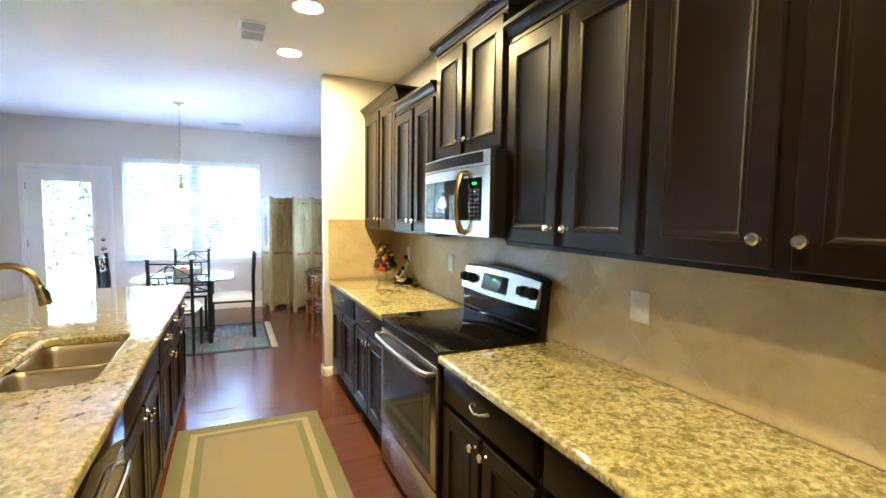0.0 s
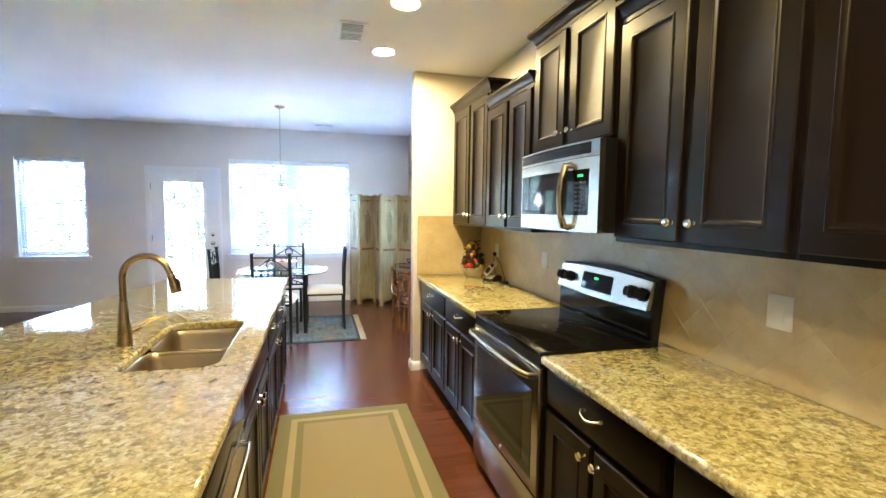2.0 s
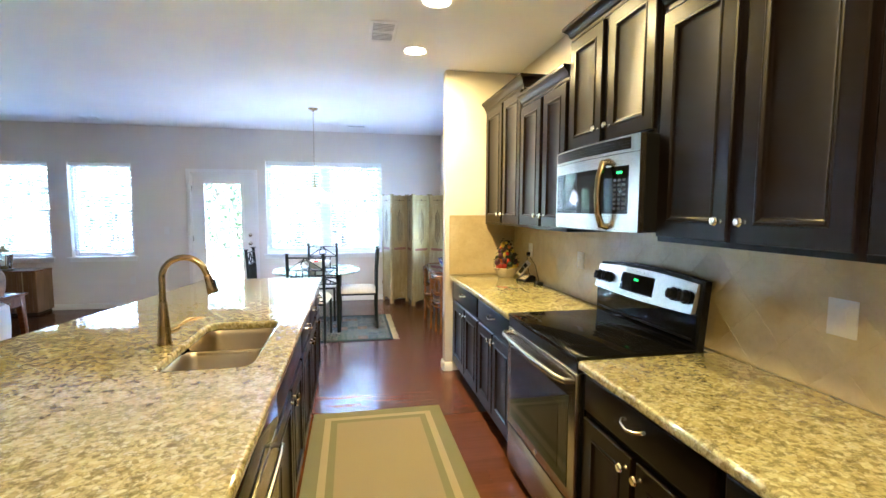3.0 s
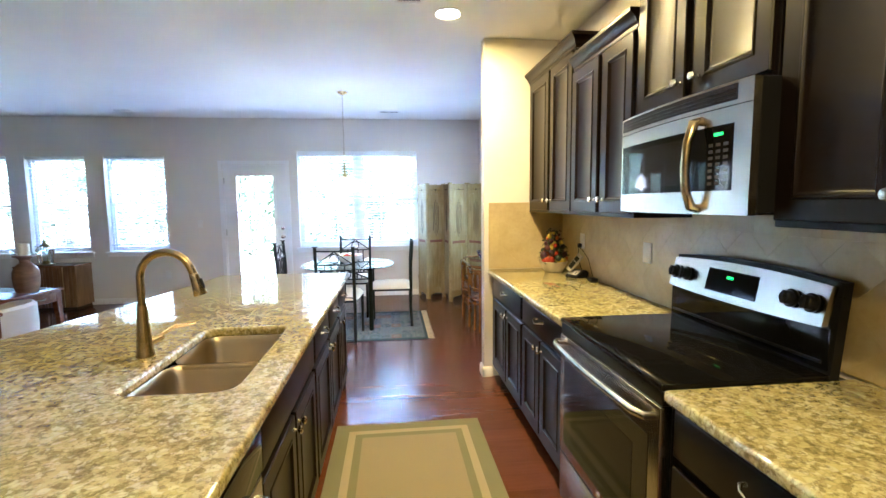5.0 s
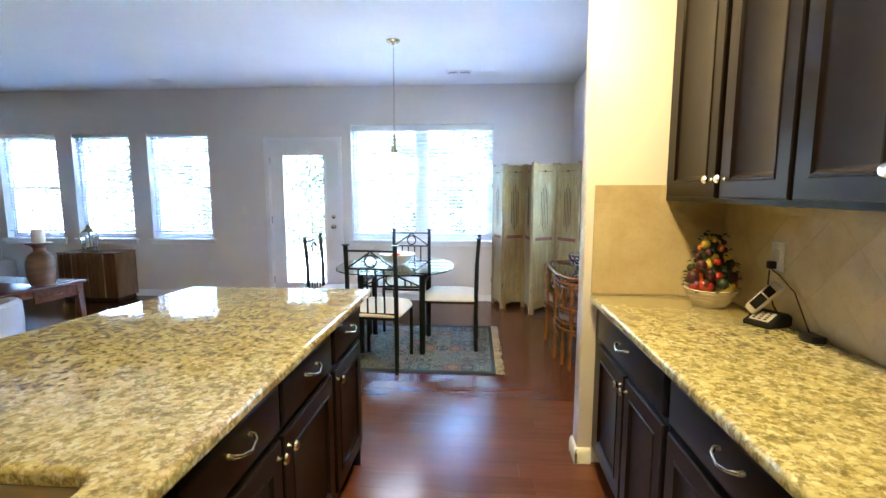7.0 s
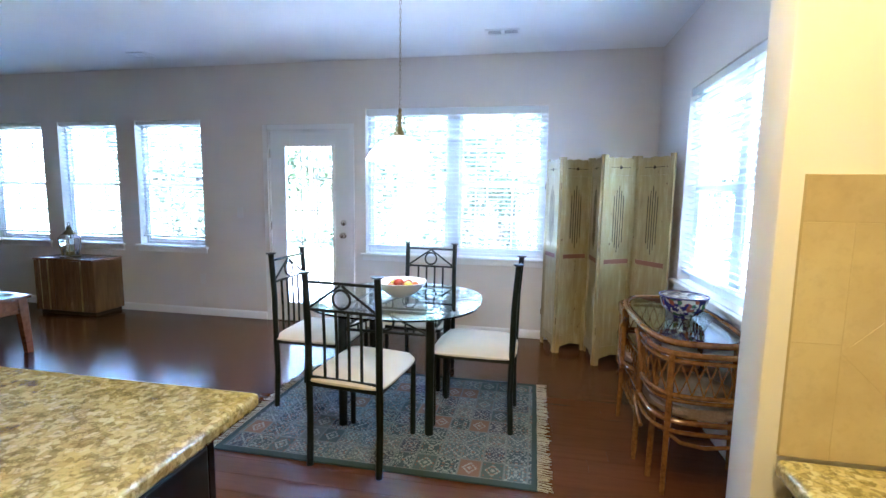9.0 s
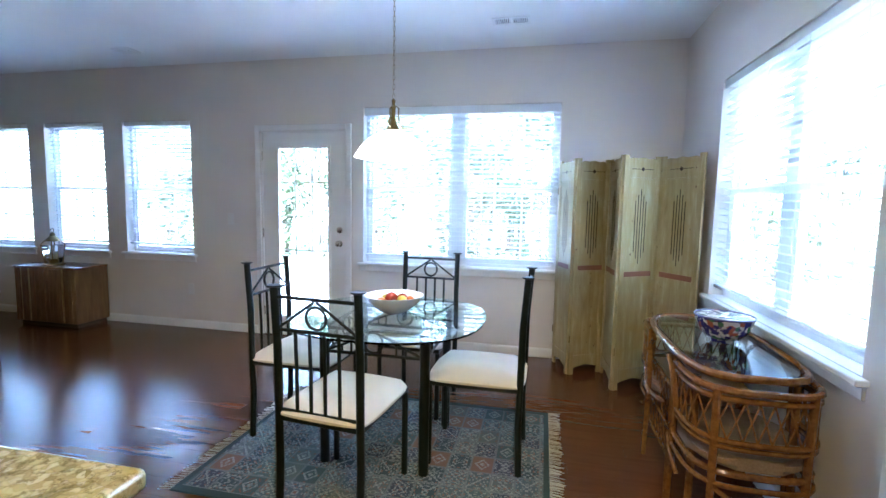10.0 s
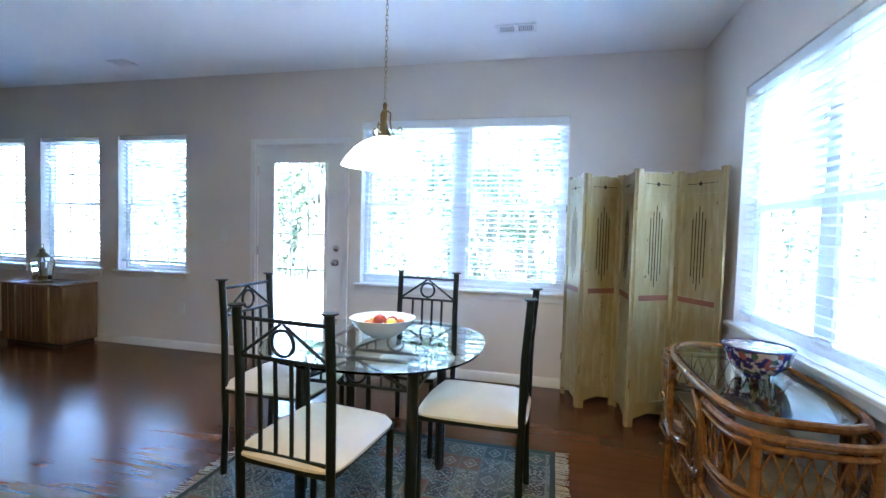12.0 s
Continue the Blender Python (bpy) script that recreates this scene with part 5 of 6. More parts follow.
# ---- floor coverings ----
def kitchen_mat():
    ob = thing("kitchen_mat", (-1.332, 3.010, 0.0015), "tan woven runner mat with green border bands on the floor", "mat")
    part("mat_body", boxes((-1.797, -0.867, 2.110, 3.910, 0.0015, 0.0085), bev=0.002), RUNNER, ob)


kitchen_mat()


def dining_rug():
    x0, x1, y0, y1 = -2.800, -1.045, 5.812, 7.100
    ob = thing("rug", ((x0 + x1) / 2, (y0 + y1) / 2, 0.0015), "blue grey patterned rug with cream fringe under the dining table", "rug")
    part("rug_body", boxes((x0, x1, y0, y1, 0.0015, 0.010), bev=0.003), RUG, ob)
    rng = random.Random(9)
    for s, x in ((-1, x0), (1, x1)):
        bm = bmesh.new()
        y = y0 + 0.005
        while y < y1:
            L, w, sk = rng.uniform(0.045, 0.075), rng.uniform(0.004, 0.008), rng.uniform(-0.012, 0.012)
            pr = [(x - s * 0.004, y, 0.009), (x + s * L * 0.4, y + sk * 0.4, 0.0075), (x + s * L, y + sk, 0.004)]
            tube(pr, [w * 0.6, w * 0.5, w * 0.75], 5, False, bm, 0.5)
            y += rng.uniform(0.007, 0.012)
        part("fringe", bm, FRINGE, ob, "cream knotted fringe")


dining_rug()


# ---- dining set ----
FZ = 0.0105


def dining_chair():
    ob = thing("dining_chair", (0, 0, 0), "dark green iron dining chair with a cream cushion at the table", "chair", "chairs round the dining table")
    W, D = 0.195, 0.232
    for s in (-1, 1):
        part("rear_post", tube([(s * W, -D - 0.005, 0), (s * W, -D + 0.005, 0.25), (s * W, -D, 0.46), (s * W, -D - 0.004, 0.75), (s * W, -D - 0.022, 1.004)], 0.0175, 12), IRON, ob)
        part("finial", lathe([(0.0175, 0), (0.020, 0.003), (0.031, 0.007), (0.032, 0.012), (0.0, 0.014)], (s * W, -D - 0.022, 1.002), 18), IRON, ob)
        part("front_leg", tube([(s * W, D, 0), (s * W, D, 0.428)], 0.016, 10), IRON, ob)
    part("seat_frame", boxes((-W - 0.012, W + 0.012, D - 0.010, D + 0.010, 0.428, 0.452), (-W - 0.012, W + 0.012, -D - 0.010, -D + 0.010, 0.428, 0.452),
                             (-W - 0.012, -W + 0.008, -D + 0.01, D - 0.01, 0.428, 0.452), (W - 0.008, W + 0.012, -D + 0.01, D - 0.01, 0.428, 0.452), bev=0.002), IRON, ob)
    seat = bmesh.new()
    n = 12
    grid = [[None] * (n + 1) for _ in range(n + 1)]
    for lay in (0, 1):
        for i in range(n + 1):
            for j in range(n + 1):
                u, v = 2 * i / n - 1, 2 * j / n - 1
                k = 1 - 0.045 * (u * v) ** 4 * 2
                e = max(abs(u), abs(v))
                h = 0.453 + (0.054 * (1 - e ** 5) + 0.018 * (1 - 0.0 * e) if lay else 0.0) - (0.006 * (u * u + v * v) if lay else 0)
                grid[i][j] = seat.verts.new((u * (W + 0.028) * k, v * (D + 0.022) * k, h))
        for i in range(n):
            for j in range(n):
                seat.faces.new((grid[i][j], grid[i + 1][j], grid[i + 1][j + 1], grid[i][j + 1]))
        if lay == 0:
            low = [row[:] for row in grid]
    rim = [(i, 0) for i in range(n)] + [(n, j) for j in range(n)] + [(i, n) for i in range(n, 0, -1)] + [(0, j) for j in range(n, 0, -1)]
    for a, b in zip(rim, rim[1:] + rim[:1]):
        seat.faces.new((low[a[0]][a[1]], low[b[0]][b[1]], grid[b[0]][b[1]], grid[a[0]][a[1]]))
    part("seat_cushion", seat, CUSHION, ob, "cream fabric seat cushion")

    def yb(z):
        pts = [(0.46, -D), (0.75, -D - 0.004), (1.004, -D - 0.022)]
        for (za, ya), (zb, y2) in zip(pts, pts[1:]):
            if z <= zb:
                return ya + (y2 - ya) * (z - za) / (zb - za)
        return pts[-1][1]

    def bar(name, a, b, r):
        part(name, tube([(a[0], yb(a[1]), a[1]), (b[0], yb(b[1]), b[1])], r, 8), IRON, ob)
    bar("top_rail", (-W, 0.965), (W, 0.965), 0.008)
    bar("middle_rail", (-W, 0.825), (W, 0.825), 0.008)
    bar("lower_rail", (-W, 0.475), (W, 0.475), 0.008)
    bar("diagonal", (-W + 0.01, 0.831), (-0.005, 0.956), 0.0065)
    bar("diagonal", (W - 0.01, 0.831), (0.005, 0.956), 0.0065)
    ring = [(0.047 * math.cos(a * math.pi / 12), yb(0.887 + 0.047 * math.sin(a * math.pi / 12)), 0.887 + 0.047 * math.sin(a * math.pi / 12)) for a in range(24)]
    part("ring", tube(ring, 0.0068, 8, True), IRON, ob)
    for k in range(4):
        x = (-0.102, -0.034, 0.034, 0.102)[k]
        part("spindle", tube([(x, yb(0.825), 0.825), (x, yb(0.65), 0.65), (x, yb(0.475), 0.475)], 0.0078, 8), IRON, ob)
    return ob


chair = dining_chair()
CHAIRS = [(-1.985, 5.998, -6), (-2.490, 6.550, -91), (-1.928, 7.070, 177), (-1.437, 6.522, 89)]
for k, (x, y, rz) in enumerate(CHAIRS):
    m = pose(x, y, FZ, 0, 0, rz)
    if k:
        copy_thing(chair, m)
first = CHAIRS[0]
chair.matrix_basis = pose(first[0], first[1], FZ, 0, 0, first[2])


def dining_table():
    cx, cy = -1.940, 6.490
    ob = thing("dining_table", (cx, cy, FZ), "glass-topped dining table with dark green iron legs", "table")
    n, R = 56, 0.527
    top = []
    for k in range(n):
        a = 2 * math.pi * k / n
        q = (abs(math.cos(a)) ** 2.5 + abs(math.sin(a)) ** 2.5) ** (-1 / 2.5)
        top.append((cx + R * q * math.cos(a), cy + R * q * math.sin(a)))
    gb = prism(top, 0.742, 0.752)
    part("tabletop", gb, TOPGLASS, ob, "clear glass top with a green edge")
    h = 0.268
    for sx in (-1, 1):
        for sy in (-1, 1):
            part("leg", tube([(cx + sx * h, cy + sy * h, FZ), (cx + sx * h, cy + sy * h, 0.737)], 0.026, 14), IRON, ob)
            part("pad", lathe([(0.016, 0.737), (0.016, 0.7415)], (cx + sx * h, cy + sy * h, 0), 12), PANE, ob, "clear rubber pad")
    for axis, s in (("x", -1), ("x", 1), ("y", -1), ("y", 1)):
        def pt(u, z):
            return (cx + u, cy + s * h, z) if axis == "x" else (cx + s * h, cy + u, z)
        part("apron_rail", tube([pt(-h, 0.722), pt(h, 0.722)], 0.009, 8), IRON, ob)
        part("apron_rail", tube([pt(-h, 0.605), pt(h, 0.605)], 0.009, 8), IRON, ob)
        part("apron_ring", tube([pt(0.048 * math.cos(a * math.pi / 12), 0.664 + 0.048 * math.sin(a * math.pi / 12)) for a in range(24)], 0.007, 8, True), IRON, ob)
        for q in (-1, 1):
            part("apron_diagonal", tube([pt(q * 0.04, 0.700), pt(q * (h - 0.02), 0.612)], 0.007, 8), IRON, ob)
            part("apron_spindle", tube([pt(q * 0.12, 0.610), pt(q * 0.12, 0.66)], 0.006, 8), IRON, ob)
            part("apron_spindle", tube([pt(q * 0.17, 0.610), pt(q * 0.17, 0.640)], 0.006, 8), IRON, ob)


dining_table()


def fruit_bowl():
    c = (-1.940, 6.545, 0.7525)
    ob = thing("fruit_bowl", c, "wide white ceramic bowl with fruit on the glass table", "bowl")
    part("bowl", lathe([(0.055, 0), (0.060, 0.004), (0.095, 0.022), (0.140, 0.060), (0.165, 0.098), (0.168, 0.101), (0.162, 0.101), (0.134, 0.064), (0.088, 0.030), (0.0, 0.018)], c, 40), WHITEWARE, ob)
    for col, dx, dy, dz, r in (("red", -0.015, 0.0, 0.078, 0.038), ("yellow", 0.045, 0.005, 0.070, 0.030), ("orange", 0.085, 0.03, 0.072, 0.024), ("red", 0.03, 0.06, 0.068, 0.032), ("yellow", -0.06, 0.045, 0.066, 0.030), ("orange", -0.065, -0.03, 0.062, 0.028), ("dark", 0.02, -0.06, 0.060, 0.026)):
        f = part("fruit", ball((c[0] + dx, c[1] + dy, c[2] + dz), r, 0.92, None, 18), FRUITS[col], ob, "red apple" if col == "red" else "small round fruit")
        part("stem", tube([(c[0] + dx, c[1] + dy, c[2] + dz + r * 0.85), (c[0] + dx + 0.004, c[1] + dy, c[2] + dz + r + 0.012)], 0.0015, 5), BARK, f)


fruit_bowl()


def pendant():
    x, y = -1.955, 6.550
    ob = thing("pendant_lamp", (x, y, CEIL), "pendant lamp with a white glass dome over the dining table, lit", "pendant lamp")
    part("canopy", lathe([(0.062, -0.0005), (0.062, -0.008), (0.045, -0.022), (0.014, -0.030), (0.006, -0.04)], (x, y, CEIL), 26), NICKEL, ob)
    z, k = CEIL - 0.040, 0
    while z > 1.940:
        pts = []
        for a in range(10):
            t = 2 * math.pi * a / 10
            u, v = 0.0065 * math.cos(t), 0.016 * math.sin(t)
            pts.append((x + (u if k % 2 else 0), y + (0 if k % 2 else u), z - 0.014 + v))
        part("chain_link", tube(pts, 0.0017, 5, True), NICKEL, ob)
        z -= 0.0255
        k += 1
    part("wire", tube([(x + 0.003, y, CEIL - 0.03), (x - 0.003, y + 0.003, 2.4), (x + 0.002, y, 1.935)], 0.0016, 5), WHITEPLASTIC, ob)
    part("stem", lathe([(0.004, 1.975), (0.012, 1.965), (0.009, 1.945), (0.013, 1.93), (0.010, 1.88), (0.018, 1.845), (0.030, 1.822), (0.036, 1.806), (0.030, 1.800)], (x, y, -0.035), 20), BRASS, ob, "dark bronze stem")
    for a in range(3):
        t = radians(30 + 120 * a)
        c, s = math.cos(t), math.sin(t)
        prof = [(0.012, 1.935), (0.030, 1.925), (0.028, 1.88), (0.034, 1.84), (0.055, 1.815), (0.082, 1.820), (0.092, 1.842), (0.080, 1.858), (0.068, 1.848)]
        part("scroll", tube([(x + c * r, y + s * r, z2 - 0.035) for r, z2 in prof], 0.004, 8), BRASS, ob, "dark bronze scroll")
    rows = [(0.030, 1.803), (0.060, 1.795), (0.105, 1.775), (0.150, 1.742), (0.182, 1.705), (0.203, 1.672), (0.214, 1.655), (0.209, 1.654), (0.178, 1.700), (0.146, 1.737), (0.102, 1.770), (0.058, 1.790), (0.030, 1.798)]
    part("shade", lathe(rows, (x, y, -0.035), 44), SHADEGLASS, ob, "frosted white glass dome")
    part("bulb", ball((x, y, 1.690), 0.030, 1.3), SHADEGLASS, ob)
    d = bpy.data.lights.new("pendant_bulb", "POINT")
    d.energy, d.color, d.shadow_soft_size = 0.06, (1.0, 0.90, 0.78), 0.04
    lo = new("pendant_bulb", d)
    lo.parent = ob
    lo.location = (0, 0, 1.635 - CEIL)


pendant()


# ---- folding screen ----
def folding_screen():
    pts = [(-1.003, 8.210), (-0.893, 7.885), (-0.612, 8.045), (-0.583, 7.632), (-0.290, 7.815), (-0.078, 7.500)]
    ob = thing("folding_screen", (-0.52, 7.85, 0), "distressed pale green wooden folding screen, partly folded", "folding screen")
    H = 1.750
    for (xa, ya), (xb, yb) in zip(pts, pts[1:]):
        d = Vector((xb - xa, yb - ya, 0))
        L = d.length - 0.012
        ang = math.degrees(math.atan2(d.y, d.x))
        M = Matrix.Translation((xa, ya, 0)) @ pose(0, 0, 0, 0, 0, ang) @ Matrix.Translation((0.006, 0, 0))

        def put(name, bm, mt, parent, label=""):
            bmesh.ops.transform(bm, verts=bm.verts, matrix=M)
            return part(name, bm, mt, parent, label)
        s = 0.042
        arch = [(s, 0.055), (s, 0.16), (L - s, 0.16), (L - s, 0.055), (L - s - 0.02, 0.062), (L / 2, 0.082), (s + 0.02, 0.062)]
        pnl = put("screen_panel", boxes((0, s, -0.011, 0.011, 0, H), (L - s, L, -0.011, 0.011, 0, H), bev=0.002), SCREENWOOD, ob)
        put("bottom_rail", prism([(u, v) for u, v in arch], -0.009, 0.009, "y"), SCREENWOOD, pnl)
        tr = [(s, 1.590), (L - s, 1.590), (L - s, 1.722), (L - s - 0.03, 1.733), (L / 2 + 0.05, 1.727), (L / 2, 1.737), (L / 2 - 0.05, 1.727), (s + 0.03, 1.733), (s, 1.722)]
        put("top_rail", prism(tr, -0.009, 0.009, "y"), SCREENWOOD, pnl)
        put("upper_board", boxes((s, L - s, -0.005, 0.005, 0.900, 1.589)), SCREENWOOD, pnl)
        put("lower_board", boxes((s, L - s, -0.005, 0.005, 0.161, 0.861)), SCREENWOOD, pnl)
        put("band", boxes((s, L - s, -0.008, 0.008, 0.862, 0.899)), REDBAND, pnl, "red brown band")
        put("bead", boxes((s, s + 0.008, -0.008, 0.008, 0.901, 1.589), (L - s - 0.008, L - s, -0.008, 0.008, 0.901, 1.589), (s + 0.008, L - s - 0.008, -0.008, 0.008, 1.580, 1.589),
                          (s, s + 0.008, -0.008, 0.008, 0.162, 0.861), (L - s - 0.008, L - s, -0.008, 0.008, 0.162, 0.861)), SCREENWOOD, pnl)
        for k in range(5):
            u = L / 2 + (k - 2) * 0.0235
            h = (0.19, 0.235, 0.275, 0.235, 0.19)[k]
            put("slot", boxes((u - 0.0032, u + 0.0032, -0.0062, 0.0062, 1.232 - h, 1.232 + h)), SLOT, pnl, "dark cut slot")
        cut = boxes((L / 2 - 0.10, L / 2 - 0.02, -0.0098, 0.0098, 1.6495, 1.6535), (L / 2 + 0.02, L / 2 + 0.10, -0.0098, 0.0098, 1.6495, 1.6535))
        prism([(L / 2 - 0.018, 1.6515), (L / 2, 1.635), (L / 2 + 0.018, 1.6515), (L / 2, 1.668)], -0.0098, 0.0098, "y", cut)
        put("carving", cut, SLOT, pnl, "dark carved line with a diamond")
        for z in (0.3, 1.5):
            put("hinge", tube([(-0.006, -0.012, z - 0.03), (-0.006, -0.012, z + 0.03)], 0.004, 6), BRASS, pnl)


folding_screen()


# ---- rattan set ----
def half_oval(cx, cy, rx, ry, z, n):
    """An oval, squarer at the near end than at the far end."""
    out = []
    for k in range(n):
        a = 2 * math.pi * k / n
        p = 3.8 if math.sin(a) < 0 else 2.6
        q = (abs(math.cos(a)) ** p + abs(math.sin(a)) ** p) ** (-1 / p)
        out.append(Vector((cx + rx * q * math.cos(a), cy + ry * q * math.sin(a), z)))
    return out


def rattan_table():
    cx, cy, rx, ry = -0.300, 6.490, 0.230, 0.528
    ob = thing("rattan_table", (cx, cy, 0), "oval rattan table with a glass top below the side window", "table")
    for z, k in ((0.735, 0),):
        part("top_hoop" if z > 0.72 else "hoop", tube(half_oval(cx, cy, rx - k, ry - k, z, 56), 0.0165, 10, True), RATTAN, ob)
    part("inner_hoop", tube(half_oval(cx, cy, rx - 0.030, ry - 0.030, 0.726, 56), 0.010, 8, True), RATTAN, ob)
    part("glass_top", prism([(v.x, v.y) for v in half_oval(cx, cy, rx - 0.022, ry - 0.022, 0, 56)], 0.7365, 0.7425), TOPGLASS, ob, "clear glass top")
    for sx, sy in ((-1, -1), (-1, 1), (1, -1), (1, 1)):
        x, y = cx + sx * rx * 0.80, cy + sy * ry * 0.74
        part("leg", tube([(x, y, 0.69), (x, y, 0.35), (x + sx * 0.012, y + sy * 0.02, 0.0)], [0.017, 0.016, 0.014], 10), RATTAN, ob)
    part("shelf", boxes((cx - rx * 0.80 + 0.012, cx + rx * 0.72, cy - 0.135, cy + ry * 0.74 - 0.012, 0.508, 0.520), bev=0.002), WEAVE, ob, "light tan woven shelf")
    xw = cx - rx * 0.80 - 0.002
    part("shelf_rail", tube([(xw, cy - 0.14, 0.515), (xw, cy + ry * 0.74, 0.515)], 0.012, 8), RATTAN, ob)
    part("shelf_rail", tube([(xw, cy - 0.14, 0.155), (xw, cy + ry * 0.74, 0.155)], 0.010, 8), RATTAN, ob)
    part("post", tube([(xw - 0.02, cy - 0.155, 0.722), (xw - 0.02, cy - 0.155, 0.30), (xw - 0.03, cy - 0.17, 0.0)], [0.016, 0.015, 0.013], 9), RATTAN, ob)
    y0, y1 = cy - 0.14, cy + ry * 0.74
    n = 8
    for k in range(-3, n):
        for a, b in ((0, 3), (3, 0)):
            w = (y1 - y0) / n
            pa, pb = [y0 + (k + a) * w, 0.163], [y0 + (k + b) * w, 0.508]
            lo, hi = (pa, pb) if pa[0] < pb[0] else (pb, pa)
            if hi[0] <= y0 or lo[0] >= y1:
                continue
            f = (hi[1] - lo[1]) / (hi[0] - lo[0])
            if lo[0] < y0:
                lo = [y0, lo[1] + (y0 - lo[0]) * f]
            if hi[0] > y1:
                hi = [y1, hi[1] + (y1 - hi[0]) * f]
            part("lattice", tube([(xw, lo[0], lo[1]), (xw, hi[0], hi[1])], 0.004, 5), RATTAN, ob)
    for x in (cx - rx * 0.80, cx + rx * 0.80):
        part("stretcher", tube([(x, cy - ry * 0.74, 0.30), (x, cy + ry * 0.74, 0.30)], 0.010, 8), RATTAN, ob)


def rattan_chair(cx, cy, rz, label):
    """A low barrel chair: rounded seat, bent back hoops with a crossed lattice below them, arm hoops and legs."""
    ob = thing("rattan_chair", (0, 0, 0), label, "chair", "rattan chairs under the side table")
    zs, zt = 0.385, 0.697

    def at(deg, z, k=1.0):
        a, p = radians(deg), 3.4
        q = (abs(math.cos(a)) ** p + abs(math.sin(a)) ** p) ** (-1 / p)
        return Vector((0.230 * k * q * math.cos(a), 0.262 * k * q * math.sin(a), z))

    def rail(name, z, r, a0=-192, a1=12, k=1.0):
        part(name, tube([at(a0 + (a1 - a0) * i / 30, z, k) for i in range(31)], r, 8), RATTAN, ob)
    seat = prism([tuple(at(i * 10, 0, 0.93))[:2] for i in range(36)], zs, zs + 0.055)
    bmesh.ops.bevel(seat, geom=[e for e in seat.edges if abs(e.verts[0].co.z - e.verts[1].co.z) < 1e-6], offset=0.018, segments=3, affect="EDGES")
    part("seat_cushion", seat, WEAVE, ob, "light tan seat cushion")
    part("seat_hoop", tube([at(i * 9, zs - 0.014, 0.97) for i in range(40)], 0.014, 8, True), RATTAN, ob)
    for z, r in ((zt, 0.0155), (zt - 0.032, 0.012), (0.500, 0.012), (0.476, 0.010), (0.325, 0.011)):
        rail("back_rail", z, r)
    for a in (-192, -128, -52, 12):
        part("leg", tube([at(a, zt), at(a, 0.35, 0.985), at(a, 0, 1.02)], [0.0165, 0.0155, 0.013], 9), RATTAN, ob)
    n = 17
    for k in range(n):
        a0 = -190 + k * 200 / n
        for d in (200 / n, -200 / n):
            a = a0 + (0 if d > 0 else 200 / n)
            part("lattice", tube([at(a + d * q / 3, 0.508 + (zt - 0.548) * q / 3) for q in range(4)], 0.0038, 5), RATTAN, ob)
    for s in (-1, 1):
        x = s * 0.236
        part("arm_hoop", tube([(x, 0.17, 0.690), (x, 0.12, 0.665), (x, 0.055, 0.60), (x, 0.02, 0.52), (x, 0.025, 0.44), (x, 0.07, 0.385), (x, 0.13, 0.365)], 0.011, 8), RATTAN, ob)
        part("lower_loop", tube([(x, 0.10, 0.345), (x, 0.055, 0.30), (x, 0.01, 0.265), (x, -0.06, 0.25)], 0.010, 8), RATTAN, ob)
    part("lower_loop", tube([at(-128, 0.31), at(-115, 0.275), at(-90, 0.262), at(-65, 0.275), at(-52, 0.31)], 0.010, 8), RATTAN, ob)
    ob.matrix_basis = pose(cx, cy, 0, 0, 0, rz)


rattan_table()
rattan_chair(-0.298, 6.175, 0, "low rattan chair with a tan cushion pushed under the table")
rattan_chair(-0.298, 6.790, 180, "low rattan chair with a tan cushion at the far end")


def porcelain_bowl():
    c = (-0.270, 6.465, 0.7430)
    ob = thing("porcelain_bowl", c, "blue and white painted porcelain bowl on the rattan table", "bowl")
    part("bowl", lathe([(0.048, 0), (0.050, 0.016), (0.076, 0.024), (0.104, 0.052), (0.118, 0.085), (0.126, 0.120), (0.130, 0.125), (0.123, 0.125)], c, 40), PORCELAIN, ob)
    part("inside", lathe([(0.1228, 0.1245), (0.112, 0.085), (0.094, 0.054), (0.055, 0.030), (0.0, 0.024)], c, 36), COBALT, ob, "cobalt blue glazed inside")
    part("rim", tube([(c[0] + 0.1265 * math.cos(a * math.pi / 20), c[1] + 0.1265 * math.sin(a * math.pi / 20), c[2] + 0.125) for a in range(40)], 0.0042, 6, True), COBALT, ob, "cobalt blue rim")


porcelain_bowl()


# ---- living room ----
def console_cabinet():
    x0, x1, y0, y1, H = -6.62, -5.84, 7.880, 8.268, 0.640
    ob = thing("console_cabinet", ((x0 + x1) / 2, (y0 + y1) / 2, 0), "low brown wooden cabinet with a reeded front under the window", "cabinet")
    part("body", boxes((x0, x1, y0 + 0.02, y1, 0.045, H - 0.02), bev=0.003), CONSOLE, ob)
    part("top", boxes((x0 - 0.006, x1 + 0.006, y0 - 0.004, y1 + 0.001, H - 0.0195, H), bev=0.003), CONSOLE_TOP, ob)
    part("plinth", boxes((x0 + 0.02, x1 - 0.02, y0 + 0.04, y1 - 0.02, 0, 0.0445)), SLOT, ob)
    rng = random.Random(2)
    x, k = x0 + 0.004, 0
    while x < x1 - 0.02:
        w = rng.choice((0.030, 0.045, 0.060))
        d = rng.choice((0.0, 0.008, 0.014))
        # Every fourth strip is metallic, put in for gold glints on the reeds.
        m = BRONZEGLINT if k % 4 == 2 else CONSOLE
        w = rng.choice((0.008, 0.012)) if m is BRONZEGLINT else w
        part("reed", boxes((x, min(x + w - 0.003, x1 - 0.004), y0 + d, y0 + 0.0198, 0.050, H - 0.024), bev=0.003), m, ob, "metallic strip in place of a gold glint" if m is BRONZEGLINT else "")
        x += w
        k += 1


console_cabinet()


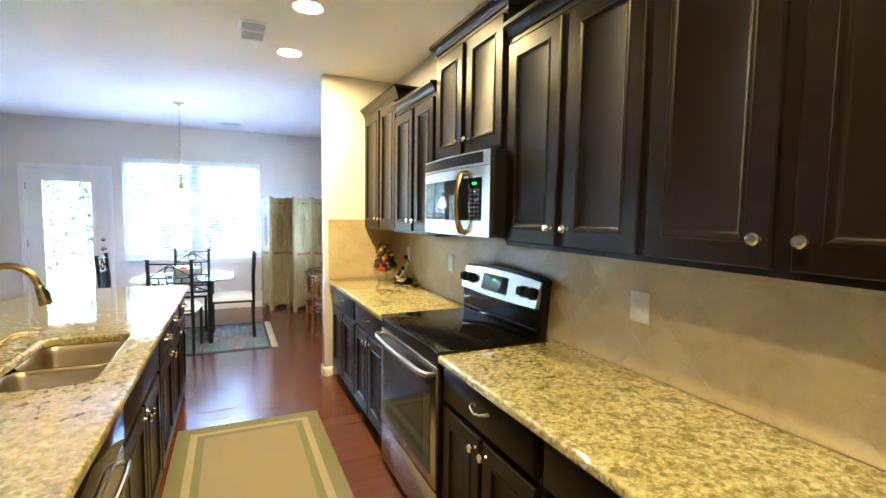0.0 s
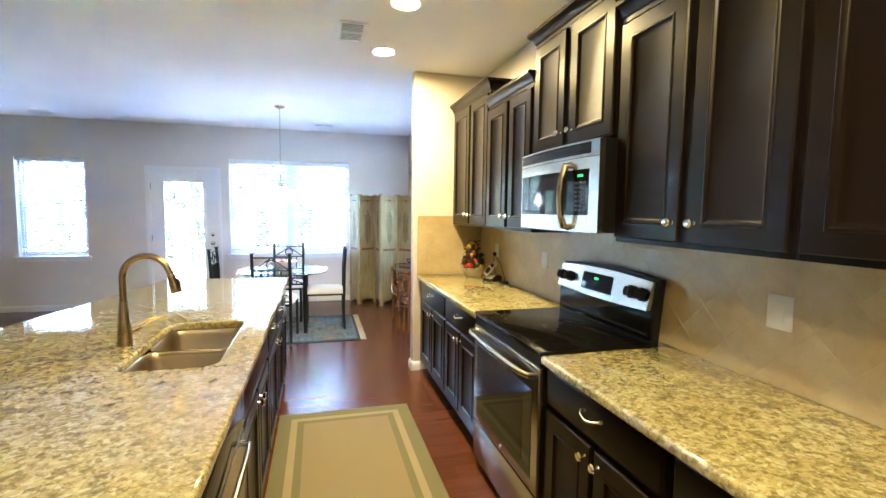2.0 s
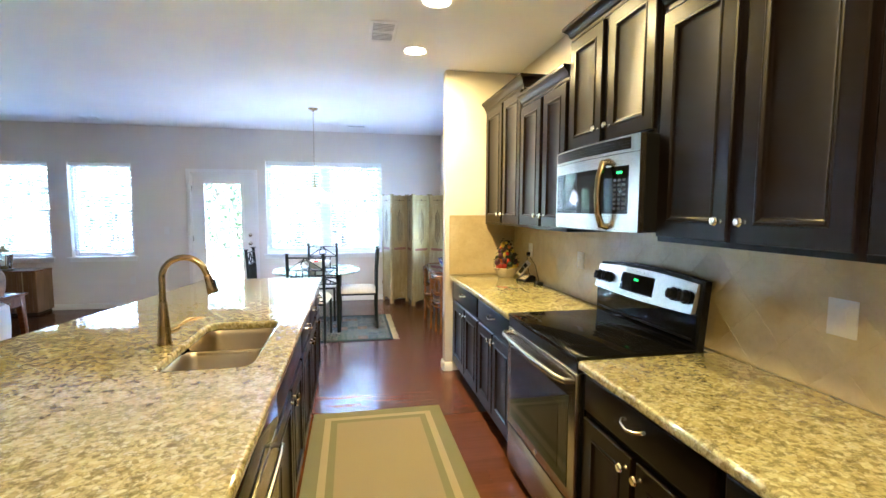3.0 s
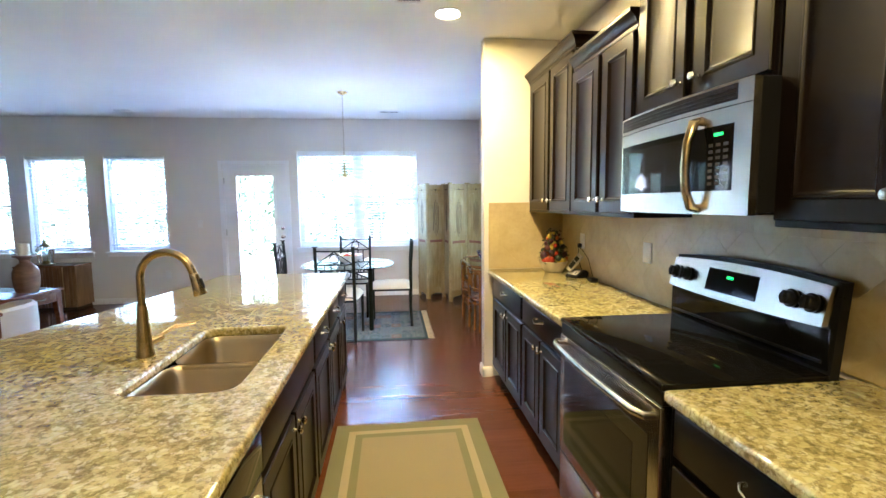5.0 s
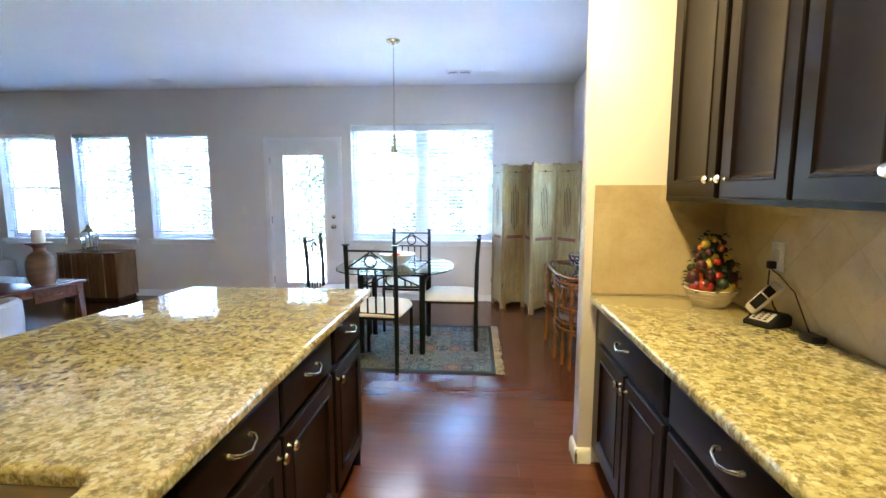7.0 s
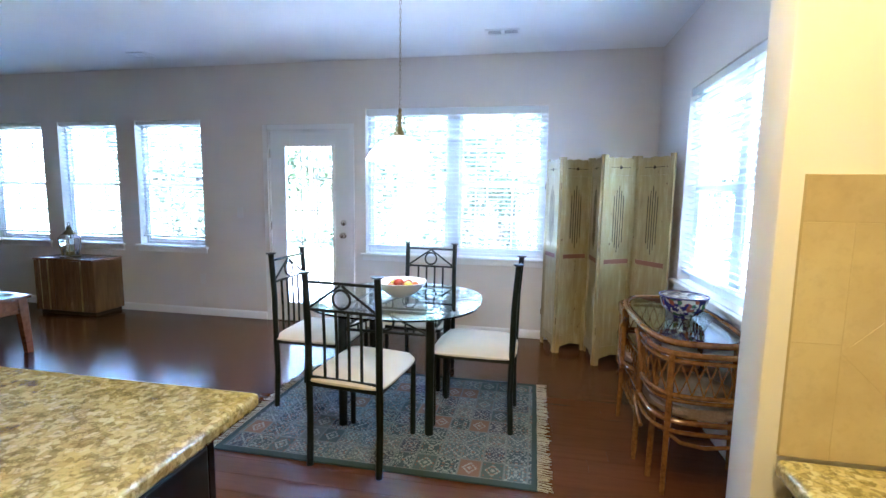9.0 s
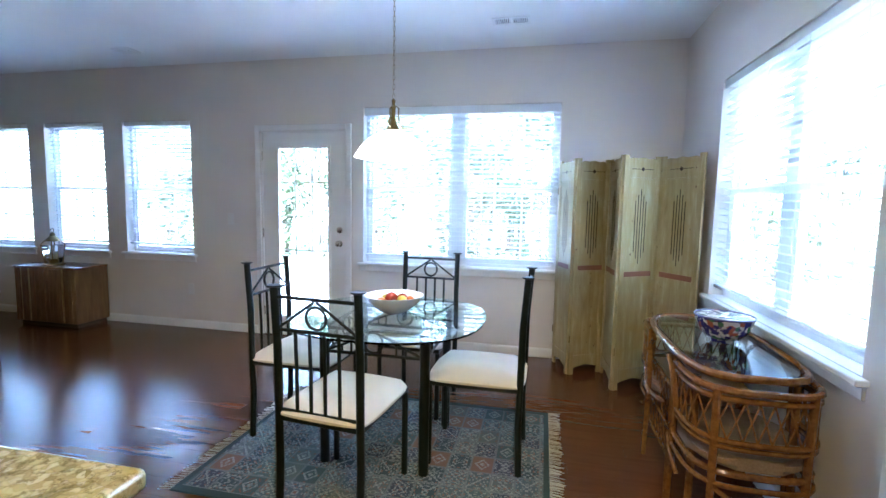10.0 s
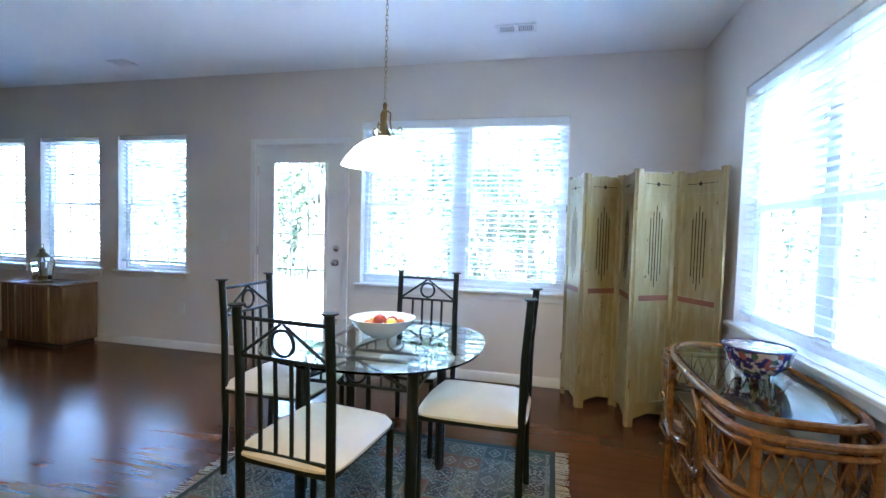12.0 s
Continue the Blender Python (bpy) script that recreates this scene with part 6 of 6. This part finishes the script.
def lantern():
    c = Vector((-6.31, 8.06, 0.6405))
    ob = thing("lantern", c, "brass and glass lantern with a candle on the low cabinet", "lantern")
    s = 0.062
    part("tray", lathe([(0.100, 0), (0.104, 0.010), (0.098, 0.014), (0.0, 0.012)], c, 24), BRASS, ob)
    for sx in (-1, 1):
        for sy in (-1, 1):
            d = Vector((sx * s, sy * s, 0))
            part("post", tube([c + d * 0.85 + Vector((0, 0, 0.013)), c + d * 1.18 + Vector((0, 0, 0.215)), c + d * 0.75 + Vector((0, 0, 0.262))], 0.006, 6), BRASS, ob)
    gb = boxes((c.x - s, c.x + s, c.y - s, c.y + s, c.z + 0.018, c.z + 0.212))
    for v in gb.verts:
        k = 0.80 if v.co.z < c.z + 0.1 else 1.12
        v.co.x, v.co.y = c.x + (v.co.x - c.x) * k, c.y + (v.co.y - c.y) * k
    g = part("glass", gb, PANE, ob, "clear lantern glass")
    g.visible_shadow = False
    part("candle", lathe([(0.034, 0.0125), (0.034, 0.06), (0.030, 0.063), (0, 0.063)], c, 18), BRASS, g)
    part("roof", lathe([(0.072, 0.255), (0.060, 0.275), (0.036, 0.300), (0.022, 0.315), (0.028, 0.325), (0.018, 0.345), (0.0, 0.352)], c, 18), BRASS, ob)
    part("ring_handle", tube(arc(tuple(c + Vector((0, 0, 0.372))), 0.020, 0, 342, 19), 0.003, 6, True), BRASS, ob)


lantern()


def coffee_table():
    ob = thing("coffee_table", (0, 0, 0), "red brown wooden table with a pale runner in the living room", "table")
    L, W, H = 1.15, 0.82, 0.505
    part("top", boxes((0, -L, 0, -W, H - 0.028, H), bev=0.006, seg=2), TABLEWOOD, ob)
    for x, sx in ((-0.06, 1), (-L + 0.06, -1)):
        for y, sy in ((-0.055, 1), (-W + 0.055, -1)):
            leg = bmesh.new()
            lo = [(x + sx * 0.02 + a * 0.026, y + sy * 0.02 + b * 0.026, 0) for a, b in ((-1, -1), (1, -1), (1, 1), (-1, 1))]
            hi = [(x + a * 0.036, y + b * 0.036, H - 0.0285) for a, b in ((-1, -1), (1, -1), (1, 1), (-1, 1))]
            v = [leg.verts.new(p) for p in lo + hi]
            for q in ((3, 2, 1, 0), (4, 5, 6, 7), (0, 1, 5, 4), (1, 2, 6, 5), (2, 3, 7, 6), (3, 0, 4, 7)):
                leg.faces.new([v[k] for k in q])
            bmesh.ops.bevel(leg, geom=leg.edges[:], offset=0.004, segments=1, affect="EDGES")
            part("leg", leg, TABLEWOOD, ob)
    for a, b, c, d in ((-0.03, -0.05, -0.095, -W + 0.095), (-L + 0.05, -L + 0.03, -0.095, -W + 0.095), (-0.10, -L + 0.10, -0.03, -0.05), (-0.10, -L + 0.10, -W + 0.05, -W + 0.03)):
        part("apron", boxes((a, b, c, d, H - 0.085, H - 0.029)), TABLEWOOD, ob)
    dr = part("drawer", boxes((-0.012, -0.0295, -0.10, -0.52, H - 0.150, H - 0.032), bev=0.003), TABLEWOOD, ob)
    part("pull", tube([(-0.012, -0.26, H - 0.090), (0.008, -0.27, H - 0.094), (0.008, -0.35, H - 0.094), (-0.012, -0.36, H - 0.090)], 0.004, 6), BRASS, dr)
    m = pose(-5.32, 6.86, 0, 0, 0, -7)
    ob.matrix_basis = m
    rn = thing("table_runner", (0, 0, 0), "pale blue and white woven runner lying on the wooden table", "runner")
    part("cloth", boxes((-0.10, -L + 0.1, -0.05, -0.34, H + 0.0005, H + 0.005), bev=0.0015), RUNNERCLOTH, rn)
    rn.matrix_basis = m


coffee_table()


def vase():
    c = Vector((-5.47, 6.52, 0.5055))
    ob = thing("candle_vase", c, "brown turned wooden vase holding a cream pillar candle", "vase")
    k, h = 0.97, 1.09
    body = [(0.085, 0), (0.100, 0.010), (0.120, 0.08), (0.126, 0.17), (0.122, 0.225), (0.098, 0.275), (0.062, 0.305), (0.050, 0.318), (0.052, 0.345), (0.072, 0.365), (0.110, 0.378), (0.110, 0.388), (0.0, 0.386)]
    part("vase_body", lathe([(a * k, b * h) for a, b in body], c, 34), VASE, ob)
    cd = part("candle", lathe([(a * 1.08, b * h) for a, b in ((0.050, 0.3885), (0.050, 0.500), (0.046, 0.508), (0.0, 0.504))], c, 22), WAX, ob, "cream pillar candle")
    part("wick", tube([c + Vector((0, 0, 0.549)), c + Vector((0.001, 0, 0.566))], 0.0015, 5), SLOT, cd)


vase()


def barrel_chair():
    """A low upholstered chair with a rounded back."""
    ob = thing("barrel_chair", (0, 0, 0), "rounded off-white upholstered armchair in the living room", "armchair")
    n = 26
    bm = bmesh.new()
    cols = []
    for i in range(n + 1):
        a = radians(-110 + 220 * i / n)
        q = abs(2 * i / n - 1)
        top = 0.735 - 0.13 * q ** 3
        prof = [(0.36, 0.08), (0.385, 0.20), (0.40, 0.50), (0.395, top - 0.03), (0.365, top), (0.325, top - 0.015), (0.30, top - 0.06), (0.295, 0.40), (0.29, 0.08)]
        cols.append([bm.verts.new((r * math.cos(a), r * math.sin(a), z)) for r, z in prof])
    m = len(cols[0])
    for a, b in zip(cols, cols[1:]):
        for k in range(m):
            bm.faces.new((a[k], a[(k + 1) % m], b[(k + 1) % m], b[k]))
    bm.faces.new(cols[0])
    bm.faces.new(cols[-1][::-1])
    part("backrest", bm, FABRIC, ob)
    part("seat_cushion", lathe([(0.0, 0.30), (0.27, 0.30), (0.285, 0.33), (0.285, 0.41), (0.26, 0.44), (0.0, 0.45)], (0, 0, 0), 30), FABRIC, ob)
    part("seat_base", lathe([(0.0, 0.08), (0.28, 0.08), (0.282, 0.299), (0.0, 0.299)], (0, 0, 0), 30), FABRIC, ob)
    for k in range(4):
        a = radians(45 + 90 * k)
        part("leg", tube([(0.24 * math.cos(a), 0.24 * math.sin(a), 0.0795), (0.25 * math.cos(a), 0.25 * math.sin(a), 0)], [0.022, 0.016], 8), TABLEWOOD, ob)
    ob.matrix_basis = pose(-5.02, 5.36, 0, 0, 0, 15) @ Matrix.Diagonal((0.95, 0.95, 0.82, 1))


barrel_chair()


def side_table():
    ob = thing("side_table", (-4.68, 4.64, 0), "small brown wooden side table beside the armchair", "table")
    x0, x1, y0, y1 = -4.90, -4.46, 4.42, 4.86
    part("top", boxes((x0, x1, y0, y1, 0.612, 0.64), bev=0.004), TABLEWOOD, ob)
    part("box", boxes((x0 + 0.03, x1 - 0.012, y0 + 0.03, y1 - 0.012, 0.44, 0.6115), bev=0.003), TABLEWOOD, ob)
    for x in (x0 + 0.04, x1 - 0.035):
        for y in (y0 + 0.04, y1 - 0.035):
            part("leg", tube([(x, y, 0.4395), (x, y, 0)], [0.020, 0.013], 8), TABLEWOOD, ob)


side_table()


def sofa():
    x0, x1, y0, y1 = -8.98, -6.94, 6.83, 7.68
    ob = thing("sofa", ((x0 + x1) / 2, (y0 + y1) / 2, 0), "beige fabric sofa in the living room, partly seen", "sofa")
    part("base", boxes((x0, x1, y0, y1, 0.08, 0.30), bev=0.03, seg=3), SOFA, ob)
    part("backrest", boxes((x0 + 0.19, x1 - 0.19, y1 - 0.20, y1, 0.301, 0.76), bev=0.06, seg=4), SOFA, ob)
    for a, b in ((x0, x0 + 0.185), (x1 - 0.185, x1)):
        part("armrest", boxes((a, b, y0, y1, 0.301, 0.60), bev=0.06, seg=4), SOFA, ob)
    m = (x0 + x1) / 2
    for a, b in ((x0 + 0.19, m - 0.004), (m + 0.004, x1 - 0.19)):
        part("seat_cushion", boxes((a, b, y0 + 0.01, y1 - 0.205, 0.302, 0.45), bev=0.04, seg=4), SOFA, ob)
    for x in (x0 + 0.08, x1 - 0.08):
        for y in (y0 + 0.08, y1 - 0.08):
            part("foot", tube([(x, y, 0.08), (x, y, 0)], 0.02, 8), TABLEWOOD, ob)


sofa()


def cushion(x, y, z, rz):
    ob = thing("cushion", (0, 0, 0), "dark patterned throw cushion on the sofa", "cushion")
    bm = bmesh.new()
    n = 12
    for s in (-1, 1):
        g = [[bm.verts.new(((2 * i / n - 1) * 0.22 * (1 - 0.06 * (1 - (2 * j / n - 1) ** 2)), s * 0.075 * ((1 - (2 * i / n - 1) ** 2) * (1 - (2 * j / n - 1) ** 2)) ** 0.45 if 0 < i < n and 0 < j < n else 0,
                          0.22 + (2 * j / n - 1) * 0.22 * (1 - 0.06 * (1 - (2 * i / n - 1) ** 2)))) for j in range(n + 1)] for i in range(n + 1)]
        for i in range(n):
            for j in range(n):
                bm.faces.new((g[i][j], g[i + 1][j], g[i + 1][j + 1], g[i][j + 1]))
    bmesh.ops.remove_doubles(bm, verts=bm.verts, dist=0.0001)
    part("cover", bm, PILLOW, ob)
    ob.matrix_basis = pose(x, y, z, -14, 0, rz)


cushion(-7.40, 7.31, 0.452, -8)
cushion(-7.95, 7.31, 0.452, 6)


# ---- outdoors ----
tagged(solid("ground", boxes((-150, 150, NORTH + 0.17, 220, -0.25, -0.15), (EAST + 0.3, 150, -60, NORTH + 0.17, -0.25, -0.15)), GRASS, "green lawn outside the windows", "ground", "structure"))
# Slab reaches well past the door, enlarged to bounce daylight onto the ceilings.
solid("patio_slab", boxes((-6.4, -0.8, NORTH + 0.161, NORTH + 4.4, -0.15, -0.02), bev=0.01), simple("concrete", (0.30, 0.29, 0.27), 0.85, vary=0.1, fine=40), "pale concrete patio outside the door, enlarged to bounce light", "patio")


def tree(seed, height):
    rng = random.Random(seed)
    ob = thing("tree", (0, 0, 0), "tall leafy green tree outside the windows", "tree", "trees in the garden")
    trunk = tube([(0, 0, -0.2), (0.05, 0.02, height * 0.25), (-0.04, 0.05, height * 0.55), (0.03, 0, height * 0.9)], [0.16, 0.12, 0.08, 0.03], 9)
    limbs = []
    for k in range(9):
        a, z = rng.uniform(0, 6.28), height * rng.uniform(0.18, 0.8)
        L = height * rng.uniform(0.12, 0.24)
        end = Vector((L * math.cos(a), L * math.sin(a), z + L * rng.uniform(0.2, 0.7)))
        limbs.append(end)
        tube([(0, 0, z), tuple(Vector((0, 0, z)).lerp(end, 0.5) + Vector((0, 0, 0.1))), tuple(end)], [0.05, 0.03, 0.015], 6, False, trunk)
    part("trunk", trunk, BARK, ob)
    centres = [(e + Vector((rng.uniform(-0.4, 0.4), rng.uniform(-0.4, 0.4), rng.uniform(-0.3, 0.5))), rng.uniform(0.5, 1.1)) for e in limbs for _ in range(2)] + [(Vector((0, 0, height * 0.9)), 0.9)]
    vs, fs = [], []
    for c, r in centres:
        for _ in range(170):
            d = Vector((rng.gauss(0, 1), rng.gauss(0, 1), rng.gauss(0, 0.8)))
            p = c + d.normalized() * r * rng.uniform(0.3, 1.0)
            u = Vector((rng.uniform(-1, 1), rng.uniform(-1, 1), rng.uniform(-1, 0.4))).normalized()
            w = u.orthogonal().normalized()
            L, W = rng.uniform(0.07, 0.13), rng.uniform(0.03, 0.055)
            i = len(vs)
            vs += [tuple(p), tuple(p + u * L * 0.5 + w * W), tuple(p + u * L), tuple(p + u * L * 0.5 - w * W)]
            fs.append((i, i + 1, i + 2, i + 3))
    me = bpy.data.meshes.new("crown")
    me.from_pydata(vs, [], fs)
    me.materials.append(LEAF)
    cr = new("crown", me)
    cr.parent = ob
    return ob


def shrub(seed):
    """A leafy bush of overlapping clumps that reach the ground."""
    rng = random.Random(seed)
    ob = thing("shrub", (0, 0, 0), "tall dense green shrub at the edge of the woods", "shrub", "shrubs at the edge of the woods")
    stems = bmesh.new()
    clumps = []
    for _ in range(16):
        a, r, z = rng.uniform(0, 6.28), rng.uniform(0.1, 1.1), rng.uniform(0.3, 3.4)
        c = Vector((r * math.cos(a), r * math.sin(a), z))
        clumps.append((c, rng.uniform(0.45, 0.85)))
        tube([(0.1 * math.cos(a), 0.1 * math.sin(a), -0.1), tuple(c * 0.5), tuple(c)], [0.03, 0.022, 0.01], 5, False, stems)
    part("stems", stems, BARK, ob)
    vs, fs = [], []
    for c, r in clumps:
        for _ in range(190):
            d = Vector((rng.gauss(0, 1), rng.gauss(0, 1), rng.gauss(0, 0.8))).normalized()
            p = c + d * r * rng.uniform(0.4, 1.0)
            u = Vector((rng.uniform(-1, 1), rng.uniform(-1, 1), rng.uniform(-1, 0.5))).normalized()
            w = u.orthogonal().normalized()
            L, W = rng.uniform(0.09, 0.16), rng.uniform(0.035, 0.06)
            i = len(vs)
            vs += [tuple(p), tuple(p + u * L * 0.5 + w * W), tuple(p + u * L), tuple(p + u * L * 0.5 - w * W)]
            fs.append((i, i + 1, i + 2, i + 3))
    me = bpy.data.meshes.new("foliage")
    me.from_pydata(vs, [], fs)
    me.materials.append(LEAF)
    fo = new("foliage", me)
    fo.parent = ob
    return ob


rng = random.Random(5)
shrubs = [shrub(21), shrub(22)]
rows = [(-13.5 + 1.55 * k, 15.6 + rng.uniform(-0.9, 0.9)) for k in range(14)] + [(6.4 + rng.uniform(-0.7, 0.7), 2.6 + 1.6 * k) for k in range(7)]
for k, (x, y) in enumerate(rows):
    m = pose(x, y, -0.15, 0, 0, rng.uniform(0, 360)) @ Matrix.Diagonal((1, 1, rng.uniform(0.75, 1.15), 1))
    if k < 2:
        shrubs[k].matrix_basis = m
    else:
        copy_thing(shrubs[k % 2], m)

rng = random.Random(12)
trees = [tree(3, 7.0), tree(7, 8.5), tree(11, 5.0)]
spots = [(-8.8, 14.5), (-7.0, 15.6), (-5.6, 13.8), (-4.2, 15.4), (-3.0, 13.6), (-1.7, 14.8), (-0.4, 13.4), (1.0, 15.2), (2.6, 13.6), (-10.6, 15.4), (4.3, 11.4), (5.6, 9.2), (4.6, 7.2), (6.2, 5.4), (5.0, 3.4), (6.5, 12.6),
         (-12.5, 17), (-6.2, 19), (-3.5, 19.5), (-0.8, 19), (2.4, 18.5), (-9.4, 19.5), (8.2, 8.0), (8.0, 4.8), (8.8, 10.8), (-4.9, 17.2), (-3.9, 20.5), (-2.2, 17.0), (-5.0, 21.5), (-7.8, 17.4), (-0.2, 17.3), (-10.2, 21), (1.4, 20.8), (-11.8, 14.6), (-14.5, 16)]
for k, (x, y) in enumerate(spots):
    m = pose(x if y > 13 else x + 2.2, y + 2.5 if y > 13 else y, -0.15, 0, 0, rng.uniform(0, 360))
    if k < 3:
        trees[k].matrix_basis = m
    else:
        copy_thing(trees[k % 3], m)


# ---- tiles on the wall, planks of the floor ----
def clip(poly, x0, x1, z0, z1):
    for axis, lim, keep in ((0, x0, 1), (0, x1, -1), (1, z0, 1), (1, z1, -1)):
        out = []
        for i, a in enumerate(poly):
            b = poly[(i + 1) % len(poly)]
            ia, ib = keep * (a[axis] - lim) >= 0, keep * (b[axis] - lim) >= 0
            if ia:
                out.append(a)
            if ia != ib:
                t = (lim - a[axis]) / (b[axis] - a[axis])
                out.append((a[0] + (b[0] - a[0]) * t, a[1] + (b[1] - a[1]) * t))
        poly = out
        if len(poly) < 3:
            return []
    return poly


def area(poly):
    return abs(sum(a[0] * b[1] - b[0] * a[1] for a, b in zip(poly, poly[1:] + poly[:1]))) / 2


def tiles(owner, axis, face, s, u0, u1, z0, z1, size, name="tile", diagonal=True):
    g = 0.0005
    polys = []
    if diagonal:
        h = size / math.sqrt(2)
        for i in range(int((u1 - u0) / h) + 3):
            for j in range(int((z1 - z0) / h) + 3):
                if (i + j) % 2:
                    continue
                cu, cz = u0 + (i - 1) * h, z0 + (j - 1) * h
                r = h - g
                polys.append([(cu - r, cz), (cu, cz - r), (cu + r, cz), (cu, cz + r)])
    else:
        n, m = max(1, round((u1 - u0) / size)), max(1, round((z1 - z0) / size))
        for i in range(n):
            for j in range(m):
                a, b = u0 + (u1 - u0) * i / n, u0 + (u1 - u0) * (i + 1) / n
                c, d = z0 + (z1 - z0) * j / m, z0 + (z1 - z0) * (j + 1) / m
                polys.append([(a + g, c + g), (b - g, c + g), (b - g, d - g), (a + g, d - g)])
    for p in polys:
        p = clip(p, u0 + g, u1 - g, z0 + g, z1 - g)
        if not p or area(p) < 0.0004:
            continue
        bm = prism(p, face + s * 0.003, face + s * 0.0092, axis)
        top = [e for e in bm.edges if all(abs((v.co.x if axis == "x" else v.co.y) - (face + s * 0.0092)) < 1e-5 for v in e.verts)]
        bmesh.ops.bevel(bm, geom=top, offset=0.0006, segments=1, affect="EDGES")
        me = finish(bm, name, TILE)
        ob = new(name, me)
        ob.parent = owner


grout_k = solid("tile_grout", boxes((-0.0085, -0.0003, -1.2, STUB0 - 0.0003, 0.9142, 1.420)), GROUT, "tan grout bed behind the wall tiles", "grout", "structure")
grout_s = solid("tile_grout", boxes((-0.630, -0.0086, STUB0 - 0.0085, STUB0 - 0.0003, 0.9142, 1.456)), GROUT, "tan grout bed behind the wall tiles", "grout", "structure")
tiles(wall_kitchen, "x", 0.0, -1, -1.2, STUB0 - 0.010, 1.332, 1.420, 0.30, diagonal=False)
tiles(wall_kitchen, "x", 0.0, -1, -1.2, STUB0 - 0.010, 0.9150, 1.332, 0.155)
tiles(wall_stub, "y", STUB0, -1, -0.630, -0.010, 1.370, 1.456, 0.30, diagonal=False)
tiles(wall_stub, "y", STUB0, -1, -0.630, -0.545, 0.9150, 1.370, 0.24, diagonal=False)
tiles(wall_stub, "y", STUB0, -1, -0.545, -0.010, 0.9150, 1.370, 0.30)

floor = solid("floor", boxes((-9.52, 0.2, -3.62, NORTH + 0.16, -0.15, -0.0015)), simple("plank_gap", (0.075, 0.027, 0.011), 0.35), "dark cherry plank floor", "floor", "structure")


def planks():
    rng = random.Random(21)
    W, g = 0.127, 0.0003
    near, rest_v, rest_f = [], [], []
    row, y = 0, -3.5
    meshes = {}
    while y < NORTH:
        x = -9.4 - rng.uniform(0, 1.0)
        yb = min(y + W, NORTH)
        while x < 0.0:
            L = rng.choice((0.9, 1.2, 1.2, 1.5))
            a, b = max(x, -9.4), min(x + L, 0.0)
            if b - a > 0.02:
                cx, cy = (a + b) / 2, (y + yb) / 2
                if -3.6 < cx and 2.2 < cy < 8.2 and len(near) < 290:
                    near.append((a, b, y, yb))
                else:
                    i = len(rest_v)
                    A, B, C, D = a + g, b - g, y + g, yb - g
                    rest_v += [(A, C, 0), (B, C, 0), (B, D, 0), (A, D, 0), (A, C, -0.0014), (B, C, -0.0014), (B, D, -0.0014), (A, D, -0.0014)]
                    rest_f += [(i, i + 1, i + 2, i + 3), (i, i + 4, i + 5, i + 1), (i + 1, i + 5, i + 6, i + 2), (i + 2, i + 6, i + 7, i + 3), (i + 3, i + 7, i + 4, i)]
            x += L
        y += W
        row += 1
    for a, b, c, d in near:
        key = (round(b - a, 4), round(d - c, 4))
        if key not in meshes:
            me = bpy.data.meshes.new("plank")
            hx, hy = key[0] / 2 - g, key[1] / 2 - g
            e = 0.0001
            me.from_pydata([(-hx + e, -hy + e, 0), (hx - e, -hy + e, 0), (hx - e, hy - e, 0), (-hx + e, hy - e, 0), (-hx, -hy, -0.0014), (hx, -hy, -0.0014), (hx, hy, -0.0014), (-hx, hy, -0.0014)], [],
                           [(0, 1, 2, 3), (0, 4, 5, 1), (1, 5, 6, 2), (2, 6, 7, 3), (3, 7, 4, 0)])
            me.materials.append(PLANK)
            meshes[key] = me
        ob = new("plank", meshes[key])
        ob.parent = floor
        ob.location = ((a + b) / 2, (c + d) / 2, 0)
    me = bpy.data.meshes.new("planks")
    me.from_pydata(rest_v, [], rest_f)
    me.materials.append(PLANK)
    ob = tagged(new("planks", me), kind="stuff")
    ob.parent = floor


planks()
